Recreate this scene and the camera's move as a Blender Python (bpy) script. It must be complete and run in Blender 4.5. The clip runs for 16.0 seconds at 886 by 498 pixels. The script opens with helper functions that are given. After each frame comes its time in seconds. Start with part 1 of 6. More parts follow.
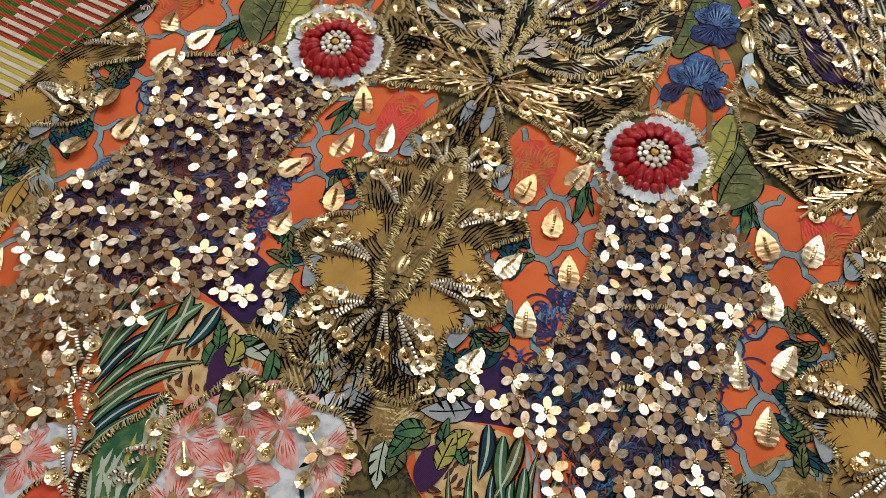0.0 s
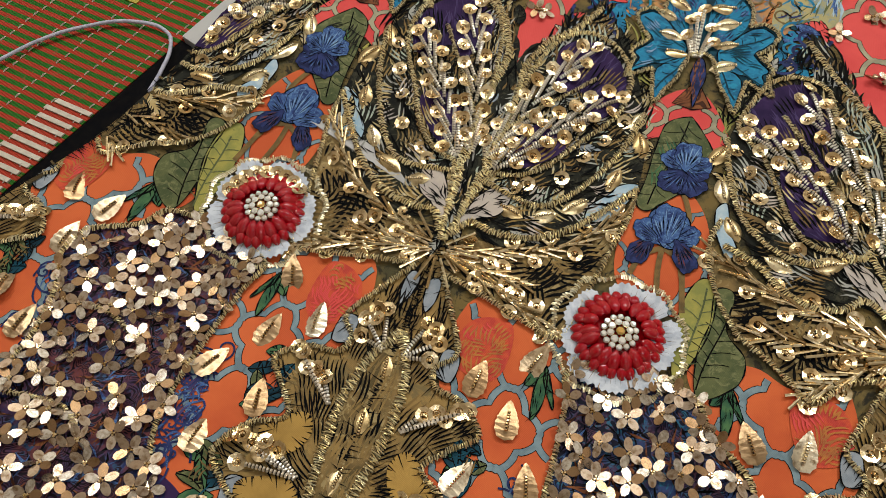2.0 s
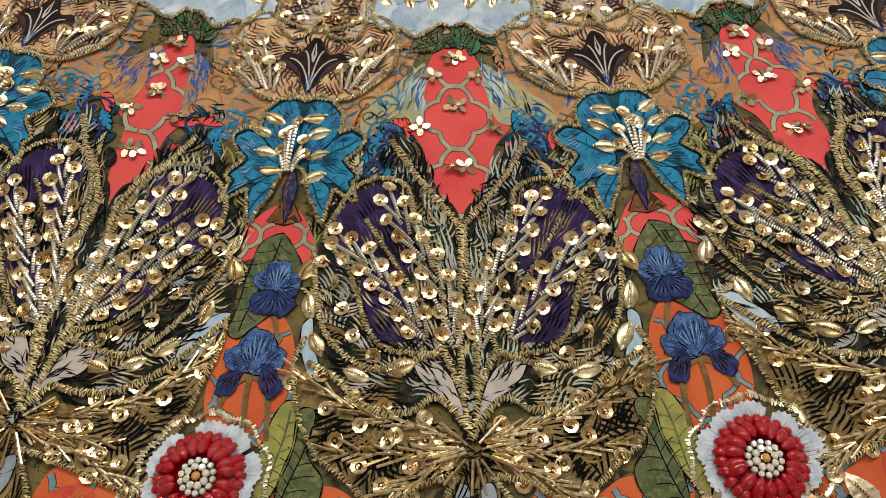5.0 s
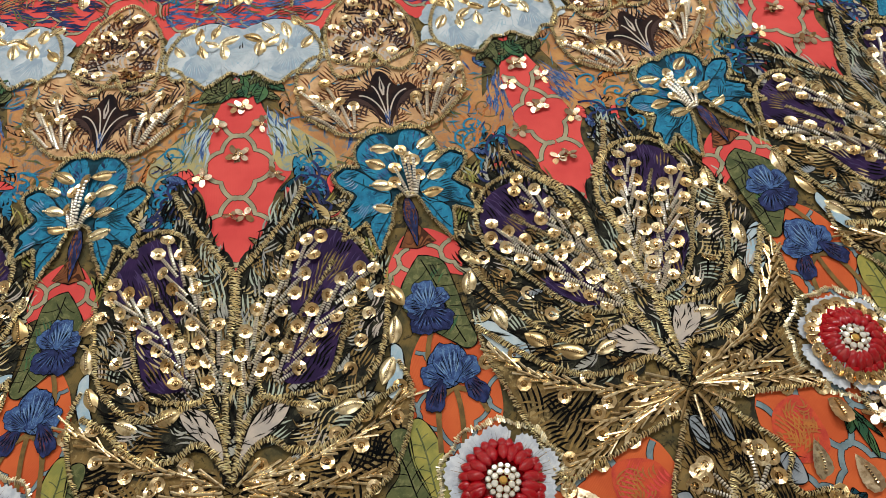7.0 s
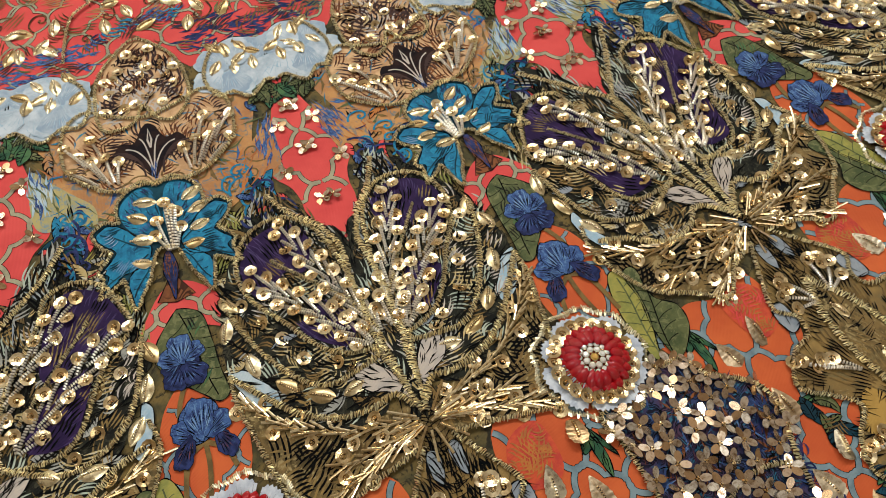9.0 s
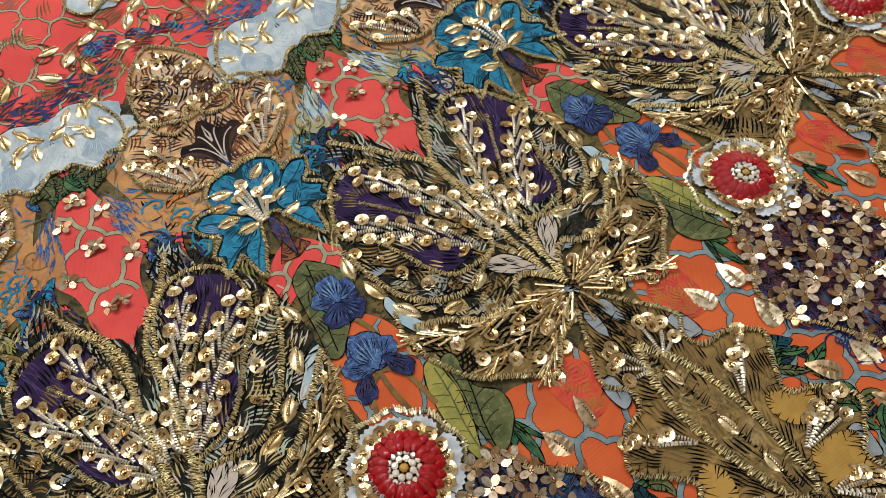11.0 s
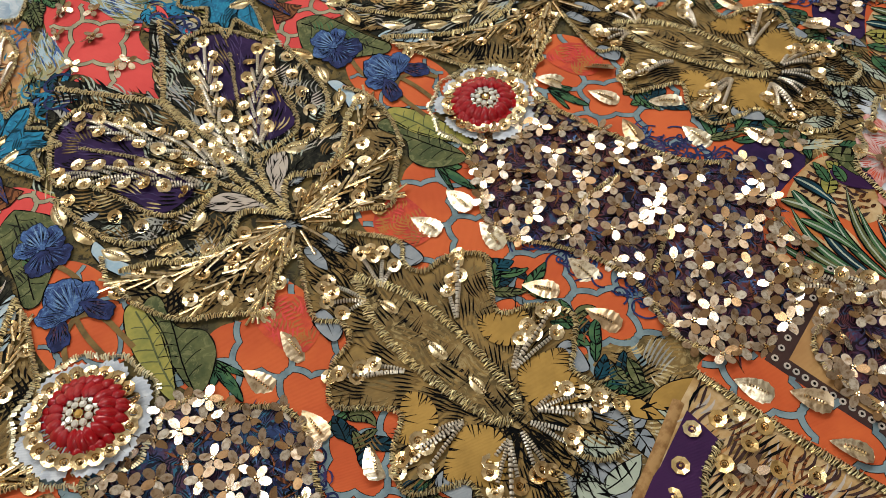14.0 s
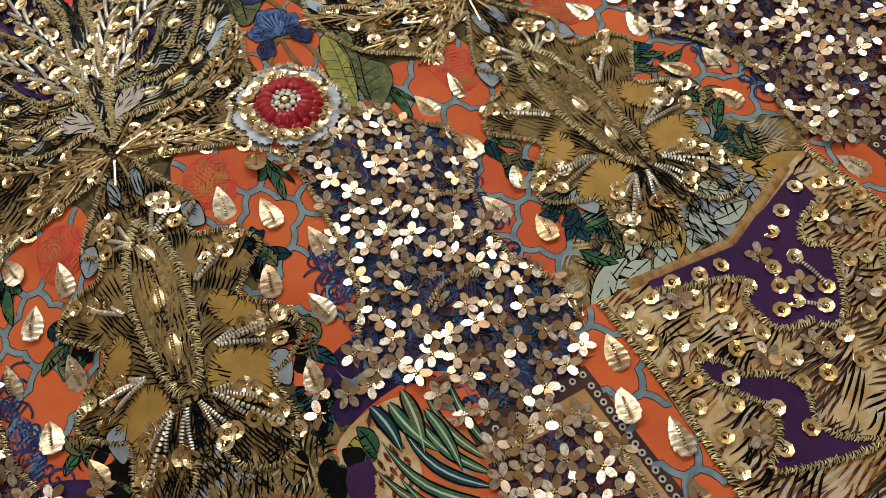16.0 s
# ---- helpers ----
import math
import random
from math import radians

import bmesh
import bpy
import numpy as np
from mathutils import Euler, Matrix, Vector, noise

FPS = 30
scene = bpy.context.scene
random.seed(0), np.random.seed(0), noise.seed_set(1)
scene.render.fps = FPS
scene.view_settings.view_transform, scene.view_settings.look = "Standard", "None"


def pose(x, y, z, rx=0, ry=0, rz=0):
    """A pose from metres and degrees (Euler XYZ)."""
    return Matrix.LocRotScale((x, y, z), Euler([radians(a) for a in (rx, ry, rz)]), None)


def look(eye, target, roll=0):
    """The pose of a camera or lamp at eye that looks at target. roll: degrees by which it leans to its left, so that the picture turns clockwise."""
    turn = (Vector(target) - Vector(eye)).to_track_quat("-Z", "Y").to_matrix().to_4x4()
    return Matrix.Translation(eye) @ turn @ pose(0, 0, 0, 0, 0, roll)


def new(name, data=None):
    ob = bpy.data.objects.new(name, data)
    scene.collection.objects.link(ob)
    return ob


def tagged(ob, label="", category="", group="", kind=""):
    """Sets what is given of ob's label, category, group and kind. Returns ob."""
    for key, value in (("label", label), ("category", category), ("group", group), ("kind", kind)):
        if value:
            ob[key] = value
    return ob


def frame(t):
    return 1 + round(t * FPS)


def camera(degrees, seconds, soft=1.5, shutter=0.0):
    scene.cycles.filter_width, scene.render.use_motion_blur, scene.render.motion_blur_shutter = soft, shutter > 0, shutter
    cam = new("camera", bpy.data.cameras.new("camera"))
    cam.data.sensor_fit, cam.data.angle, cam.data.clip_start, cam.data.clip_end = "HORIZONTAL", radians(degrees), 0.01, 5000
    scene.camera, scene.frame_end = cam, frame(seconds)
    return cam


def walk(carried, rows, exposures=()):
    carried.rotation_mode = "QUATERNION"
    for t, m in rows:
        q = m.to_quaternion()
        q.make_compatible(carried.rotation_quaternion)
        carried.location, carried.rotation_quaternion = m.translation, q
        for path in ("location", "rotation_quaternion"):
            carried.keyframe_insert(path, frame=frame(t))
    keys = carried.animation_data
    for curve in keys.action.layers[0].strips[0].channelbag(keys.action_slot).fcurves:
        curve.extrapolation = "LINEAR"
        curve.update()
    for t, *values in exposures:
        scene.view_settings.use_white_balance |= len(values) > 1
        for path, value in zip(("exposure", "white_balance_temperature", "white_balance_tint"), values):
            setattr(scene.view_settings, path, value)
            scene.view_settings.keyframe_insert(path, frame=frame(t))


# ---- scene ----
cam = camera(62.0, 16.0, soft=0.6)
# seconds, eye, (yaw, pitch, lean to the right)
PATH = [
    (0, (0.05614, 0.05343, 0.26516), (-0.715, -65.848, -1.845)),
    (0.5, (0.04098, 0.06575, 0.26018), (-0.173, -65.392, -0.703)),
    (1, (0.04732, 0.08226, 0.25671), (-2.732, -64.941, 1.357)),
    (1.5, (0.05879, 0.10569, 0.25383), (-2.638, -64.363, -0.055)),
    (2, (0.08112, 0.12605, 0.25827), (-1.884, -64.048, -2.721)),
    (2.5, (0.11059, 0.13132, 0.26367), (-3.899, -63.190, -3.266)),
    (3, (0.13493, 0.13707, 0.26444), (-5.726, -62.286, -3.551)),
    (3.5, (0.15295, 0.14061, 0.26463), (-7.774, -62.002, -3.191)),
    (4, (0.17144, 0.14236, 0.26648), (-9.614, -61.964, -2.984)),
    (4.5, (0.20013, 0.13858, 0.26854), (-11.800, -61.514, -2.737)),
    (4.7, (0.21012, 0.13565, 0.27030), (-12.893, -61.141, -2.406)),
    (6.8, (0.30200, 0.11600, 0.29590), (-18.218, -61.988, -1.794)),
    (7, (0.31394, 0.11402, 0.29711), (-18.051, -61.822, -2.486)),
    (7.5, (0.33690, 0.10534, 0.29947), (-19.035, -61.305, -2.786)),
    (8, (0.36223, 0.09962, 0.29913), (-20.296, -61.118, -2.876)),
    (8.5, (0.38119, 0.09080, 0.29840), (-21.684, -60.739, -2.780)),
    (9, (0.40654, 0.08503, 0.29852), (-23.434, -60.402, -2.549)),
    (9.2, (0.41053, 0.08323, 0.29698), (-24.463, -60.304, -2.095)),
    (11.3, (0.50300, 0.09378, 0.28645), (-31.097, -59.472, -2.510)),
    (11.5, (0.51370, 0.09175, 0.28597), (-31.261, -59.179, -2.880)),
    (12, (0.52871, 0.08494, 0.28880), (-31.809, -58.708, -3.395)),
    (12.5, (0.54598, 0.07555, 0.28665), (-32.534, -58.455, -3.292)),
    (13, (0.56418, 0.06632, 0.28634), (-33.516, -58.691, -3.115)),
    (13.5, (0.57015, 0.04562, 0.27474), (-35.076, -59.227, -1.912)),
    (14, (0.56722, 0.02167, 0.26271), (-34.832, -60.696, -1.580)),
    (14.5, (0.55313, 0.00370, 0.25282), (-34.235, -61.635, -0.707)),
    (15, (0.51798, -0.01487, 0.25725), (-31.287, -62.488, -0.614)),
    (15.5, (0.49497, -0.02949, 0.25863), (-27.760, -63.102, -1.135)),
    (16, (0.47737, -0.04838, 0.26286), (-26.278, -63.210, -0.628)),
]


def aimed(eye, turn):
    yaw, pitch, lean = turn
    return Matrix.Translation(eye) @ pose(0, 0, 0, 0, 0, yaw) @ pose(0, 0, 0, 90 + pitch) @ pose(0, 0, 0, 0, 0, lean)


walk(cam, [(t, aimed(eye, turn)) for t, eye, turn in PATH], [(0.0, 0.0), (14.0, 0.0), (16.0, -0.16)])

# ---- world, lamps and exposure ----
world = bpy.data.worlds.new("room_air")
scene.world = world
world.use_nodes = True
world.node_tree.nodes["Background"].inputs[0].default_value = (1.0, 0.93, 0.84, 1)
world.node_tree.nodes["Background"].inputs[1].default_value = 0.12
scene.view_settings.exposure = 0.0


def lamp(name, x, y, z, size_x, size_y, watts, colour):
    data = bpy.data.lights.new(name, "AREA")
    data.shape, data.size, data.size_y, data.energy, data.color = "RECTANGLE", size_x, size_y, watts, colour
    ob = new(name, data)
    ob.matrix_world = look((x, y, z), (x, y, 0))
    return ob


# Unseen lamps, added and weighted to give the skirt its brightness and glints.
LAMPS = [(-0.55, 1.25, 0.9, 0.22, 0.85), (0.45, 1.55, 0.9, 0.22, 1.2), (1.5, 1.2, 0.9, 0.22, 1.35), (0.4, -0.75, 0.9, 0.22, 0.5)]
CEILING, HANG = 2.0, 0.35
for lx, ly, sx, sy, share in LAMPS:
    lamp("added_downlight", lx, ly, CEILING - HANG - 0.03, sx, sy, 14.7 * share, (0.94, 0.965, 0.925))
    # Upward fill, added to brighten the ceiling that the metals mirror.
    up = lamp("ceiling_fill_light", lx, ly, CEILING - HANG + 0.03, sx, sy, 1.6 * share, (0.94, 0.965, 0.925))
    up.matrix_world = up.matrix_world @ pose(0, 0, 0, 180)

# ---- plan: a skirt of alternating panels, laid out as a fan round the waist ----
OX, OY = 0.4596, 1.0353
AXES = [-37.4, -25.7, -14.1, -1.75, 10.1, 21.9, 33.7]      # degrees; wide and narrow tulip axes in turn
EDGE = [(0.70, -35.0), (0.76, -35.0), (0.80, -35.5), (0.83, -35.4), (0.855, -35.5), (0.88, -35.65), (0.905, -36.15), (0.93, -36.6), (0.96, -36.95), (1.2, -37.0)]


def cloth_edge(r):
    """Angle of the skirt's free edge at a radius in metres."""
    for (r0, a0), (r1, a1) in zip(EDGE, EDGE[1:]):
        if r < r1 or r1 > 1.1:
            return a0 + (a1 - a0) * min(1.0, max(0.0, (r - r0) / (r1 - r0)))

FOLD_STEP = (-36.0, 5.0)
FOLDS = [  # millimetres of rise at four radii (680, 790, 900, 1010), every five degrees
    (1.9, 1.8, 7.0, -0.4), (7.7, 0.4, -12.4, 8.5), (3.1, 1.0, -1.3, -1.7), (0.3, -7.0, -6.9, 1.8), (1.8, 2.9, 0.3, -4.0), (0.3, -4.9, -3.7, -4.0), (-1.9, -2.7, -6.1, -11.0),
    (-3.1, 0.8, 10.7, 4.7), (-5.2, 0.7, -1.6, -4.6), (-1.8, 1.8, -5.6, 0.9), (3.8, -8.1, 0.7, -2.0), (5.7, -1.5, -3.0, 9.3), (0.1, -4.8, -3.9, 3.0)]


CREASES = [(0.3, 0.9, 9.0), (-3.9, 1.0, 7.0), (-1.75, 1.1, -7.0)]      # degrees, half width in degrees, millimetres of depth


def smooth(a, b, x):
    x = min(1.0, max(0.0, (x - a) / (b - a)))
    return x * x * (3 - 2 * x)


def drape(x, y):
    """Height of the cloth: soft folds that fan out towards the hem."""
    dx, dy = x - OX, OY - y
    r, th = math.hypot(dx, dy), math.degrees(math.atan2(dx, dy))
    z = 0.0
    for i, row in enumerate(FOLDS):
        g = (th - FOLD_STEP[0] - FOLD_STEP[1] * i) / 4.0
        if abs(g) < 2.6:
            z += math.exp(-g * g) * sum(h * math.exp(-((r - c) / 0.09) ** 2) for h, c in zip(row, (0.68, 0.79, 0.90, 1.01)))
    z *= smooth(0.0, 3.0, th - cloth_edge(r))
    z -= smooth(0.90, 0.97, r) * sum(h * math.exp(-((th - c) / w) ** 2) for c, w, h in CREASES)
    z = max(z, -10.5 + 0.15 * z)
    return z * 0.001 + 0.0007 * math.sin(x * 67 + y * 21) * math.sin(y * 53 - x * 17)


def at(j, s, r):
    """Plan place in field j, s from its wide axis (0) to its narrow axis (1), r millimetres from the waist's centre."""
    a, b = AXES[j], AXES[j + 1]
    turn = a + s * (b - a) if j % 2 == 0 else b - s * (b - a)
    r -= 11.0 * math.exp(-((turn - 10.1) / 5.5) ** 2) * (1 - smooth(895, 960, r)) * smooth(690, 740, r)
    th = radians(max(cloth_edge(r / 1000), turn))
    return OX + r / 1000 * math.sin(th), OY - r / 1000 * math.cos(th)


def axes_at(j, s, r):
    x0, y0 = at(j, s, r)
    x1, y1 = at(j, s + 0.005, r)
    x2, y2 = at(j, s, r + 1)
    return Vector((x1 - x0, y1 - y0, 0)).normalized(), Vector((x2 - x0, y2 - y0, 0)).normalized()


def heading(j, s, r, degrees):
    """World angle of a local direction: 0 runs along growing s, 90 towards the hem."""
    e, f = axes_at(j, s, r)
    d = e * math.cos(radians(degrees)) + f * math.sin(radians(degrees))
    return math.atan2(d.y, d.x)


def curve_through(points, closed=True, steps=6):
    """Catmull-Rom points through control points."""
    n, out = len(points), []
    for i in range(n if closed else n - 1):
        p = [points[(i + k) % n] if closed else points[min(max(i + k, 0), n - 1)] for k in (-1, 0, 1, 2)]
        for k in range(steps):
            t = k / steps
            out.append(tuple(0.5 * (2 * p[1][a] + (p[2][a] - p[0][a]) * t + (2 * p[0][a] - 5 * p[1][a] + 4 * p[2][a] - p[3][a]) * t * t
                                    + (3 * p[1][a] - p[0][a] - 3 * p[2][a] + p[3][a]) * t ** 3) for a in range(2)))
    if not closed:
        out.append(points[-1])
    return out


def inside(poly, x, y):
    hit, n = False, len(poly)
    for i in range(n):
        (x0, y0), (x1, y1) = poly[i], poly[i - 1]
        if (y0 > y) != (y1 > y) and x < (x1 - x0) * (y - y0) / (y1 - y0) + x0:
            hit = not hit
    return hit


# ---- materials ----
def material(name):
    m = bpy.data.materials.new(name)
    m.use_nodes = True
    nt = m.node_tree
    return m, nt, nt.nodes["Principled BSDF"]


def node(nt, kind, **values):
    n = nt.nodes.new(kind)
    for k, v in values.items():
        n.inputs[k].default_value = v
    return n


def ramp(nt, source, a, b, ca=(0, 0, 0, 1), cb=(1, 1, 1, 1)):
    n = nt.nodes.new("ShaderNodeValToRGB")
    n.color_ramp.elements[0].position, n.color_ramp.elements[1].position = a, b
    n.color_ramp.elements[0].color, n.color_ramp.elements[1].color = ca, cb
    nt.links.new(source, n.inputs[0])
    return n.outputs[0]


def mix(nt, fac, a, b):
    n = nt.nodes.new("ShaderNodeMix")
    n.data_type = "RGBA"
    for i, v in ((0, fac), (6, a), (7, b)):
        if hasattr(v, "links"):
            nt.links.new(v, n.inputs[i])
        else:
            n.inputs[i].default_value = (*v, 1) if isinstance(v, tuple) else v
    return n.outputs[2]


def fabric(name, base, second, scale=60.0, ink=None, ink_scale=240.0, ink_amount=0.5, rough=0.62, third=None, gloss=0.12):
    """Printed satin: two or three dyed tones, ink lines that wander like an engraving, and a fine weave."""
    m, nt, bsdf = material(name)
    co = node(nt, "ShaderNodeTexCoord").outputs["Object"]
    tone = node(nt, "ShaderNodeTexNoise", Scale=scale, Detail=4.0, Roughness=0.6)
    nt.links.new(co, tone.inputs["Vector"])
    colour = mix(nt, ramp(nt, tone.outputs[0], 0.42, 0.6), base, second)
    if third:
        other = node(nt, "ShaderNodeTexNoise", Scale=scale * 1.7, Detail=5.0, Roughness=0.7, Distortion=1.5)
        nt.links.new(co, other.inputs["Vector"])
        colour = mix(nt, ramp(nt, other.outputs[0], 0.52, 0.6), colour, third)
    if ink:
        field = node(nt, "ShaderNodeTexNoise", Scale=ink_scale * 0.2, Detail=1.5, Roughness=0.45, Distortion=0.7)
        nt.links.new(co, field.inputs["Vector"])
        turns = nt.nodes.new("ShaderNodeMath")
        turns.operation, turns.inputs[1].default_value = "MULTIPLY", 95.0
        nt.links.new(field.outputs[0], turns.inputs[0])
        sine = nt.nodes.new("ShaderNodeMath")
        sine.operation = "SINE"
        nt.links.new(turns.outputs[0], sine.inputs[0])
        lines = ramp(nt, sine.outputs[0], max(0.0, ink_amount * 1.5 - 0.9), min(1.0, ink_amount * 1.5 - 0.55), (1, 1, 1, 1), (0, 0, 0, 1))
        gate = node(nt, "ShaderNodeTexNoise", Scale=scale * 1.3, Detail=3.0)
        nt.links.new(co, gate.inputs["Vector"])
        g = ramp(nt, gate.outputs[0], 0.34, 0.46)
        mul = nt.nodes.new("ShaderNodeMath")
        mul.operation = "MULTIPLY"
        nt.links.new(lines, mul.inputs[0])
        nt.links.new(g, mul.inputs[1])
        colour = mix(nt, mul.outputs[0], colour, ink)
    nt.links.new(colour, bsdf.inputs["Base Color"])
    bsdf.inputs["Roughness"].default_value = rough
    bsdf.inputs["Specular IOR Level"].default_value = gloss
    weave = node(nt, "ShaderNodeTexWave", Scale=900.0, Distortion=0.6)
    weave.bands_direction = "DIAGONAL"
    nt.links.new(co, weave.inputs["Vector"])
    crumple = node(nt, "ShaderNodeTexNoise", Scale=110.0, Detail=3.0)
    nt.links.new(co, crumple.inputs["Vector"])
    b1 = node(nt, "ShaderNodeBump", Strength=0.15, Distance=0.0002)
    b2 = node(nt, "ShaderNodeBump", Strength=0.35, Distance=0.0012)
    nt.links.new(weave.outputs[0], b1.inputs["Height"])
    nt.links.new(crumple.outputs[0], b2.inputs["Height"])
    nt.links.new(b1.outputs[0], b2.inputs["Normal"])
    nt.links.new(b2.outputs[0], bsdf.inputs["Normal"])
    return m


def metal(name, light, dark, rough, island=False, bump=0.0, worn_to=0.7, metallic=1.0):
    """Plated metal whose tone differs from piece to piece; on sequins this paints in reflections."""
    m, nt, bsdf = material(name)
    if island:
        rnd = node(nt, "ShaderNodeNewGeometry").outputs["Random Per Island"]
    else:
        rnd = node(nt, "ShaderNodeObjectInfo").outputs["Random"]
    grime = node(nt, "ShaderNodeTexNoise", Scale=500.0, Detail=3.0)
    nt.links.new(node(nt, "ShaderNodeTexCoord").outputs["Object"], grime.inputs["Vector"])
    tone = mix(nt, rnd, light, dark)
    worn = mix(nt, ramp(nt, grime.outputs[0], 0.5, 0.75), tone, tuple(worn_to * c for c in dark))
    nt.links.new(worn, bsdf.inputs["Base Color"])
    bsdf.inputs["Metallic"].default_value = metallic
    bsdf.inputs["Roughness"].default_value = rough
    if bump:
        b = node(nt, "ShaderNodeBump", Strength=bump, Distance=0.0004)
        nt.links.new(grime.outputs[0], b.inputs["Height"])
        nt.links.new(b.outputs[0], bsdf.inputs["Normal"])
    return m


CLOTH = fabric("printed_ground", (0.16, 0.11, 0.04), (0.07, 0.06, 0.03), 90, third=(0.03, 0.026, 0.018), gloss=0.05)
ORANGE = fabric("orange_satin", (0.59, 0.12, 0.036), (0.50, 0.088, 0.028), 25)
CORAL = fabric("coral_satin", (0.66, 0.078, 0.070), (0.58, 0.058, 0.056), 25)
LATTICE = fabric("grey_blue_lattice", (0.20, 0.27, 0.30), (0.13, 0.18, 0.21), 120)
LATTICE_WARM = fabric("grey_green_lattice", (0.37, 0.33, 0.22), (0.26, 0.235, 0.16), 120)
PURPLE = fabric("aubergine", (0.022, 0.011, 0.046), (0.036, 0.017, 0.066), 80, gloss=0.06)
PURPLE_PLAIN = fabric("plain_aubergine", (0.045, 0.013, 0.062), (0.034, 0.010, 0.050), 30)
DARKLEAF = fabric("dark_engraved_leaf", (0.020, 0.020, 0.015), (0.010, 0.010, 0.009), 130, third=(0.045, 0.042, 0.028), gloss=0.05)
MUSTARD = fabric("mustard", (0.29, 0.18, 0.06), (0.20, 0.125, 0.045), 60, third=(0.17, 0.12, 0.05))
MUSTARD_PLAIN = fabric("plain_mustard", (0.40, 0.235, 0.06), (0.31, 0.18, 0.045), 60)
OCHRE = fabric("ochre_engraved", (0.22, 0.14, 0.055), (0.10, 0.07, 0.03), 110, third=(0.33, 0.24, 0.11), gloss=0.06)
NAVY = fabric("navy_foliage", (0.025, 0.045, 0.13), (0.075, 0.03, 0.055), 110, (0.008, 0.008, 0.02), 600, 0.6, third=(0.02, 0.12, 0.20))
PLUM = fabric("plum_foliage", (0.13, 0.035, 0.035), (0.05, 0.025, 0.07), 110, (0.012, 0.006, 0.012), 600, 0.6, third=(0.03, 0.07, 0.15))
TEAL = fabric("teal_leaf", (0.016, 0.185, 0.335), (0.011, 0.105, 0.21), 160, third=(0.02, 0.23, 0.38))
TEAL_DARK = fabric("dark_teal", (0.012, 0.06, 0.09), (0.01, 0.03, 0.045), 100, gloss=0.05)
LIGHTBLUE = fabric("powder_blue", (0.30, 0.42, 0.52), (0.45, 0.52, 0.56), 120)
GREY = fabric("pale_grey", (0.28, 0.30, 0.33), (0.21, 0.235, 0.27), 140)
CREAM = fabric("cream_petal", (0.50, 0.42, 0.36), (0.40, 0.35, 0.32), 120)
OLIVE = fabric("olive_leaf", (0.105, 0.115, 0.045), (0.06, 0.075, 0.03), 120, third=(0.16, 0.16, 0.07))
LEAFYELLOW = fabric("yellow_green_leaf", (0.33, 0.29, 0.07), (0.22, 0.22, 0.06), 120)
LEAFGREEN = fabric("deep_green_leaf", (0.025, 0.085, 0.045), (0.07, 0.15, 0.06), 160)
IRIS = fabric("iris_blue", (0.050, 0.105, 0.27), (0.018, 0.034, 0.125), 300, third=(0.11, 0.20, 0.38))
IRIS_DEEP = fabric("deep_iris_blue", (0.009, 0.013, 0.055), (0.024, 0.036, 0.13), 300)
BROWN = fabric("russet_brown", (0.22, 0.075, 0.025), (0.15, 0.05, 0.02), 90, (0.05, 0.015, 0.006), 300, 0.3)
TAN = fabric("tan_print", (0.50, 0.25, 0.09), (0.38, 0.17, 0.07), 75, third=(0.17, 0.17, 0.16))
DAMASK = fabric("damask_tan", (0.62, 0.39, 0.21), (0.46, 0.26, 0.13), 150)
DAMASK_DARK = fabric("damask_black", (0.012, 0.009, 0.011), (0.03, 0.016, 0.014), 100, gloss=0.03)
WHITE = fabric("white_petal", (0.58, 0.60, 0.65), (0.42, 0.45, 0.52), 220)
WHITE_BLUE = fabric("bluish_white_petal", (0.52, 0.56, 0.61), (0.35, 0.41, 0.48), 90)
BLUE_SHADE = fabric("shaded_petal_blue", (0.26, 0.33, 0.42), (0.36, 0.42, 0.49), 120)
PINKFLOWER = fabric("pink_white_bloom", (0.60, 0.57, 0.58), (0.50, 0.44, 0.46), 90, third=(0.48, 0.16, 0.13))
LEOPARD = fabric("leopard_print", (0.42, 0.25, 0.10), (0.58, 0.42, 0.24), 90)
LILY = fabric("lily_pink", (0.55, 0.20, 0.17), (0.62, 0.40, 0.38), 160)
FLAME = fabric("flame_red", (0.58, 0.085, 0.035), (0.45, 0.05, 0.035), 160)
BORDER_TAN = fabric("tan_border", (0.44, 0.25, 0.10), (0.38, 0.20, 0.08), 40)
BORDER_DARK = fabric("dark_brown_border", (0.06, 0.03, 0.025), (0.04, 0.02, 0.02), 60)
SEAM = fabric("russet_piping", (0.38, 0.22, 0.09), (0.24, 0.12, 0.045), 220)
INKMAT = fabric("printed_ink", (0.003, 0.0035, 0.004), (0.008, 0.007, 0.006), 200, gloss=0.02)
PLUME = fabric("watercolour_plume", (0.42, 0.34, 0.14), (0.33, 0.30, 0.16), 130, third=(0.20, 0.26, 0.28))
SAGE = fabric("pale_sage", (0.40, 0.44, 0.36), (0.33, 0.37, 0.31), 80)
STRAW = fabric("straw_print", (0.50, 0.38, 0.18), (0.38, 0.27, 0.11), 150, third=(0.52, 0.47, 0.36))
ASH = fabric("ash_print", (0.36, 0.35, 0.31), (0.25, 0.24, 0.22), 150)
UMBER = fabric("umber_print", (0.20, 0.12, 0.04), (0.12, 0.075, 0.028), 150)
RUST = fabric("rust_print", (0.46, 0.16, 0.04), (0.36, 0.12, 0.04), 120)
VIOLET = fabric("violet_print", (0.062, 0.036, 0.115), (0.04, 0.025, 0.085), 150)
SKYBLUE = fabric("sky_print", (0.13, 0.24, 0.43), (0.22, 0.34, 0.50), 180)

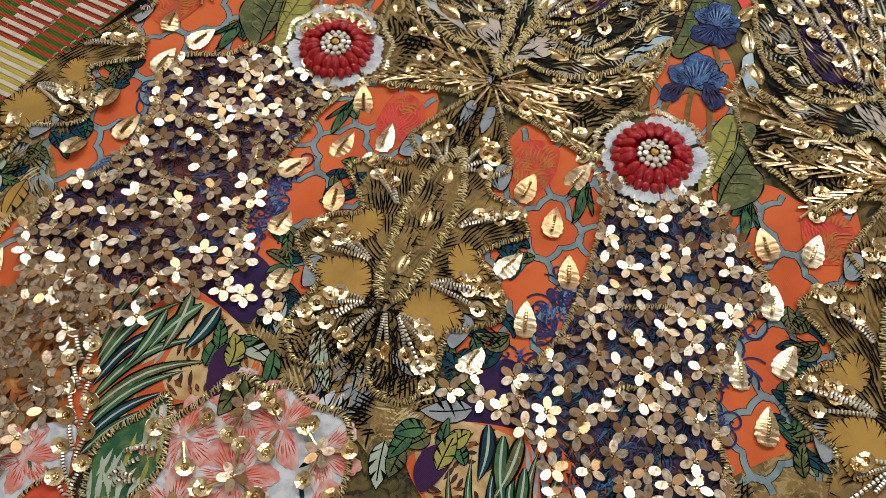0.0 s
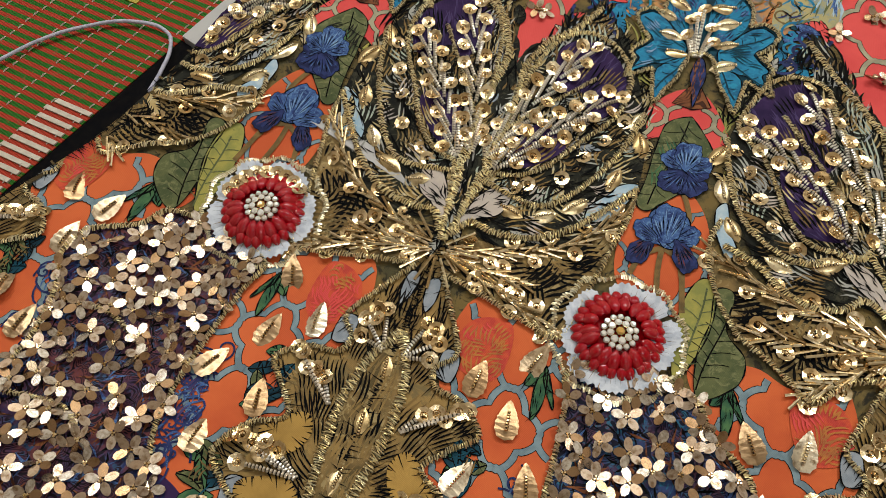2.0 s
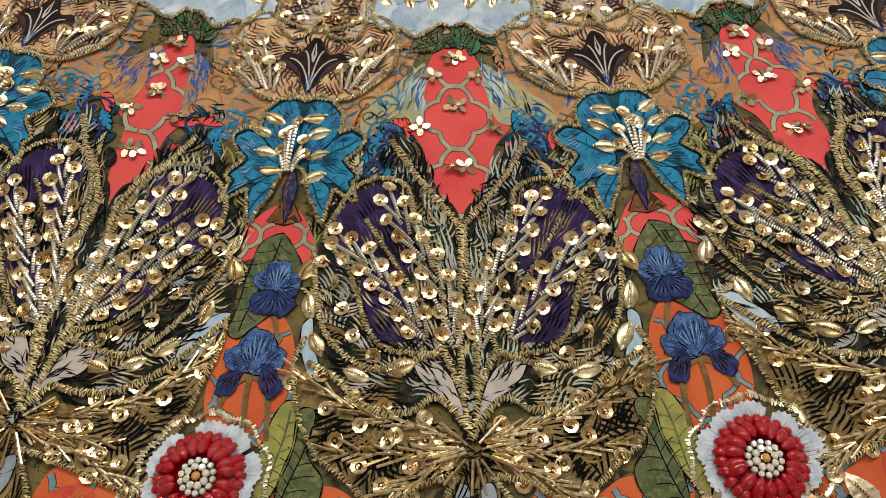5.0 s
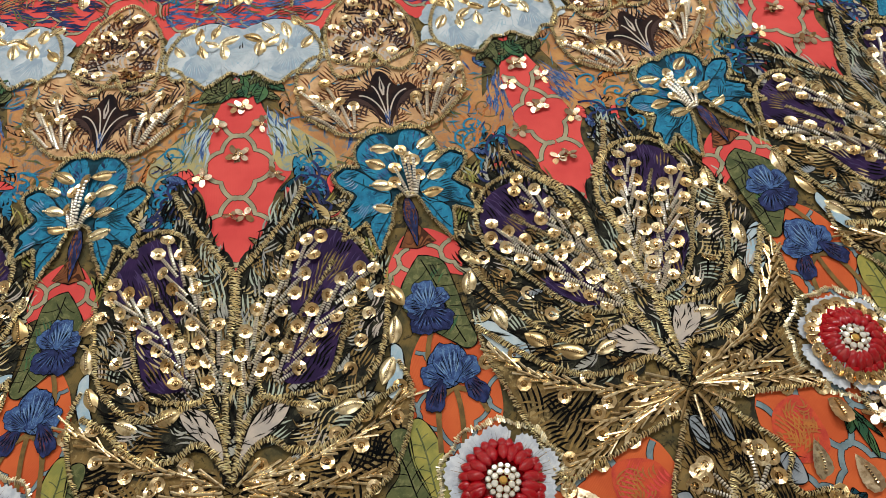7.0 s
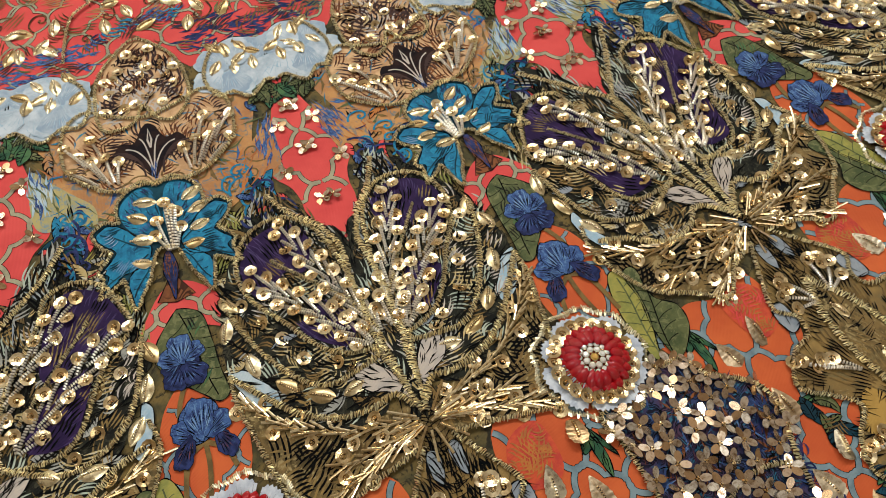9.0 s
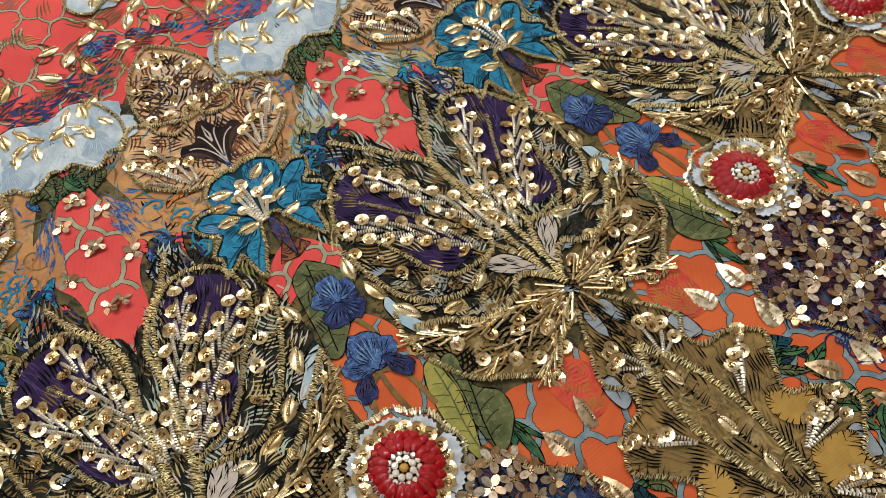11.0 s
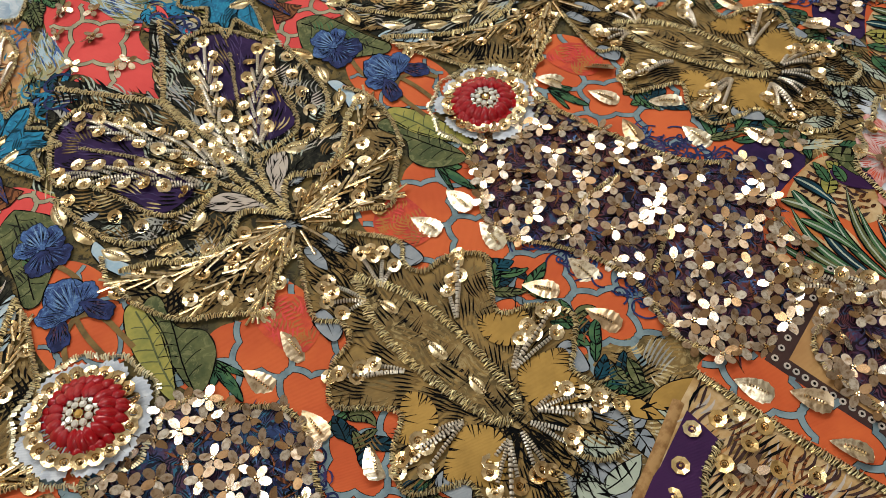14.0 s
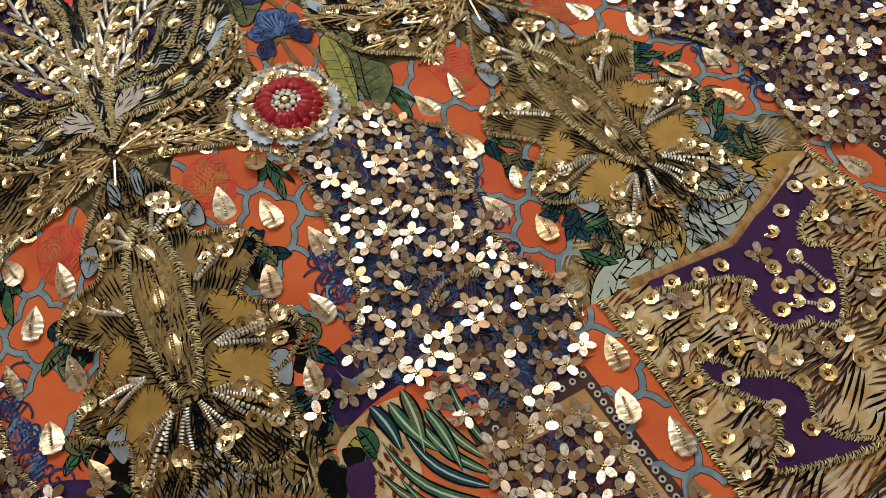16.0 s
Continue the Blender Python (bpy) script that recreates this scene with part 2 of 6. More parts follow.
# Sequin tones run from pale to brown to paint differing reflections into the colour.
GOLD = metal("gold_sequin", (0.98, 0.83, 0.56), (0.66, 0.44, 0.20), 0.24, bump=0.2)
CHAMPAGNE = metal("champagne_sequin", (0.98, 0.92, 0.82), (0.38, 0.21, 0.09), 0.25, island=True, bump=0.06, metallic=0.85)
PODGOLD = metal("gold_pod", (0.93, 0.79, 0.52), (0.55, 0.38, 0.17), 0.32, bump=0.3, worn_to=0.8, metallic=0.95)
LEAFGOLD = metal("brushed_gold_leaf", (0.92, 0.82, 0.64), (0.46, 0.29, 0.15), 0.34, bump=0.4)
COIL = metal("silver_gilt_coil", (0.98, 0.94, 0.88), (0.74, 0.64, 0.52), 0.34, worn_to=0.9, metallic=0.85)
BUGLE = metal("bronze_bugle", (0.98, 0.85, 0.60), (0.58, 0.40, 0.19), 0.26)
TRIM = metal("gold_thread", (1.0, 0.95, 0.74), (0.84, 0.68, 0.38), 0.3, island=True, worn_to=1.0, metallic=0.8)
BIGGOLD = metal("amber_gold_sequin", (1.0, 0.86, 0.56), (0.84, 0.55, 0.21), 0.24, bump=0.2, metallic=0.85)
# Near-black core paints the shade between the wire windings.
CORE = metal("groove_shade_core", (0.05, 0.03, 0.015), (0.02, 0.012, 0.008), 0.6, metallic=0.3)
# Gilt bed darkened to stand for shade between the stitches.
BED = metal("shaded_gilt_bed", (0.11, 0.075, 0.035), (0.05, 0.035, 0.018), 0.5)
DISH = metal("gilt_dish", (0.95, 0.79, 0.53), (0.62, 0.42, 0.19), 0.27)
CUP = metal("gilt_setting", (0.62, 0.46, 0.25), (0.35, 0.22, 0.10), 0.25)


def crystal(name, colour, rough, transmission):
    m, nt, bsdf = material(name)
    bsdf.inputs["Base Color"].default_value = (*colour, 1)
    bsdf.inputs["Roughness"].default_value = rough
    bsdf.inputs["Transmission Weight"].default_value = transmission
    bsdf.inputs["IOR"].default_value = 1.5
    bsdf.inputs["Specular IOR Level"].default_value = 0.4
    bsdf.inputs["Coat Weight"].default_value = 0.2
    bsdf.inputs["Coat Roughness"].default_value = 0.04
    return m


RED = crystal("red_crystal", (0.34, 0.002, 0.006), 0.03, 0.0)
STONE = metal("silvered_rhinestone", (0.98, 0.96, 0.92), (0.80, 0.74, 0.66), 0.13, metallic=0.4, worn_to=0.95)
AMBER = crystal("amber_rhinestone", (0.75, 0.42, 0.10), 0.06, 0.3)


# ---- building helpers ----
def mesh_of(name, verts, faces, mats, slots=None, smooth_faces=False):
    me = bpy.data.meshes.new(name)
    me.from_pydata(verts, [], faces)
    for m in mats:
        me.materials.append(m)
    if slots:
        me.polygons.foreach_set("material_index", slots)
    if smooth_faces:
        me.polygons.foreach_set("use_smooth", [True] * len(me.polygons))
    me.update()
    return me


def part(name, me, parent, label="", m=None, kind=""):
    ob = new(name, me)
    ob.parent = parent
    if m is not None:
        ob.matrix_basis = m
    return tagged(ob, label=label, kind=kind)


class Shape:
    """Collects verts, faces and material slots of one mesh."""

    def __init__(self):
        self.v, self.f, self.s = [], [], []

    def add(self, verts, faces, slot=0):
        n = len(self.v)
        self.v += verts
        self.f += [tuple(i + n for i in f) for f in faces]
        self.s += [slot] * len(faces)

    def mesh(self, name, mats, smooth_faces=False):
        return mesh_of(name, self.v, self.f, mats, self.s, smooth_faces)


LEVEL = 0.00012


def patch(name, j, outline, mat, parent, level, label="", rounded=True, steps=6, line=0.0):
    """A printed or applied piece of cloth that follows the drape."""
    pts = curve_through(outline, True, steps) if rounded else outline
    xy = [at(j, s, r) for s, r in pts]
    bm = bmesh.new()
    vs = [bm.verts.new((x, y, 0)) for x, y in xy]
    es = [bm.edges.new((vs[i - 1], vs[i])) for i in range(len(vs))]
    bmesh.ops.triangle_fill(bm, edges=es, use_beauty=True, use_dissolve=False)
    for _ in range(3):
        long = [e for e in bm.edges if e.calc_length() > 0.011]
        if not long:
            break
        bmesh.ops.subdivide_edges(bm, edges=long, cuts=1)
        bmesh.ops.triangulate(bm, faces=bm.faces[:])
    for v in bm.verts:
        v.co.z = drape(v.co.x, v.co.y) + LEVEL * level
    for f in bm.faces:
        f.normal_update()
        if f.normal.z < 0:
            f.normal_flip()
        f.smooth = True
    if line:
        n = len(xy)
        rim = []
        for i in range(n):
            d = Vector((xy[(i + 1) % n][0] - xy[i - 1][0], xy[(i + 1) % n][1] - xy[i - 1][1]))
            d = d.normalized() if d.length > 1e-9 else Vector((1, 0))
            w = line * (0.75 + 0.4 * math.sin(i * 1.3))
            for k in (-0.5, 0.5):
                x, y = xy[i][0] - d.y * w * k, xy[i][1] + d.x * w * k
                rim.append(bm.verts.new((x, y, drape(x, y) + LEVEL * (level + 0.45))))
        for i in range(n):
            q = (i + 1) % n
            bm.faces.new((rim[2 * i], rim[2 * q], rim[2 * q + 1], rim[2 * i + 1])).material_index = 1
    me = bpy.data.meshes.new(name)
    bm.to_mesh(me)
    bm.free()
    me.materials.append(mat)
    if line:
        me.materials.append(INKMAT)
    return part(name, me, parent, label)


def ribbon(sh, xy, width, level, slot=0):
    """A flat printed line along plan points."""
    n = len(xy)
    vs = []
    for i in range(n):
        a, b = xy[max(i - 1, 0)], xy[min(i + 1, n - 1)]
        d = Vector((b[0] - a[0], b[1] - a[1]))
        d = d.normalized() if d.length > 1e-9 else Vector((1, 0))
        w = width * 0.5
        for k in (-1, 1):
            x, y = xy[i][0] - d.y * w * k, xy[i][1] + d.x * w * k
            vs.append((x, y, drape(x, y) + LEVEL * level))
    sh.add(vs, [(2 * i, 2 * i + 2, 2 * i + 3, 2 * i + 1) for i in range(n - 1)], slot)


def strokes(name, j, outline, count, flow, length, width, mat, parent, level, seed, jitter=14):
    """Tapered pen strokes inside an outline; flow is a local angle or a point (s, r) from which they radiate."""
    rnd = random.Random(seed)
    poly = curve_through(outline, True, 4)
    s0, s1 = min(p[0] for p in poly), max(p[0] for p in poly)
    r0, r1 = min(p[1] for p in poly), max(p[1] for p in poly)
    sh = Shape()
    for _ in range(count * 3):
        if len(sh.f) >= count * 2:
            break
        s, r = rnd.uniform(s0, s1), rnd.uniform(r0, r1)
        if not inside(poly, s, r):
            continue
        x, y = at(j, s, r)
        if not visible(x, y):
            continue
        if isinstance(flow, tuple):
            fx, fy = at(j, *flow)
            a = math.atan2(y - fy, x - fx)
        else:
            a = heading(j, s, r, flow)
        a += radians(rnd.gauss(0, jitter))
        l, w, bend = length * rnd.uniform(0.5, 1.3), width * rnd.uniform(0.5, 1.2), rnd.uniform(-0.25, 0.25)
        d, nrm = Vector((math.cos(a), math.sin(a))), Vector((-math.sin(a), math.cos(a)))
        c = Vector((x, y))
        mid = c + nrm * l * bend * 0.5
        pts = [c - d * l / 2, mid + nrm * w / 2, c + d * l / 2, mid - nrm * w / 2]
        sh.add([(p.x, p.y, drape(p.x, p.y) + LEVEL * level) for p in pts], [(0, 3, 1), (1, 3, 2)])
    return part(name, sh.mesh(name, [mat]), parent, kind="stuff")


def foliage(name, j, outline, count, flow, length, width, tones, parent, level, seed, jitter=22, barbs=11, curl=0.7, rib=False):
    """Engraved leaves: toned blades outlined in ink, each with a midrib and inked clefts along both sides."""
    rnd = random.Random(seed)
    poly = curve_through(outline, True, 4)
    s0, s1 = min(p[0] for p in poly), max(p[0] for p in poly)
    r0, r1 = min(p[1] for p in poly), max(p[1] for p in poly)
    sh, done = Shape(), []
    for i in range(count):
        best = None
        for _ in range(7):
            s, r = rnd.uniform(s0, s1), rnd.uniform(r0, r1)
            if not inside(poly, s, r):
                continue
            x, y = at(j, s, r)
            gap = min([(x - u) ** 2 + (y - v) ** 2 for u, v in done] or [1.0])
            if visible(x, y) and (best is None or gap > best[0]):
                best = (gap, x, y, s, r)
        if best is None:
            continue
        _, x, y, s, r = best
        done.append((x, y))
        if isinstance(flow, tuple):
            fx, fy = at(j, *flow)
            a = math.atan2(y - fy, x - fx)
        else:
            a = heading(j, s, r, flow)
        a += radians(rnd.gauss(0, jitter))
        l, w, bend = length * rnd.uniform(0.65, 1.25), width * rnd.uniform(0.7, 1.2), rnd.gauss(0, curl)
        lv = level + 2.4 * i / count
        n, spine, p, nrm = 7, [], Vector((x, y)) - Vector((math.cos(a), math.sin(a))) * l * 0.45, []
        for k in range(n):
            q = a + bend * (k / (n - 1) - 0.4)
            spine.append(p.copy())
            nrm.append(Vector((-math.sin(q), math.cos(q))))
            p = p + Vector((math.cos(q), math.sin(q))) * l / (n - 1)
        half = [w / 2 * (math.sin(math.pi * min(0.999, (k / (n - 1)) ** 0.8 + 0.001)) ** 0.85) for k in range(n)]

        def edge(t, sgn, grow=1.0):
            k = min(int(t * (n - 1)), n - 2)
            f = t * (n - 1) - k
            c = spine[k].lerp(spine[k + 1], f)
            return c + (nrm[k].lerp(nrm[k + 1], f)) * sgn * grow * (half[k] * (1 - f) + half[k + 1] * f)

        def lay(points, faces, slot, up):
            sh.add([(v.x, v.y, drape(v.x, v.y) + LEVEL * (lv + up)) for v in points], faces, slot)

        strip = [(2 * k, 2 * k + 2, 2 * k + 3, 2 * k + 1) for k in range(n - 1)]
        lay([v for k in range(n) for v in (spine[k] - nrm[k] * (half[k] + 0.0004), spine[k] + nrm[k] * (half[k] + 0.0004))], strip, 0, 0.0)
        lay([v for k in range(n) for v in (spine[k] - nrm[k] * half[k], spine[k] + nrm[k] * half[k])], strip, 1 + rnd.randrange(len(tones)), 0.1)
        if rib:
            lay([v for k in range(n - 1) for v in (spine[k] - nrm[k] * 0.00025, spine[k] + nrm[k] * 0.00025)], strip[:-1], 0, 0.2)
        across = 0 if rnd.random() < 0.4 else rnd.choice((-1, 1))
        for k in range(1, barbs + 1):
            wd = min(0.40 / barbs, 0.045)
            if across:
                t = (k + rnd.uniform(-0.25, 0.25)) / (barbs + 1.2)
                g = wd * rnd.uniform(0.55, 1.35)
                pts = [edge(max(t - 0.13, 0.01), -across, rnd.uniform(-0.3, 0.9)), edge(min(t + g, 0.99), across, 1.04), edge(max(t - g, 0.01), across, 1.04)]
                lay(pts if across < 0 else [pts[0], pts[2], pts[1]], [(0, 1, 2)], 0, 0.2)
                continue
            for sgn in (-1, 1):
                t = (k + rnd.uniform(-0.3, 0.3)) / (barbs + 1.2)
                g = wd * rnd.uniform(0.5, 1.3)
                tip = edge(max(t - 0.16, 0.02), sgn, rnd.uniform(-0.25, 0.5))
                pts = [tip, edge(min(t + g, 0.99), sgn, 1.05), edge(max(t - g, 0.01), sgn, 1.05)]
                lay(pts if sgn < 0 else [pts[0], pts[2], pts[1]], [(0, 1, 2)], 0, 0.2)
    return part(name, sh.mesh(name, [INKMAT] + tones), parent, kind="stuff")


def engraving(name, j, outline, clumps, flow, length, width, tones, parent, level, seed, jitter=25, lines=6, curl=0.6):
    """Engraved shading: clumps of parallel tapering pen lines, each clump in one tone and with one bend."""
    rnd = random.Random(seed)
    poly = curve_through(outline, True, 4)
    s0, s1 = min(p[0] for p in poly), max(p[0] for p in poly)
    r0, r1 = min(p[1] for p in poly), max(p[1] for p in poly)
    sh, done, field = Shape(), [], [at(j, *p) for p in poly]
    for i in range(clumps):
        best = None
        for _ in range(6):
            s, r = rnd.uniform(s0, s1), rnd.uniform(r0, r1)
            if not inside(poly, s, r):
                continue
            x, y = at(j, s, r)
            gap = min([(x - u) ** 2 + (y - v) ** 2 for u, v in done] or [1.0])
            if visible(x, y) and (best is None or gap > best[0]):
                best = (gap, x, y, s, r)
        if best is None:
            continue
        _, x, y, s, r = best
        done.append((x, y))
        if isinstance(flow, tuple):
            fx, fy = at(j, *flow)
            a = math.atan2(y - fy, x - fx)
        else:
            a = heading(j, s, r, flow)
        a += radians(rnd.gauss(0, jitter))
        bend, tone, n = rnd.gauss(0, curl), rnd.randrange(len(tones)), lines + rnd.randrange(-2, 3)
        big, pitch = rnd.uniform(0.7, 1.25), width * rnd.uniform(1.5, 2.2)
        for q in range(n):
            off = q - (n - 1) / 2
            l = length * big * (1.0 - 0.5 * abs(off) / n) * rnd.uniform(0.7, 1.15)
            p = Vector((x, y)) + Vector((-math.sin(a), math.cos(a))) * off * pitch - Vector((math.cos(a), math.sin(a))) * l * rnd.uniform(0.4, 0.6)
            rows = []
            for k in range(5):
                b = a + bend * (k / 4 - 0.5) + 0.05 * off
                w = width * (0.08, 0.8, 1.0, 0.7, 0.08)[k] / 2
                nrm = Vector((-math.sin(b), math.cos(b))) * w
                rows += [p - nrm, p + nrm]
                p = p + Vector((math.cos(b), math.sin(b))) * l / 4
            if not (inside(field, *rows[0]) and inside(field, *rows[5]) and inside(field, *rows[8])):
                continue
            lv = LEVEL * (level + 1.2 * i / clumps)
            sh.add([(v.x, v.y, drape(v.x, v.y) + lv) for v in rows], [(2 * k, 2 * k + 2, 2 * k + 3, 2 * k + 1) for k in range(4)], tone)
    return part(name, sh.mesh(name, tones), parent, kind="stuff")


def veins(name, j, root, tip, half, count, mat, parent, level, width=0.0006):
    """Midrib and side veins of a printed leaf, from root to tip; half is its half width in metres."""
    sh = Shape()
    p0, p1 = Vector(at(j, *root)), Vector(at(j, *tip))
    d = p1 - p0
    u = d.normalized()
    nrm = Vector((-u.y, u.x))
    ribbon(sh, [tuple(p0 + d * k / 6 + nrm * 0.0006 * math.sin(k)) for k in range(7)], width * 1.4, level)
    for k in range(1, count + 1):
        t = k / (count + 1)
        for sgn in (-1, 1):
            c = p0 + d * (t - 0.06 * (sgn > 0))
            l = half * math.sin(math.pi * (0.15 + 0.8 * t))
            ribbon(sh, [tuple(c + (u * 0.8 * q + nrm * sgn * q - u * 0.35 * q * q) * l) for q in (0, 0.35, 0.7, 1.0)], width * 0.8, level)
    return part(name, sh.mesh(name, [mat]), parent, kind="stuff")


def blades(name, j, runs, parent, level, tones):
    """Long curved leaflets, each an inked outline, a toned body and a pale midline; runs hold root, tip, bend and width."""
    sh = Shape()
    for i, (root, tip, bend, width) in enumerate(runs):
        p0, p1 = Vector(at(j, *root)), Vector(at(j, *tip))
        d = p1 - p0
        nrm = Vector((-d.y, d.x))
        n = 9
        spine = [p0 + d * (k / (n - 1)) + nrm * bend * math.sin(math.pi * k / (n - 1)) for k in range(n)]
        side = nrm.normalized()
        for grow, slot, up in ((1.0, 0, 0.0), (0.68, 1 + i % len(tones), 0.3), (0.16, 1 + len(tones), 0.6)):
            rows = []
            for k in range(n):
                t = k / (n - 1)
                w = width / 2 * grow * (math.sin(math.pi * min(1.0, 0.06 + 0.94 * t ** 0.75)) ** 0.8)
                rows += [spine[k] - side * w, spine[k] + side * w]
            sh.add([(v.x, v.y, drape(v.x, v.y) + LEVEL * (level + 0.12 * i + up)) for v in rows], [(2 * k, 2 * k + 2, 2 * k + 3, 2 * k + 1) for k in range(n - 1)], slot)
    return part(name, sh.mesh(name, [INKMAT] + tones + [SAGE]), parent, kind="stuff")


def fringed(name, j, outline, gap, length, width, mat, parent, level, seed):
    """Pen lines that run inwards from an outline, as an engraver shades an edge."""
    rnd, sh = random.Random(seed), Shape()
    xy = [Vector(at(j, *p)) for p in curve_through(outline, True, 6)]
    c = sum(xy, Vector((0, 0))) / len(xy)
    for a, b in zip(xy, xy[1:] + xy[:1]):
        for k in range(max(1, int((b - a).length / gap))):
            p = a.lerp(b, rnd.random())
            q = (b - a).normalized()
            d = Vector((-q.y, q.x))
            d = (d if d.dot(c - p) > 0 else -d) + 0.25 * q + 0.12 * Vector((rnd.gauss(0, 1), rnd.gauss(0, 1)))
            l = length * rnd.choice((0.3, 0.5, 0.6, 0.9, 1.3)) * rnd.uniform(0.7, 1.2)
            pts = [p - d * l * 0.06, p + q * width / 2, p + d * l, p - q * width / 2]
            sh.add([(v.x, v.y, drape(v.x, v.y) + LEVEL * level) for v in pts], [(0, 3, 2, 1)])
    return part(name, sh.mesh(name, [mat]), parent, kind="stuff")


def ruffled(name, j, s, r, angle, length, width, mat, parent, level, seed, streak=None, waves=5, ink=INKMAT):
    """A petal with a ruffled edge and streaks along it; s and r give its root."""
    rnd = random.Random(seed)
    x, y = at(j, s, r)
    a = heading(j, s, r, angle)
    d, nrm = Vector((math.cos(a), math.sin(a))), Vector((-math.sin(a), math.cos(a)))
    ring, n = [], 30
    for k in range(n):
        q = 2 * math.pi * k / n
        w = 1 + 0.07 * math.sin(waves * q + seed) + 0.05 * math.sin(11 * q + 2 * seed)
        ring.append(Vector((x, y)) + d * length * (0.5 - 0.5 * math.cos(q) * w) + nrm * width / 2 * math.sin(q) * w * (1 - 0.35 * math.cos(q)))
    sh = Shape()
    mid = Vector((x, y)) + d * length * 0.55

    def lay(points, faces, slot, up):
        sh.add([(v.x, v.y, drape(v.x, v.y) + LEVEL * (level + up)) for v in points], faces, slot)

    fan = [(k, (k + 1) % n, n) for k in range(n)]
    lay([mid + (v - mid) * 1.045 for v in ring] + [mid], fan, 0, 0)
    lay(ring + [mid], fan, 1, 0.25)
    for k in range(16):
        q = math.pi + (k - 7.5) * 0.19
        e = ring[int(q / (2 * math.pi) * n) % n]
        f0, f1 = rnd.uniform(0.15, 0.45), rnd.uniform(0.65, 0.98)
        root = Vector((x, y))
        p0, p1 = root.lerp(e, f0), root.lerp(e, f1)
        c = p0.lerp(p1, 0.6)
        lay([p0, c + nrm * 0.00025, p1, c - nrm * 0.00025], [(0, 3, 2, 1)], 2 if (streak and k % 2) else 0, 0.5)
    return part(name, sh.mesh(name, [ink, mat] + ([streak] if streak else [])), parent)


def scrolls(name, j, places, mat, parent, level, seed, size=0.006, width=0.0009):
    """Printed curls, each a tapering spiral with a tail."""
    rnd, sh = random.Random(seed), Shape()
    for s, r in places:
        x, y = at(j, s, r)
        if not visible(x, y):
            continue
        a0, hand, big = rnd.uniform(0, 6.28), rnd.choice((-1, 1)), size * rnd.uniform(0.7, 1.3)
        run = []
        for k in range(30):
            t = k / 29
            a = a0 + hand * t * 9.0
            q = big * (t ** 1.2) * (1.0 if t < 0.85 else 1 + (t - 0.85) * 3)
            run.append((x + q * math.cos(a), y + q * math.sin(a)))
        ribbon(sh, run, width, level)
    return part(name, sh.mesh(name, [mat]), parent, kind="stuff")


def trim(j, path, parent, closed=False, seed=0, width=0.0034, label="", steps=10, slant=74):
    """Couched gold thread: short slanting stitches laid side by side along a line."""
    rnd = random.Random(seed * 31 + j)
    xy = [at(j, s, r) for s, r in curve_through(path, closed, steps)]
    if closed:
        xy.append(xy[0])
    width *= 0.72
    sh, carry, gap = Shape(), 0.0, 0.00060
    # Dark ribbon below the stitches paints shade into their gaps.
    ribbon(sh, [p for p in xy if visible(*p)] or xy[:2], width * 0.8, 15.5, 1)
    for (x0, y0), (x1, y1) in zip(xy, xy[1:]):
        l = math.hypot(x1 - x0, y1 - y0)
        if l < 1e-7:
            continue
        a = math.atan2(y1 - y0, x1 - x0)
        while carry < l:
            t = carry / l
            x, y = x0 + (x1 - x0) * t, y0 + (y1 - y0) * t
            if not visible(x, y):
                carry += gap
                continue
            b = a + radians(slant + rnd.gauss(0, 13))
            w = width * rnd.uniform(0.6, 1.3) / 2
            d, nrm = Vector((math.cos(b), math.sin(b), 0)), Vector((-math.sin(b), math.cos(b), 0))
            z = drape(x, y) + 0.0021
            c = Vector((x + rnd.gauss(0, 0.0002), y + rnd.gauss(0, 0.0002), z))
            th, lift = 0.00022, rnd.uniform(-0.0001, 0.0012)
            vs = []
            for k, up in ((-1, -0.0003), (0, lift), (1, -0.0003)):
                p = c + d * w * k + Vector((0, 0, up))
                vs += [tuple(p + nrm * th), tuple(p + Vector((0, 0, th * 1.5))), tuple(p - nrm * th)]
            sh.add(vs, [(0, 3, 4, 1), (1, 4, 5, 2), (3, 6, 7, 4), (4, 7, 8, 5), (0, 1, 2), (6, 8, 7)])
            carry += gap * rnd.uniform(0.8, 1.25)
        carry -= l
    return part("gold_thread_trim", sh.mesh("gold_thread_trim", [TRIM, BED]), parent, label, kind="stuff")


# ---- small pieces, each built once ----
def lathe(rings, sides, closed_top=True):
    vs, fs = [], []
    for r, z in rings:
        vs += [(r * math.cos(2 * math.pi * k / sides), r * math.sin(2 * math.pi * k / sides), z) for k in range(sides)]
    for i in range(len(rings) - 1):
        for k in range(sides):
            a, b = i * sides + k, i * sides + (k + 1) % sides
            fs.append((a, b, b + sides, a + sides))
    if closed_top:
        fs.append(tuple((len(rings) - 1) * sides + k for k in range(sides)))
    return vs, fs


def moved(verts, m):
    return [tuple(m @ Vector(v)) for v in verts]


def sequin_mesh(sides, radius, plate=GOLD):
    """A faceted cup sequin held by a seed bead."""
    sh = Shape()
    vs, fs = lathe([(radius, 0.13 * radius), (radius * 0.97, 0.15 * radius), (radius * 0.46, 0.04 * radius)], sides, False)
    sh.add(vs, fs)
    vs, fs = lathe([(radius * 0.46, 0.04 * radius), (radius * 0.34, -0.10 * radius), (0.0005, -0.14 * radius)], sides)
    sh.add(vs, fs, 2)
    vs, fs = lathe([(0.0005, 0.0), (0.0007, 0.0004), (0.0004, 0.0009)], 6)
    sh.add(vs, fs, 1)
    return sh.mesh("sequin", [plate, CUP, DISH])


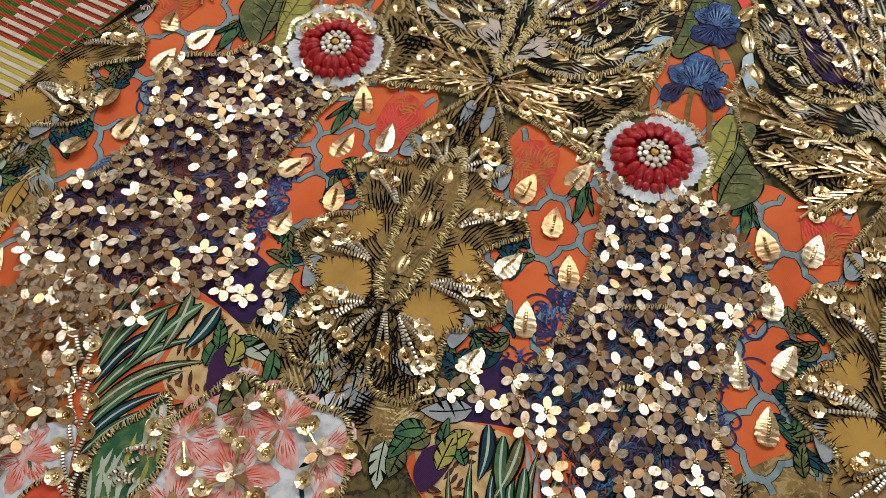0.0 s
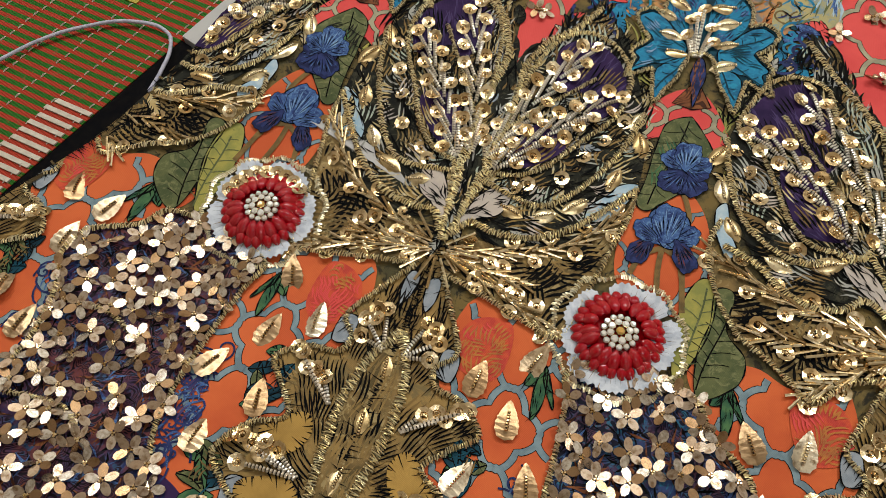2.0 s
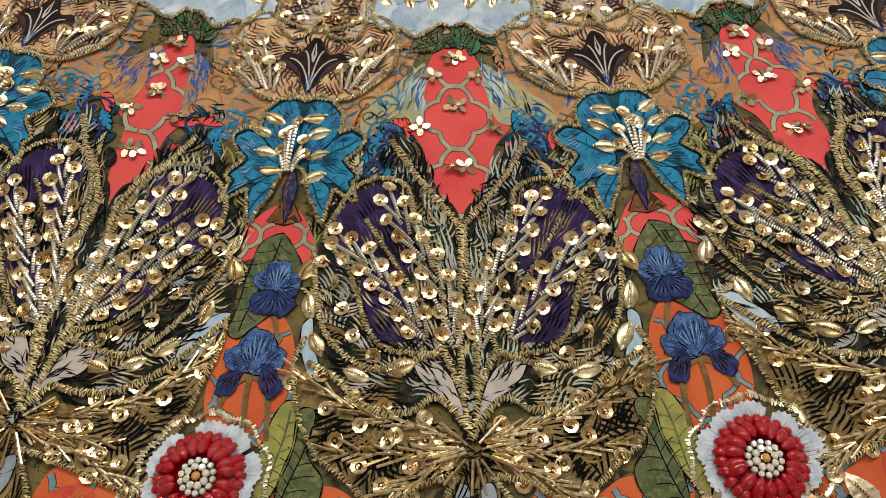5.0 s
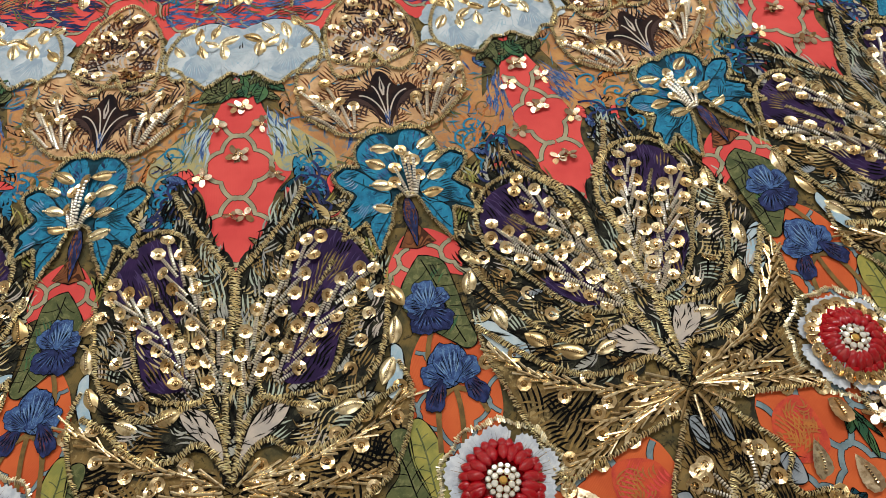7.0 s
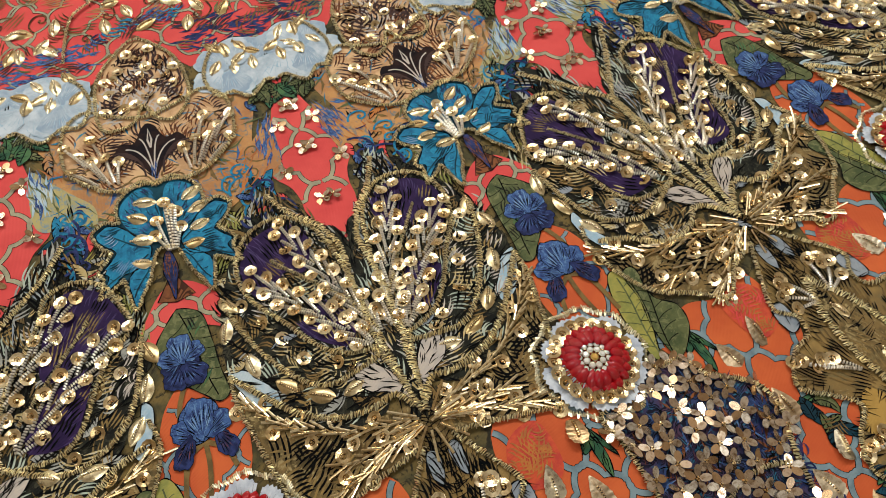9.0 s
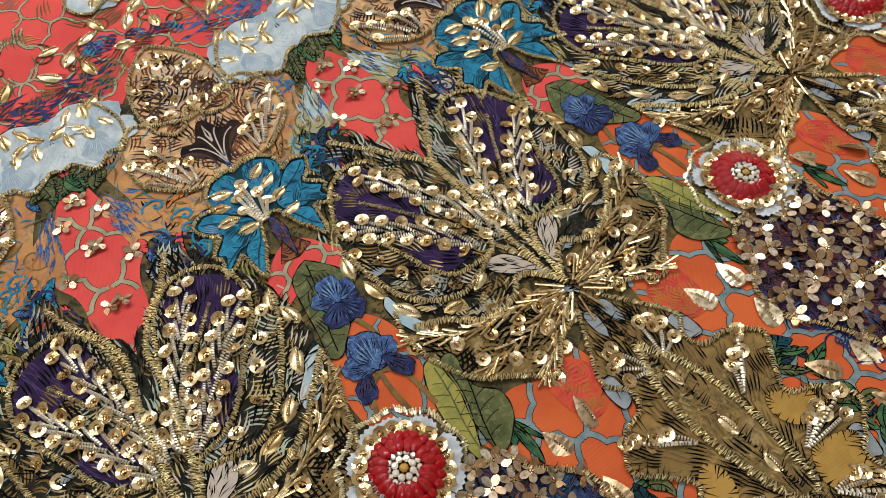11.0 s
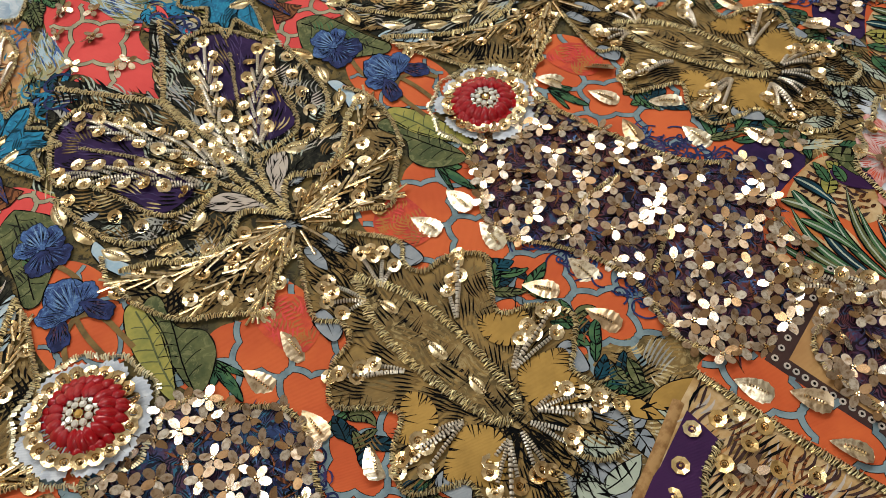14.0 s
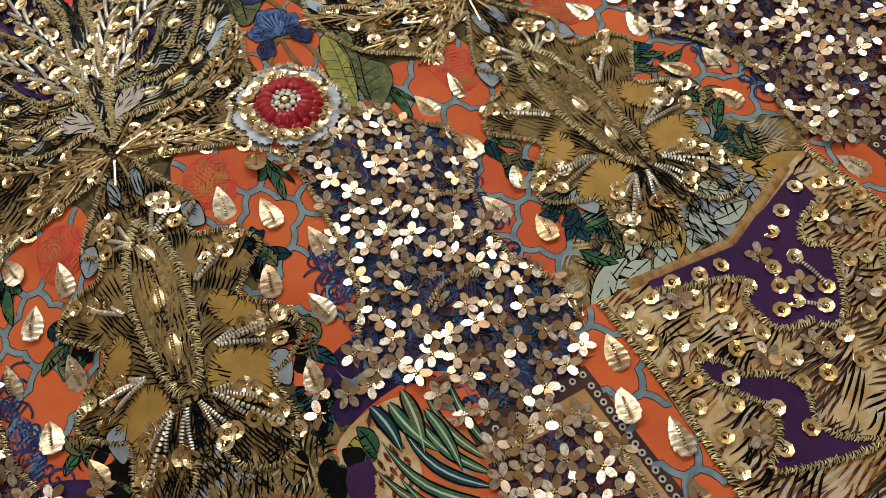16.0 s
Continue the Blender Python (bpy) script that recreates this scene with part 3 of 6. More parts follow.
def flower_mesh(petals, size, seed):
    """A flower sequin: separate cupped petals round a bead."""
    rnd, sh = random.Random(seed), Shape()
    for p in range(petals):
        a = 2 * math.pi * p / petals + rnd.gauss(0, 0.06)
        l, w = size * rnd.uniform(0.94, 1.05), size * 0.295 * rnd.uniform(0.92, 1.08)
        vs = [(l * (0.57 + 0.43 * math.cos(k * math.pi / 5)), w * math.sin(k * math.pi / 5), z) for z in (0.0002, 0.0) for k in range(10)]
        m = Matrix.Translation((0, 0, 0.0004)) @ Matrix.Rotation(a, 4, "Z") @ Matrix.Rotation(-radians(rnd.uniform(-6, 13)), 4, "Y") @ Matrix.Rotation(radians(rnd.gauss(0, 9)), 4, "X")
        sh.add(moved(vs, m), [tuple(range(10))] + [(k, k + 10, (k + 1) % 10 + 10, (k + 1) % 10) for k in range(10)])
    for q in range(3):
        vs, fs = lathe([(0.0004, 0), (0.00062, 0.0005), (0.00035, 0.001)], 5)
        sh.add(moved(vs, Matrix.Translation((0.0006 * math.cos(q * 2.1), 0.0006 * math.sin(q * 2.1), 0.0004))), fs, 1)
    return sh.mesh("flower_sequin", [CHAMPAGNE, BUGLE])


def ribbed(length, radius, rise, sides=6, pitch=0.0012):
    """Windings of wire over a dark core along x, arched by rise; slots: 0 wire, 1 core, which paints the shade in the
    grooves.
    """
    n = max(3, int(length / pitch))
    vs, fs, slots = [], [], []
    for i in range(n):
        for f, q in ((0.0, 0.5), (0.14, 1.0), (0.58, 1.0), (0.72, 0.5)):
            t = (i + f) / n
            z = rise * math.sin(math.pi * t)
            for k in range(sides):
                a = 2 * math.pi * (k + 0.5) / sides
                vs.append((length * t, radius * q * math.cos(a), z + radius * q * math.sin(a)))
    for i in range(4 * n - 1):
        for k in range(sides):
            a, b = i * sides + k, i * sides + (k + 1) % sides
            fs.append((a, a + sides, b + sides, b))
            slots.append(1 if i % 4 == 3 else 0)
    return vs, fs, slots


def coil_mesh(length):
    vs, fs, slots = ribbed(length, 0.00092, 0.0012, 6, 0.00112)
    return mesh_of("coil_stem", vs, fs, [COIL, CORE], slots)


def bugle_mesh(length):
    sh = Shape()
    vs, fs = lathe([(0.00036, 0), (0.00062, 0.0001), (0.00062, length - 0.0001), (0.00036, length), (0.0003, length - 0.0004)], 6)
    sh.add(moved(vs, Matrix.Rotation(radians(90), 4, "Y")), fs)
    return sh.mesh("bugle_bead", [BUGLE])


def pod_mesh(length, width, height):
    """A pointed metal pod, domed, with a stitched ridge along its middle."""
    sh = Shape()
    nu, nv, vs = 9, 7, []
    for i in range(nu):
        t = -1 + 2 * i / (nu - 1)
        w = (max(0.0, 1 - abs(t) ** 1.7)) ** 0.8
        for k in range(nv):
            q = -1 + 2 * k / (nv - 1)
            vs.append((t * length / 2, q * w * width / 2, 0.0004 + height * 0.5 * w * (1 - abs(q) ** 2.2)))
    sh.add(vs, [(i * nv + k, (i + 1) * nv + k, (i + 1) * nv + k + 1, i * nv + k + 1) for i in range(nu - 1) for k in range(nv - 1)])
    rv, rf, rs = ribbed(length * 0.66, 0.0008, 0.0002, 6, 0.0010)
    sh.add(moved(rv, Matrix.Translation((-length * 0.35, 0, height * 0.5 + 0.0002))), rf, 1)
    sh.s = sh.s[:-len(rs)] + [1 + q for q in rs]
    return sh.mesh("metal_pod", [PODGOLD, BUGLE, CORE], True)


def leaf_mesh(length, width, fold, seed):
    """A stamped metal leaf with a toothed edge, a little folded, and a coil sewn down its rib."""
    rnd, sh, n = random.Random(seed), Shape(), 13
    left, right, mid = [], [], []
    for i in range(n + 1):
        t = i / n
        w = width / 2 * (math.sin(math.pi * t ** 0.62) ** 0.8 if 0 < t < 1 else 0.02) * (1.04 if i % 2 else 0.95)
        x = length * (t - 0.5)
        mid.append((x, 0, 0.0006 + 0.0008 * math.sin(math.pi * t)))
        left.append((x - (0.0004 if i % 2 else 0), w, 0.0006 + fold * w / width + 0.0001 * rnd.random()))
        right.append((x - (0.0004 if i % 2 else 0), -w, 0.0006 + fold * w / width + 0.0001 * rnd.random()))
    m = n + 1
    fs = [(i, i + 1, m + i + 1, m + i) for i in range(n)] + [(i, 2 * m + i, 2 * m + i + 1, i + 1) for i in range(n)]
    sh.add(mid + left + right, fs)
    rv, rf, rs = ribbed(length * 0.5, 0.0007, 0.0005, 5, 0.0011)
    sh.add(moved(rv, Matrix.Translation((-length * 0.3, 0, 0.0016))), rf, 1)
    sh.s = sh.s[:-len(rs)] + [1 + q for q in rs]
    return sh.mesh("leaf_sequin", [LEAFGOLD, BUGLE, CORE])


def bead_mesh(length, width, height):
    """A smooth drop crystal lying along x, fuller at its outer end."""
    rings, sides, vs, fs = 7, 9, [], []
    for i in range(rings):
        t = i / (rings - 1)
        q = max(0.03, math.sin(math.pi * t ** 0.8)) ** 0.7 * (0.85 + 0.15 * t)
        for k in range(sides):
            a = 2 * math.pi * k / sides
            vs.append(((t - 0.5) * length, q * width / 2 * math.cos(a), height * 0.5 + q * height / 2 * math.sin(a)))
    for i in range(rings - 1):
        for k in range(sides):
            u, v = i * sides + k, i * sides + (k + 1) % sides
            fs.append((u, u + sides, v + sides, v))
    fs += [tuple(range(sides)), tuple((rings - 1) * sides + k for k in reversed(range(sides)))]
    return mesh_of("red_crystal", vs, fs, [RED], smooth_faces=True)


def stone_mesh(radius, mat):
    sh = Shape()
    vs, fs = lathe([(radius * 0.8, 0), (radius * 1.12, 0.0006), (radius * 1.1, 0.0012), (radius, 0.0013)], 8, False)
    sh.add(vs, fs, 1)
    vs, fs = lathe([(radius, 0.0011), (radius * 0.55, 0.0019)], 8)
    sh.add(vs, fs)
    return sh.mesh("rhinestone", [mat, CUP])


SEQUINS = [sequin_mesh(8, 0.0034), sequin_mesh(10, 0.0034), sequin_mesh(9, 0.0032)]
BIG_SEQUIN = sequin_mesh(8, 0.0034, BIGGOLD)
FLOWERS = [flower_mesh(5, 0.0057, k) for k in range(9)]
SMALL_FLOWERS = [flower_mesh(4, 0.0052, 40 + k) for k in range(4)]
COILS = [coil_mesh(l / 1000) for l in (5, 7, 9, 11, 13, 16)]
BUGLES = [bugle_mesh(l / 1000) for l in (7.5, 10.0, 13.0)]
PODS = [pod_mesh(0.0135, 0.0070, 0.0026), pod_mesh(0.0125, 0.0066, 0.0024), pod_mesh(0.0142, 0.0074, 0.0028)]
LEAVES = [leaf_mesh(0.0156, 0.0088, f, k) for k, f in enumerate((0.0012, -0.0006, 0.0022))]
BEAD, BEAD_SMALL = bead_mesh(0.0100, 0.0058, 0.0046), bead_mesh(0.0058, 0.0046, 0.0036)
STONES = [stone_mesh(0.0015, STONE), stone_mesh(0.0017, AMBER), stone_mesh(0.0013, STONE)]
chance = random.Random(7)


def place(name, me, parent, x, y, lift, angle, tilt=0.0, label=""):
    z = drape(x, y) + lift
    dx = (drape(x + 0.004, y) - drape(x - 0.004, y)) / 0.008
    dy = (drape(x, y + 0.004) - drape(x, y - 0.004)) / 0.008
    lean = Euler((math.atan(dy) + radians(chance.gauss(0, tilt)), -math.atan(dx) + radians(chance.gauss(0, tilt)), 0)).to_matrix().to_4x4()
    return part(name, me, parent, label, Matrix.Translation((x, y, z)) @ lean @ Matrix.Rotation(angle, 4, "Z"))


def sequin(parent, x, y, lift=0.0012, tilt=11):
    if visible(x, y):
        place("sequin", chance.choice(SEQUINS), parent, x, y, lift, chance.uniform(0, 6.28), tilt)


def coil(parent, x0, y0, x1, y1):
    if not visible(x0, y0):
        return
    l = math.hypot(x1 - x0, y1 - y0)
    me = min(COILS, key=lambda m: abs(m.vertices[-1].co.x - l))
    ob = place("coil_stem", me, parent, x0, y0, 0.0013, math.atan2(y1 - y0, x1 - x0), 3)
    ob.matrix_basis = ob.matrix_basis @ Matrix.Diagonal((l / me.vertices[-1].co.x, 1, 1, 1))


def visible(x, y):
    """Whether a place lies on the worked cloth, clear of its folded edge and of the plain stretches of the hem."""
    th, r = math.degrees(math.atan2(x - OX, OY - y)), math.hypot(x - OX, OY - y)
    plain = th > 31 or (r > 0.99 and -17.5 < th < -5.5) or (r > 1.052 and -24 < th < 1)
    return th > cloth_edge(r) + 0.12 and not plain


def spray(parent, j, path, count, spread=0.0046, reach=0.0155):
    """A stem of sequins along a line, left and right in turn, each tied to the stem by a coil."""
    pts = [Vector(at(j, *p)) for p in curve_through(path, False, 8)]
    run = [0.0]
    for a, b in zip(pts, pts[1:]):
        run.append(run[-1] + (b - a).length)

    def along(d):
        d = min(max(d, 0.0), run[-1])
        i = min(max(k for k in range(len(run)) if run[k] <= d + 1e-9), len(pts) - 2)
        u = pts[i + 1] - pts[i]
        return pts[i] + u * (d - run[i]) / max(u.length, 1e-9), u.normalized()

    for k in range(count):
        for sgn in (-1, 1):
            d = run[-1] * (k + 1 - (0.42 if sgn > 0 else 0.0)) / count
            p, u = along(d)
            nrm = Vector((-u.y, u.x))
            off = spread * chance.uniform(0.8, 1.2) * sgn * (1 if k < count - 1 else 0.6)
            tip = p + nrm * off
            foot = along(d - reach * chance.uniform(0.85, 1.1))[0] + nrm * off * 0.1
            if (tip - foot).length < 0.005:
                foot = tip - u * 0.006
            sequin(parent, tip.x, tip.y, 0.0020 + 0.0008 * chance.random())
            w = (tip - foot).normalized() * 0.0022
            coil(parent, foot.x, foot.y, tip.x - w.x, tip.y - w.y)


def bugle_spray(parent, j, path, rows, spread=17):
    """Bugle beads in a herringbone along a line, with sequins at their tips."""
    pts = [at(j, s, r) for s, r in curve_through(path, False, 8)]
    for k in range(rows):
        t = (k + 0.3) / rows * (len(pts) - 1)
        i = min(int(t), len(pts) - 2)
        x = pts[i][0] + (pts[i + 1][0] - pts[i][0]) * (t - i)
        y = pts[i][1] + (pts[i + 1][1] - pts[i][1]) * (t - i)
        a = math.atan2(pts[i + 1][1] - pts[i][1], pts[i + 1][0] - pts[i][0])
        if not visible(x, y):
            continue
        for sgn in (-1, 1, 0) if k % 2 else (-1, 1):
            b = a + radians(sgn * spread + chance.gauss(0, 5))
            place("bugle_bead", chance.choice(BUGLES[:2]), parent, x + chance.gauss(0, 0.0006), y + chance.gauss(0, 0.0006), 0.0011 + 0.0009 * chance.random(), b, 4)
        if k % 2:
            sgn = 1 if k % 4 == 1 else -1
            sequin(parent, x + 0.007 * math.cos(a + sgn * 0.7), y + 0.007 * math.sin(a + sgn * 0.7))


def pod(parent, j, s, r, degrees):
    x, y = at(j, s, r)
    if visible(x, y):
        place("metal_pod", chance.choice(PODS), parent, x, y, 0.0004, heading(j, s, r, degrees) + chance.gauss(0, 0.12), 6)


def lattice(j, outline, mat, parent, cell, level, anchor=(0.0, 900), width=0.0019):
    """Printed ogee trellis: four-lobed cells in a half-drop repeat, cut to an outline."""
    poly = [at(j, s, r) for s, r in curve_through(outline, True, 4)]
    ax, ay = at(j, *anchor)
    e, f = axes_at(j, 0.5 if anchor[0] else 0.0, anchor[1])
    xs, ys = [p[0] for p in poly], [p[1] for p in poly]
    cx, cy, reach = sum(xs) / len(xs), sum(ys) / len(ys), max(max(xs) - min(xs), max(ys) - min(ys)) * 0.8 + cell
    sh, n = Shape(), int(reach / cell) + 2
    tall = cell * 1.12
    u0 = round(((cx - ax) * e.x + (cy - ay) * e.y) / cell)
    v0 = round(((cx - ax) * f.x + (cy - ay) * f.y) / tall)
    for iv in range(v0 - n, v0 + n + 1):
        for iu in range(u0 - n, u0 + n + 1):
            corners = [(iu + 0.5, iv), (iu, iv + 0.5), (iu - 0.5, iv), (iu, iv - 0.5), (iu + 0.5, iv)]
            run = []
            for (a0, b0), (a1, b1) in zip(corners, corners[1:]):
                for k in range(14):
                    t = k / 14
                    bulge = 1 + 0.20 * abs(math.sin(2 * math.pi * t)) ** 0.8
                    u = (iu + ((a0 - iu) * (1 - t) + (a1 - iu) * t) * bulge) * cell
                    v = (iv + ((b0 - iv) * (1 - t) + (b1 - iv) * t) * bulge) * tall
                    p = (ax + e.x * u + f.x * v, ay + e.y * u + f.y * v)
                    if inside(poly, *p):
                        run.append(p)
                    else:
                        if len(run) > 2:
                            ribbon(sh, run, width + 0.0005, level, 1)
                            ribbon(sh, run, width, level + 0.5)
                        run = []
            if len(run) > 2:
                ribbon(sh, run, width + 0.0005, level, 1)
                ribbon(sh, run, width, level + 0.5)
    if sh.f:
        part("printed_trellis", sh.mesh("printed_trellis", [mat, INKMAT]), parent, kind="stuff")

# ---- the room, unseen: walls and ceiling added round the skirt for reflections ----
def wall_material(name, a, b, scale, rough=0.8, gloss=0.5):
    m, nt, bsdf = material(name)
    n = node(nt, "ShaderNodeTexNoise", Scale=scale, Detail=5.0)
    nt.links.new(node(nt, "ShaderNodeTexCoord").outputs["Object"], n.inputs["Vector"])
    nt.links.new(mix(nt, ramp(nt, n.outputs[0], 0.4, 0.65), a, b), bsdf.inputs["Base Color"])
    bsdf.inputs["Roughness"].default_value = rough
    bsdf.inputs["Specular IOR Level"].default_value = gloss
    bump = node(nt, "ShaderNodeBump", Strength=0.2, Distance=0.002)
    nt.links.new(n.outputs[0], bump.inputs["Height"])
    nt.links.new(bump.outputs[0], bsdf.inputs["Normal"])
    return m


def box(name, x0, x1, y0, y1, z0, z1, mat, label, category):
    vs = [(x, y, z) for x in (x0, x1) for y in (y0, y1) for z in (z0, z1)]
    fs = [(0, 1, 3, 2), (4, 6, 7, 5), (0, 4, 5, 1), (2, 3, 7, 6), (0, 2, 6, 4), (1, 5, 7, 3)]
    return tagged(new(name, mesh_of(name, vs, fs, [mat])), label, category, kind="structure")


PLASTER = wall_material("wall_paint", (0.68, 0.62, 0.54), (0.62, 0.56, 0.48), 3)
CEILPAINT = wall_material("ceiling_paint", (0.82, 0.80, 0.76), (0.78, 0.75, 0.70), 3)
# Floor kept pale so that it bounces lamp light up to the ceiling.
FLOORMAT = wall_material("pale_floor", (0.50, 0.46, 0.41), (0.42, 0.38, 0.34), 4, 0.5)
box("floor", -1.9, 2.9, -1.6, 3.0, -0.06, -0.014, FLOORMAT, "floor under the mat and the skirt, made pale to bounce light", "floor")
box("wall_north", -2.0, 3.0, 3.0, 3.1, -0.06, CEILING, PLASTER, "unseen beige wall added to close the room", "wall")
box("wall_south", -2.0, 3.0, -1.7, -1.6, -0.06, CEILING, PLASTER, "unseen beige wall added to close the room", "wall")
box("wall_west", -2.0, -1.9, -1.6, 3.0, -0.06, CEILING, PLASTER, "unseen beige wall added to close the room", "wall")
box("wall_east", 2.9, 3.0, -1.6, 3.0, -0.06, CEILING, PLASTER, "unseen beige wall added to close the room", "wall")
box("ceiling", -2.0, 3.0, -1.7, 3.1, CEILING, CEILING + 0.1, CEILPAINT, "unseen pale ceiling added for the metals to reflect", "ceiling")

# ---- the woven mat beside the skirt ----
mat_m, nt, bsdf = material("woven_stripes")
co = node(nt, "ShaderNodeTexCoord").outputs["Object"]
sep = nt.nodes.new("ShaderNodeSeparateXYZ")
nt.links.new(co, sep.inputs[0])


SLANT = math.tan(radians(12))        # the straws lie aslant to the mat's edge


def comb(pitch, duty):
    lean = nt.nodes.new("ShaderNodeMath")
    lean.operation, lean.inputs[1].default_value = "MULTIPLY_ADD", SLANT
    nt.links.new(sep.outputs[1], lean.inputs[0])
    nt.links.new(sep.outputs[0], lean.inputs[2])
    mul = nt.nodes.new("ShaderNodeMath")
    mul.operation, mul.inputs[1].default_value = "MULTIPLY", 1 / pitch
    nt.links.new(lean.outputs[0], mul.inputs[0])
    fr = nt.nodes.new("ShaderNodeMath")
    fr.operation = "FRACT"
    nt.links.new(mul.outputs[0], fr.inputs[0])
    gt = nt.nodes.new("ShaderNodeMath")
    gt.operation, gt.inputs[1].default_value = "LESS_THAN", duty
    nt.links.new(fr.outputs[0], gt.inputs[0])
    return gt.outputs[0]


wear = node(nt, "ShaderNodeTexNoise", Scale=300.0, Detail=4.0)
nt.links.new(co, wear.inputs["Vector"])
stripe = mix(nt, comb(0.0048, 0.5), (0.34, 0.034, 0.016), (0.020, 0.105, 0.010))
stripe = mix(nt, ramp(nt, wear.outputs[0], 0.62, 0.8), stripe, (0.18, 0.085, 0.03))
nt.links.new(stripe, bsdf.inputs["Base Color"])
bsdf.inputs["Roughness"].default_value = 0.55
bsdf.inputs["Specular IOR Level"].default_value = 0.15
wv = node(nt, "ShaderNodeTexWave", Scale=260.0, Distortion=0.5)
nt.links.new(co, wv.inputs["Vector"])
bp = node(nt, "ShaderNodeBump", Strength=0.5, Distance=0.0006)
nt.links.new(wv.outputs[0], bp.inputs["Height"])
nt.links.new(bp.outputs[0], bsdf.inputs["Normal"])
PALE = wall_material("pale_straw", (0.46, 0.40, 0.33), (0.56, 0.49, 0.41), 200, 0.6, 0.2)
YELLOWSTRAW = wall_material("yellow_straw", (0.42, 0.32, 0.05), (0.35, 0.26, 0.04), 200, 0.6, 0.2)
STRIPBLACK = wall_material("black_strip", (0.004, 0.004, 0.005), (0.007, 0.006, 0.006), 300, 0.9, 0.03)
SHEETMAT = wall_material("grey_sheet", (0.42, 0.40, 0.39), (0.36, 0.34, 0.33), 60, 0.7)
CORDMAT = wall_material("white_cord", (0.46, 0.44, 0.52), (0.34, 0.33, 0.42), 600, 0.8, 0.2)

# mat frame: x runs along the cloth's edge, y away from it
mat_turn = math.atan2(0.160, 0.144)
MAT = Matrix.Translation((-0.078, 0.318, -0.012)) @ Matrix.Rotation(mat_turn, 4, "Z")
striped_mat = tagged(new("striped_mat"), "red and green striped woven straw mat beside the skirt", "mat")
striped_mat.matrix_basis = MAT


def slab(name, x0, x1, y0, y1, z0, z1, mat, parent, label="", slant=0.0):
    vs = [(x - slant * y, y, z) for x in (x0, x1) for y in (y0, y1) for z in (z0, z1)]
    fs = [(0, 1, 3, 2), (4, 6, 7, 5), (0, 4, 5, 1), (2, 3, 7, 6), (0, 2, 6, 4), (1, 5, 7, 3)]
    return part(name, mesh_of(name, vs, fs, [mat]), parent, label)


slab("weave", -0.5, 0.5, 0.0, 0.6, 0.0, 0.006, mat_m, striped_mat, "red and green stripes")
rows = Shape()
for k in range(20):
    for i in range(210):
        y = 0.004 + k * 0.016 + 0.0004 * math.sin(i * 1.7)
        x = -0.5 + i * 0.0048 - SLANT * y
        rows.add([(x, y - 0.00028, 0.0062), (x + 0.0030, y - 0.00028, 0.0062), (x + 0.0030, y + 0.00028, 0.0062), (x, y + 0.00028, 0.0062), (x + 0.0015, y, 0.0070)],
                 [(0, 1, 4), (1, 2, 4), (2, 3, 4), (3, 0, 4)])
part("stitching", rows.mesh("stitching", [PALE]), striped_mat, "pale running stitches", kind="stuff")
for k in range(-17, 5):
    x = k * 0.0048 + 0.0001
    if x > -0.029:
        y0, y1 = 0.001 + 0.001 * math.sin(k), 0.020 + 0.0015 * math.sin(3 * k)
    elif x > -0.058:
        y0, y1 = 0.021, 0.039 + 0.0015 * math.sin(3 * k)
    else:
        y0, y1 = 0.001, 0.036
        slab("yellow_strip", x + 0.0024, x + 0.0046, y0, y1, 0.0055, 0.0066, YELLOWSTRAW, striped_mat, "yellow straw strip", SLANT)
    slab("pale_strip", x, x + 0.0022, y0, y1, 0.0055, 0.0068, PALE, striped_mat, "pale straw strip", SLANT)
for k in range(17, 52):
    x = k * 0.0048 + 0.0001
    slab("pale_strip", x, x + 0.0022, 0.047 + 0.001 * math.sin(k), 0.115, 0.0055, 0.0068, PALE, striped_mat, "pale straw strip", SLANT)
    slab("yellow_strip", x + 0.0024, x + 0.0046, 0.033 + 0.0015 * math.sin(2 * k), 0.115, 0.0055, 0.0066, YELLOWSTRAW, striped_mat, "yellow straw strip", SLANT)
# Flat black strip laid in the dark gap between mat and skirt.
slab("gap_strip", -0.06, 0.0745, -0.05, 0.0, -0.001, 0.0055, STRIPBLACK, striped_mat, "black strip in the gap between mat and skirt")

sheet = tagged(new("cloth_sheet"), "plain grey white sheet lying under the skirt's edge", "sheet")
sheet.matrix_basis = MAT
slab("sheet_layer", 0.0755, 0.6, -0.16, -0.0005, -0.001, 0.008, SHEETMAT, sheet)

cord_data = bpy.data.curves.new("thread_cord", "CURVE")
cord_data.dimensions, cord_data.bevel_depth, cord_data.bevel_resolution = "3D", 0.0009, 3
sp = cord_data.splines.new("BEZIER")
cord_pts = [(-0.12, 0.095), (-0.04, 0.075), (0.0137, 0.0569), (0.0336, 0.0509), (0.0508, 0.041), (0.0676, 0.0241), (0.0725, 0.0059), (0.0674, -0.0014), (0.0559, -0.008), (0.0440, -0.0125)]
sp.bezier_points.add(len(cord_pts) - 1)
for b, (x, y) in zip(sp.bezier_points, cord_pts):
    b.co, b.handle_left_type, b.handle_right_type = (x, y, 0.0085), "AUTO", "AUTO"
cord_data.materials.append(CORDMAT)
cord = tagged(new("thread_cord", cord_data), "loose pale lilac cotton cord lying across the mat", "cord")
cord.matrix_basis = MAT

# Bodies for the added lamps, all out of view.
for lx, ly, sx, sy, share in LAMPS:
    panel = tagged(new("added_pendant_lamp"), "unseen white pendant lamp added to light the skirt and ceiling", "lamp", "pendant lamps of the room")
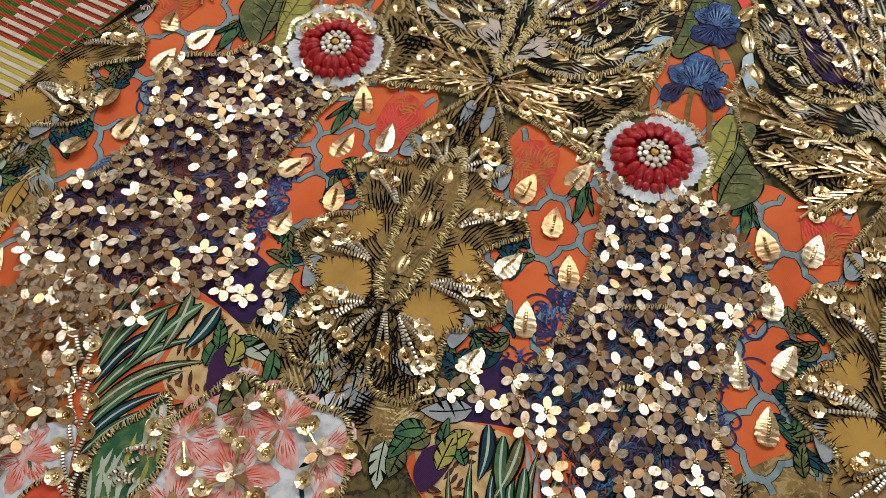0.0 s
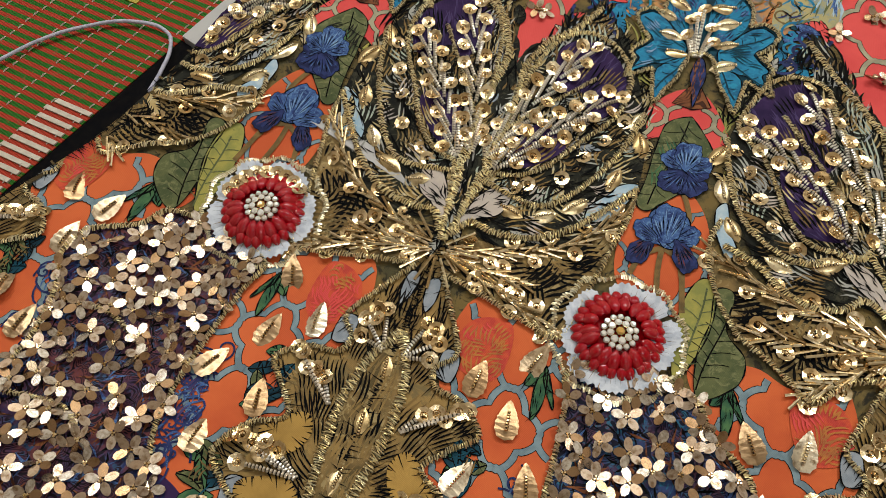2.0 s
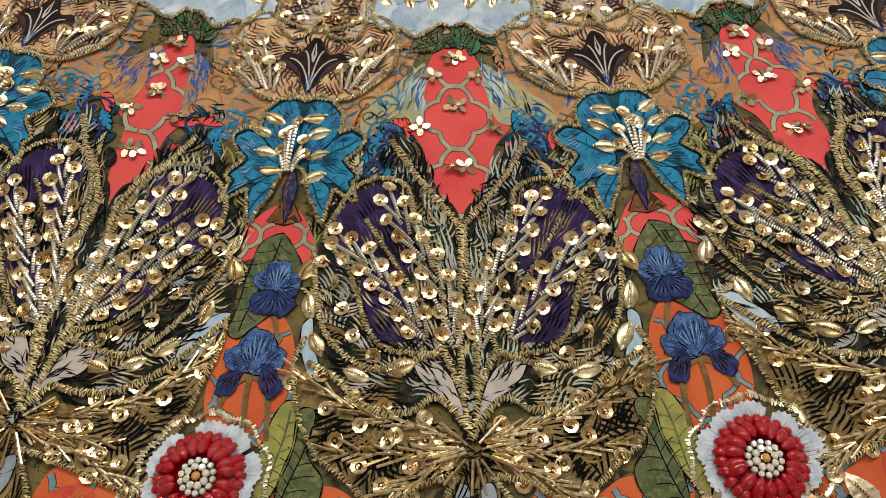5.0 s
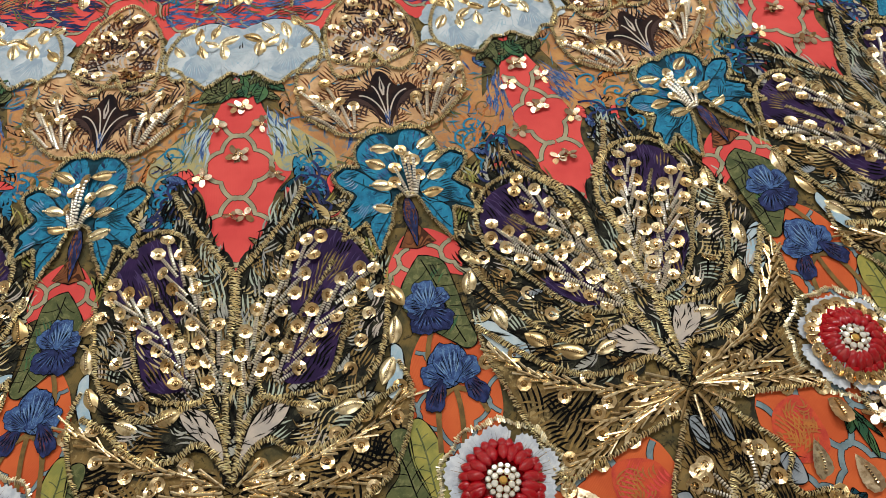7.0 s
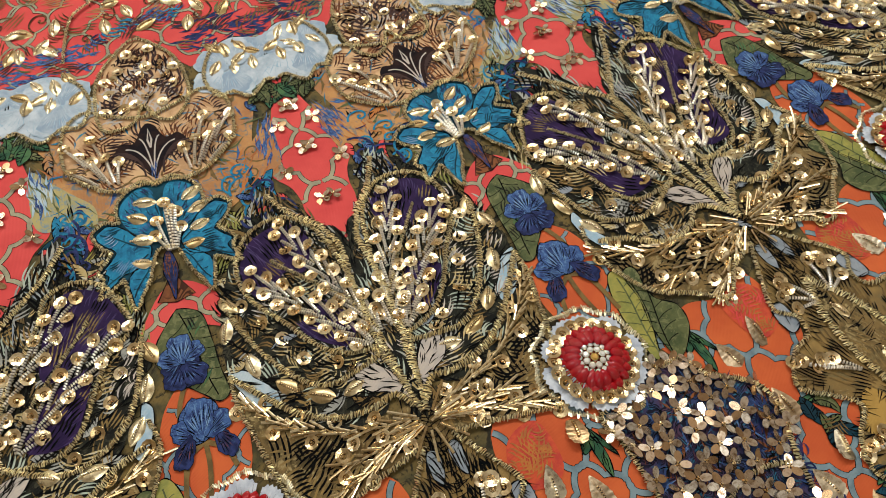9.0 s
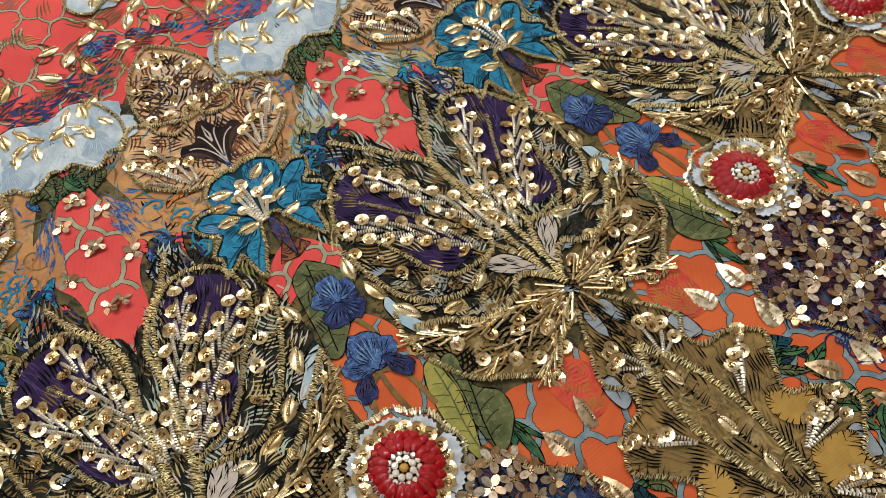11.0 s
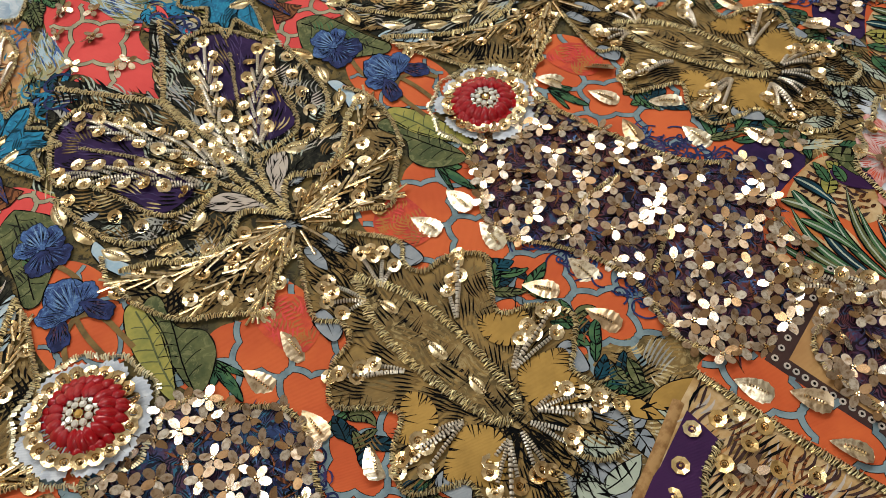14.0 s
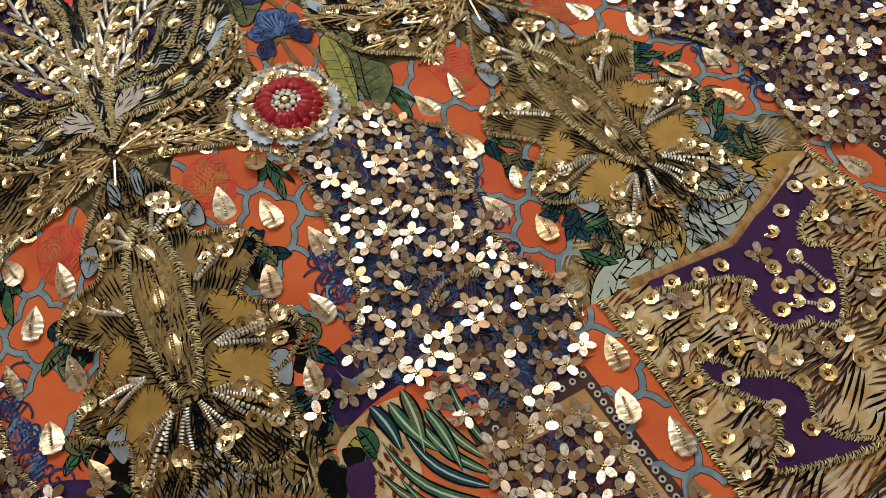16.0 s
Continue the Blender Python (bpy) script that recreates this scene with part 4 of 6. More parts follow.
    slab("housing", lx - sx / 2 - 0.02, lx + sx / 2 + 0.02, ly - sy / 2 - 0.02, ly + sy / 2 + 0.02, CEILING - HANG - 0.02, CEILING - HANG + 0.02, CEILPAINT, panel)
    slab("rod", lx - 0.006, lx + 0.006, ly - 0.006, ly + 0.006, CEILING - HANG + 0.02, CEILING, CEILPAINT, panel)

# ---- the skirt ----
skirt = tagged(new("embroidered_skirt"), "printed orange and coral skirt thick with gold sequins and beads", "skirt")
vs, fs = [], []
NT, NR = 150, 90
for i in range(NT + 1):
    for k in range(NR + 1):
        r = 0.36 + 0.86 * k / NR
        th = radians(cloth_edge(r) + (46.0 - cloth_edge(r)) * max(i - 1, 0) / (NT - 1))
        x, y = OX + r * math.sin(th), OY - r * math.cos(th)
        z = drape(x, y)
        if i == 0:
            z -= 0.009
        vs.append((x, y, z))
for i in range(NT):
    for k in range(NR):
        a = i * (NR + 1) + k
        fs.append((a, a + 1, a + NR + 2, a + NR + 1))
part("ground_cloth", mesh_of("ground_cloth", vs, fs, [CLOTH], smooth_faces=True), skirt, "satin printed in dark ochre engraving")


def mirrored(pts):
    return [(1 - s, r) for s, r in pts]


def tulip(j, wide):
    """Half of the engraved tulip motif beside one axis."""
    k = j * 2 + wide
    if wide:
        body = [(0, 772), (0.09, 758), (0.16, 751), (0.24, 746), (0.32, 752), (0.37, 770), (0.395, 785), (0.385, 808), (0.35, 822), (0.30, 841), (0.24, 858), (0.157, 859), (0.105, 851), (0.046, 853), (0, 864)]
        lobe = [(0.065, 828), (0.058, 802), (0.082, 789), (0.133, 767), (0.15, 754), (0.22, 748), (0.30, 752), (0.345, 763), (0.375, 777), (0.315, 788), (0.277, 802), (0.246, 817), (0.205, 827), (0.146, 830)]
        crown = [(0.165, 760), (0.22, 752), (0.29, 755), (0.335, 764), (0.36, 776), (0.305, 783), (0.23, 787), (0.185, 795), (0.14, 790)]
        low = [(0.116, 824), (0.139, 809), (0.2, 797), (0.265, 795), (0.245, 812), (0.209, 824)]
        loop = [(0.07, 830), (0.158, 835), (0.227, 836), (0.30, 829), (0.352, 818), (0.383, 801), (0.398, 783)]
        cup = [(0.010, 860), (0.048, 851), (0.085, 848), (0.12, 852.5), (0.153, 854), (0.208, 853), (0.262, 847), (0.31, 839), (0.38, 833)]
        stem = [(0.012, 848), (0.018, 830), (0.018, 815), (0.006, 790), (0.006, 774), (0.02, 770), (0.085, 756), (0.144, 743), (0.20, 728)]
        arm = [(0.062, 829), (0.022, 845), (0.003, 864)]
        split = [(0.095, 812), (0.176, 791), (0.264, 769)]
        blade = [(0, 806), (0.03, 772), (0.08, 748), (0.13, 735), (0.195, 722), (0.17, 745), (0.10, 764), (0.04, 800), (0.01, 822)]
        cream = [(0.013, 858), (0.028, 846), (0.06, 836), (0.115, 832), (0.128, 835), (0.10, 843), (0.047, 850)]
        pods = [(0.414, 791, 60), (0.394, 808, 110), (0.364, 825, 120), (0.259, 838, 165), (0.16, 836, 205)]
        stems = [([(0.03, 828), (0.058, 802), (0.141, 778), (0.22, 755)], 8), ([(0.099, 824), (0.165, 807), (0.263, 789), (0.36, 775)], 7)]
        base = (0.02, 850)
        rim = [(0.338, 798), (0.309, 810), (0.275, 822), (0.222, 831), (0.375, 788)]
    else:
        body = [(1, 772), (0.93, 756), (0.87, 744), (0.80, 741), (0.73, 744), (0.675, 755), (0.64, 768), (0.605, 785), (0.595, 808), (0.62, 824), (0.68, 838), (0.77, 851), (0.84, 857), (0.92, 857), (0.955, 851), (1, 866)]
        lobe = [(0.972, 827), (0.970, 808), (0.958, 783), (0.922, 758), (0.84, 745), (0.735, 748), (0.68, 762), (0.69, 780), (0.765, 799), (0.828, 816), (0.89, 825)]
        crown = [(0.90, 760), (0.84, 749), (0.74, 752), (0.69, 764), (0.705, 780), (0.76, 785), (0.80, 775), (0.86, 778)]
        low = [(0.80, 803), (0.83, 813), (0.90, 822), (0.93, 812), (0.88, 798)]
        loop = [(0.96, 832), (0.917, 834), (0.822, 835), (0.755, 826), (0.687, 808), (0.645, 792), (0.622, 777)]
        cup = [(0.985, 860), (0.955, 852), (0.90, 853), (0.815, 850), (0.735, 841), (0.675, 830), (0.60, 815)]
        stem = [(0.985, 850), (0.977, 833), (0.964, 823), (0.963, 795), (0.972, 773), (0.95, 762), (0.935, 756), (0.87, 744), (0.82, 729)]
        arm = [(0.955, 829), (0.975, 842), (0.996, 864)]
        split = [(0.958, 806), (0.877, 787), (0.775, 766)]
        blade = [(1, 800), (0.97, 770), (0.92, 750), (0.87, 736), (0.815, 722), (0.835, 742), (0.90, 760), (0.955, 785), (0.985, 815)]
        cream = [(0.985, 858), (0.975, 846), (0.945, 836), (0.905, 832), (0.885, 836), (0.90, 845), (0.945, 850)]
        pods = [(0.612, 793, 110), (0.66, 813, 70), (0.733, 829, 50), (0.80, 838, 25), (0.882, 841, -10), (0.633, 780, 60)]
        stems = [([(0.982, 822), (0.913, 787), (0.815, 750)], 8), ([(0.952, 826), (0.85, 800), (0.703, 770)], 8)]
        base = (0.98, 850)
        rim = [(0.668, 783), (0.709, 795), (0.748, 806), (0.785, 819), (0.86, 827), (0.887, 831)]
    motif = patch("tulip_motif", j, body, DARKLEAF, skirt, 6, "engraved dark tulip with aubergine lobes, sequins and coiled wire")
    patch("lobe_ground", j, lobe, DARKLEAF, motif, 8)
    patch("aubergine_crown", j, crown, PURPLE, motif, 12.2, "aubergine satin")
    patch("aubergine_foot", j, low, PURPLE, motif, 12.2, "aubergine satin")
    patch("leaf_blade", j, blade, DARKLEAF, motif, 9)
    patch("cream_petal", j, cream, CREAM, motif, 13, "cream petal with ink hatching", line=0.0006)
    engraving("engraved_leaf_print", j, body, 110, base, 0.011, 0.0009, [STRAW, ASH, STRAW, MUSTARD, CREAM, UMBER, SAGE], motif, 8.6, k, 38, 5, 0.9)
    foliage("small_leaf_print", j, body, 13, base, 0.014, 0.0042, [STRAW, ASH, GREY, UMBER], motif, 8.2, k + 10, 30, 7)
    strokes("ink_hatching", j, body, 260, base, 0.011, 0.0010, INKMAT, motif, 11.2, k + 20, 12)
    engraving("ochre_streak_print", j, lobe, 14, base, 0.012, 0.0008, [MUSTARD, UMBER, STRAW], motif, 11.4, k + 51, 10, 4, 0.3)
    strokes("ink_streak_print", j, lobe, 120, base, 0.011, 0.0012, INKMAT, motif, 12.0, k + 55, 9)
    strokes("violet_streak_print", j, crown, 60, base, 0.010, 0.0008, VIOLET, motif, 13.0, k + 50, 7)
    engraving("ink_streak_print", j, crown, 12, base, 0.012, 0.0008, [INKMAT, INKMAT, OCHRE], motif, 13.4, k + 57, 12, 4, 0.3)
    engraving("ochre_streak_print", j, low, 8, base, 0.010, 0.0009, [MUSTARD, INKMAT, STRAW], motif, 13.4, k + 58, 14, 4, 0.3)
    strokes("violet_streak_print", j, low, 26, base, 0.008, 0.0008, VIOLET, motif, 13.0, k + 52, 9)
    engraving("blade_leaf_print", j, blade, 20, 270, 0.012, 0.0010, [ASH, GREY, UMBER, SAGE], motif, 10.6, k + 90, 28, 6)
    strokes("petal_hatching", j, cream, 26, base, 0.007, 0.0007, INKMAT, motif, 14, k + 95)
    fringe = [(0.02, 768), (0.10, 735), (0.20, 722), (0.24, 742), (0.13, 762)]
    fringe = fringe if wide else mirrored(fringe)
    engraving("spiky_leaf_print", j, fringe, 14, 262 if wide else 278, 0.013, 0.0010, [ASH, SAGE, UMBER], motif, 11.6, k + 70, 24, 5)
    engraving("spiky_twig_print", j, fringe, 16, 262 if wide else 278, 0.015, 0.0012, [INKMAT], motif, 12.4, k + 72, 22, 3)
    trim(j, lobe, motif, True, k + 1, 0.0032)
    trim(j, loop, motif, False, k + 2, 0.0036)
    trim(j, cup, motif, False, k + 3, 0.0042)
    trim(j, stem, motif, False, k + 4, 0.0042)
    trim(j, arm, motif, False, k + 5, 0.0036)
    trim(j, split, motif, False, k + 6, 0.0026)
    for path, n in stems:
        spray(motif, j, path, n)
    for s, r in rim:
        sequin(motif, *at(j, s, r))
    for s, r, a in pods:
        pod(motif, j, s, r, a)


def burst(j, wide):
    """Half of the bugle bead burst below the tulip, on its ochre diamond."""
    if wide:
        ground = [(0, 860), (0.088, 857), (0.2, 856), (0.3, 850), (0.412, 833), (0.395, 850), (0.338, 868), (0.28, 876), (0.23, 885), (0.19, 889), (0.12, 881), (0.03, 877), (0, 874)]
        edge = [(0.392, 822), (0.412, 834), (0.39, 852), (0.338, 868), (0.28, 876), (0.23, 884), (0.185, 890), (0.12, 881), (0.04, 877)]
        runs = [([(0.02, 865), (0.15, 858), (0.27, 851), (0.40, 837)], 19), ([(0.02, 866), (0.13, 869), (0.30, 868)], 13), ([(0.03, 869), (0.12, 878), (0.205, 887)], 11)]
    else:
        ground = [(1, 860), (0.92, 858), (0.8, 853), (0.7, 846), (0.60, 824), (0.625, 842), (0.66, 868), (0.69, 884), (0.78, 884), (0.87, 880), (0.96, 876), (1, 874)]
        edge = [(0.60, 814), (0.603, 828), (0.628, 845), (0.66, 868), (0.69, 886), (0.78, 884), (0.87, 880), (0.96, 877)]
        runs = [([(0.985, 866), (0.88, 861), (0.78, 853), (0.69, 842), (0.615, 828)], 19), ([(0.985, 868), (0.88, 874), (0.79, 879), (0.70, 885)], 14), ([(0.99, 869), (0.9, 870), (0.8, 870)], 9)]
    motif = patch("bugle_burst", j, ground, OCHRE, skirt, 5, "ochre engraved ground covered by a burst of bronze bugle beads")
    engraving("engraved_leaf_print", j, ground, 46, 0 if wide else 180, 0.012, 0.0011, [INKMAT, INKMAT, MUSTARD, INKMAT, UMBER], motif, 6.4, 200 + j * 2 + wide, 45, 6)
    trim(j, edge, motif, False, 20 + wide, 0.0032)
    for path, n in runs:
        bugle_spray(motif, j, path, n)
    cx, cy = at(j, 0.0 if wide else 1.0, 868)
    for q in range(5):
        a = heading(j, 0.02 if wide else 0.98, 868, (-40 if wide else 220) + (1 if wide else -1) * 30 * q) + chance.gauss(0, 0.08)
        d = chance.uniform(0.0025, 0.005)
        x, y = cx + d * math.cos(a), cy + d * math.sin(a)
        if visible(x, y):
            place("bugle_bead", BUGLES[2], motif, x, y, 0.0024, a, 3)


def leaf_motif(j, wide):
    """Half of the mustard leaf below the burst."""
    f = (lambda p: p) if wide else (lambda p: [(1 - s * 0.96, r) for s, r in p])
    k = 300 + j * 2 + wide
    outline = f([(0, 873), (0.035, 877), (0.085, 891), (0.128, 905), (0.095, 913), (0.11, 920), (0.17, 922), (0.222, 931), (0.175, 940), (0.14, 949), (0.2, 957), (0.23, 970), (0.175, 979), (0.14, 984), (0.15, 1000), (0.115, 1014), (0.05, 1013), (0.02, 1003), (0, 1003)])
    motif = patch("mustard_leaf", j, outline, MUSTARD, skirt, 7, "mustard printed leaf edged in gold thread with beaded sprigs")
    for field in ([(0.164, 977), (0.141, 972), (0.083, 968), (0.046, 974), (0.042, 983), (0.102, 992), (0.135, 986)], [(0.175, 955), (0.11, 945), (0.08, 951), (0.10, 960), (0.145, 962)]):
        patch("plain_field", j, f(field), MUSTARD_PLAIN, motif, 12.0)
        fringed("ink_fringe", j, f(field), 0.0012, 0.0036, 0.0006, INKMAT, motif, 13.0, k + 40)
    patch("eye_ground", j, f([(0, 904), (0.04, 919), (0.052, 936), (0.045, 958), (0.028, 974), (0, 980)]), OCHRE, motif, 11.4)
    engraving("eye_hatching", j, f([(0, 904), (0.04, 919), (0.052, 936), (0.045, 958), (0.028, 974), (0, 980)]), 12, 90, 0.015, 0.0009, [MUSTARD, MUSTARD, INKMAT], motif, 12.4, k + 41, 12, 5, 0.3)
    patch("grey_drop", j, f([(0.012, 881), (0.036, 880), (0.042, 888), (0.03, 894), (0.014, 889)]), GREY, motif, 10.6, "pale grey drop", line=0.0006)
    patch("grey_drop", j, f([(0.10, 905), (0.135, 906), (0.135, 916), (0.10, 915)]), GREY, motif, 10.6, "pale grey drop", line=0.0006)
    patch("grey_drop", j, f([(0.15, 974), (0.185, 976), (0.165, 988), (0.135, 983)]), GREY, motif, 10.6, "pale grey drop", line=0.0006)
    patch("grey_tail", j, f([(0.005, 1003), (0.05, 992), (0.06, 1010), (0.04, 1025), (0.005, 1028)]), GREY, motif, 6, "pale grey tail with ink hatching", line=0.0006)
    engraving("umber_hatching", j, outline, 26, f([(0.0, 960)])[0], 0.015, 0.0009, [UMBER, UMBER, OCHRE], motif, 8.8, k, 16, 7, 0.3)
    engraving("ink_hatching", j, outline, 46, f([(0.0, 975)])[0], 0.011, 0.0007, [INKMAT], motif, 10, k + 3, 12, 6, 0.3)
    strokes("ink_hatching", j, f([(0.0, 965), (0.05, 965), (0.07, 990), (0, 1000)]), 40, f([(0.0, 983)])[0], 0.012, 0.0010, INKMAT, motif, 10.2, k + 6, 8)
    strokes("ink_hatching", j, f([(0, 873), (0.05, 885), (0.1, 905), (0.06, 915), (0, 905)]), 60, 90, 0.008, 0.0008, INKMAT, motif, 10, k + 7, 14)
    strokes("ink_hatching", j, f([(0, 985), (0.1, 985), (0.1, 1012), (0, 1025)]), 70, 90, 0.009, 0.0009, INKMAT, motif, 10, k + 8, 20)
    fringed("ink_fringe", j, outline, 0.0016, 0.006, 0.0006, INKMAT, motif, 13.2, k + 42)
    trim(j, outline[1:-1], motif, False, k + 1, 0.0031)
    trim(j, f([(0, 904), (0.042, 919), (0.055, 937), (0.045, 958), (0.03, 974), (0.01, 980)]), motif, False, k + 2, 0.0050, slant=80)
    for s, r, a in ((0.0, 920, 75), (0.0, 942, 80), (0.0, 962, 96)):
        if j % 2 == 0 or (wide and j == 5):
            pod(motif, j, 0.0 if wide else 1.0, r, a)
    groups = [((0.02, 914), [(0.084, 904), (0.049, 898), (0.078, 911)]), ((0.072, 940), [(0.1875, 924), (0.15, 930), (0.108, 931)]),
              ((0.065, 967), [(0.215, 963), (0.174, 962), (0.124, 961), (0.18, 970)]), ((0.035, 983), [(0.09, 984), (0.12, 992), (0.145, 1005), (0.085, 997)]), ((0.01, 984), [(0.03, 1002), (0.05, 999)])]
    for foot, tips in groups:
        fx, fy = at(j, *f([foot])[0])
        for (s0, r0), (s1, r1) in zip(f(tips), f(tips)[1:]):
            sequin(motif, *at(j, s0 * 0.55 + s1 * 0.45, r0 * 0.5 + r1 * 0.5 - 1.5), 0.0024)
        for t in f(tips):
            tx, ty = at(j, *t)
            sequin(motif, tx, ty, 0.0016)
            l = math.hypot(tx - fx, ty - fy)
            coil(motif, fx + (tx - fx) * 0.05, fy + (ty - fy) * 0.05, tx - (tx - fx) / l * 0.003, ty - (ty - fy) / l * 0.003)


def orange_band(j, wide):
    """The orange trellis beside the sequin column, with toothed metal leaves."""
    if wide:
        outline = [(0.12, 881), (0.22, 886), (0.30, 880), (0.42, 884), (0.39, 900), (0.30, 920), (0.29, 934), (0.34, 950), (0.37, 972), (0.37, 990), (0.30, 1004), (0.2, 1000), (0.14, 985), (0.2, 960), (0.14, 946), (0.2, 930), (0.1, 915)]
        leaves = [(0.2, 907, 75), (0.297, 908, 105), (0.272, 932 if j % 2 else 927, 90), (0.235, 954, 80), (0.322, 962, 100), (0.262, 980, 85)]
        flame = [(0.13, 890), (0.22, 888), (0.22, 905), (0.18, 912), (0.11, 906)]
        clumps = [(0.216, 944), (0.218, 974), (0.19, 998)]
        curls = [(0.33, 940), (0.34, 960), (0.36, 985)]
        leaflet = [(0.35, 884), (0.395, 886), (0.33, 905), (0.29, 903)]
    else:
        outline = [(0.70, 886), (0.645, 889), (0.642, 912), (0.645, 942), (0.66, 968), (0.70, 1000), (0.80, 1002), (0.86, 985), (0.82, 960), (0.87, 946), (0.81, 930), (0.9, 915), (0.88, 881)]
        leaves = [(0.722, 897, 70), (0.745, 922, 95), (0.682, 942, 105), (0.735, 967, 90), (0.80, 947, 75), (0.80, 988, 80), (0.825, 911, 85)]
        flame = [(0.87, 890), (0.79, 887), (0.78, 905), (0.82, 912), (0.89, 906)]
        clumps = [(0.80, 938), (0.79, 975), (0.83, 998)]
        curls = [(0.675, 950), (0.69, 965), (0.70, 985)]
        leaflet = [(0.66, 897), (0.70, 900), (0.735, 912), (0.70, 916), (0.665, 908)]
    k = 500 + j * 2 + wide
    band = patch("orange_band", j, outline, ORANGE, skirt, 3, "orange satin with a grey blue printed trellis")
    lattice(j, outline, LATTICE, band, 0.0265, 4, anchor=(0.25 if wide else 0.75, 925), width=0.0023)
    fs, fr = sum(p[0] for p in flame) / len(flame), sum(p[1] for p in flame) / len(flame)
    patch("flame_bloom", j, flame, FLAME, band, 5.6, "flame red printed bloom")
    engraving("flame_print", j, flame, 22, (fs, fr + 8), 0.007, 0.0008, [RUST, CORAL, RUST], band, 6.8, k + 30, 45, 5, 0.9)
    ls, lr = leaflet[0][0] * 0.5 + leaflet[2][0] * 0.5, leaflet[0][1] * 0.5 + leaflet[2][1] * 0.5
    for i, (ds, dr) in enumerate(((0.035, 3), (-0.03, 9), (0.006, 15))):
        tip, root = (ls + ds, lr + dr), (ls, lr - 6)
        ms, mr = (tip[0] + root[0]) / 2, (tip[1] + root[1]) / 2
        blade = [root, (ms + 0.012 - ds * 0.1, mr - 2), tip, (ms - 0.012 - ds * 0.1, mr + 2)]
        patch("printed_leaf", j, blade, LEAFGREEN, band, 5.6 + 0.3 * i, "printed green leaf", line=0.0006)
        strokes("vein_hatching", j, blade, 9, root, 0.006, 0.0005, INKMAT, band, 7.4, k + 5 + i, 25)
    for i, (s, r) in enumerate(clumps):
        field = [(s - 0.034, r), (s - 0.01, r - 10), (s + 0.026, r - 6), (s + 0.03, r + 6), (s - 0.004, r + 12)]
        foliage("teal_foliage", j, field, 8, 60, 0.013, 0.0052, [LEAFGREEN, TEAL_DARK, OLIVE], band, 5.2, k + i, 60, 4, 0.7, True)
        engraving("ink_hatching", j, field, 7, 60, 0.009, 0.0007, [INKMAT, UMBER, TEAL_DARK], band, 8.2, k + 15 + i, 60, 4, 1.0)
    rnd = random.Random(k)
    for i, (s, r) in enumerate(curls):
        scrolls("blue_curl_print", j, [(s + rnd.gauss(0, 0.018), r + rnd.gauss(0, 6)) for _ in range(9)], IRIS_DEEP, band, 6.2 + 0.2 * i, k + 20 + i, 0.0044, 0.0008)
        engraving("blue_leaf_print", j, [(s - 0.03, r - 9), (s + 0.03, r - 9), (s + 0.03, r + 9), (s - 0.03, r + 9)], 9, 60, 0.007, 0.0009, [IRIS_DEEP, VIOLET, IRIS], band, 6.6 + 0.2 * i, k + 60 + i, 70, 4, 1.2)
    for s, r, a in leaves:
        x, y = at(j, s, r)
        if visible(x, y):
            place("leaf_sequin", chance.choice(LEAVES), band, x, y, 0.0005, heading(j, s, r, 180 + a) + chance.gauss(0, 0.15), 8, "toothed pale gold metal leaf")


def scatter(parent, j, outline, gap, seed, meshes=None, limit=400):
    """Flower sequins sewn on at random, never closer than gap."""
    rnd, done = random.Random(seed), []
    poly = [at(j, s, r) for s, r in curve_through(outline, True, 4)]
    x0, x1 = min(p[0] for p in poly), max(p[0] for p in poly)
    y0, y1 = min(p[1] for p in poly), max(p[1] for p in poly)
    for _ in range(9000):
        x, y = rnd.uniform(x0, x1), rnd.uniform(y0, y1)
        if len(done) < limit and inside(poly, x, y) and visible(x, y) and all((x - a) ** 2 + (y - b) ** 2 > gap * gap for a, b in done):
            done.append((x, y))
            place("flower_sequin", rnd.choice(meshes or FLOWERS), parent, x, y, 0.0010 + rnd.random() * 0.0018, rnd.uniform(0, 6.28), 13)


def sequin_column(j):
    """The dark column that widens from the beaded flower to the hem."""
    outline = [(0.47, 892), (0.40, 897), (0.37, 908), (0.295, 921), (0.29, 934), (0.33, 946), (0.36, 966), (0.355, 985), (0.315, 1004), (0.34, 1030), (0.45, 1037), (0.56, 1036), (0.61, 1030), (0.64, 1016), (0.70, 1000), (0.70, 985), (0.66, 968), (0.645, 942), (0.645, 912), (0.655, 898), (0.56, 892)]
    col = patch("sequin_column", j, outline, NAVY if j % 2 else PLUM, skirt, 6, "navy and plum foliage print covered with flower sequins")
    strokes("ink_hatching", j, outline, 260, 90, 0.008, 0.001, INKMAT, col, 7, 700 + j, 50)
    strokes("blue_hatching", j, outline, 110, 60, 0.008, 0.0011, IRIS, col, 7.5, 720 + j, 60)
    strokes("plum_hatching", j, outline, 120, 120, 0.008, 0.0011, PLUM, col, 7.5, 740 + j, 60)
    trim(j, outline[-6:] + [(0.66, 893)], col, False, 60, 0.0034)
    trim(j, [(0.47, 893), (0.40, 897), (0.37, 908), (0.295, 921), (0.29, 934), (0.33, 946), (0.36, 966), (0.355, 985), (0.315, 1004), (0.33, 1020)], col, False, 61, 0.0034)
    trim(j, [(0.36, 948), (0.45, 944), (0.56, 950)], col, False, 62, 0.003)
    trim(j, [(0.40, 985), (0.50, 980), (0.56, 986)], col, False, 63, 0.003)
    strokes("rust_hatching", j, outline, 150, 100, 0.009, 0.0013, BROWN, col, 7.8, 760 + j, 50)
    scatter(col, j, outline, 0.0079, 800 + j)
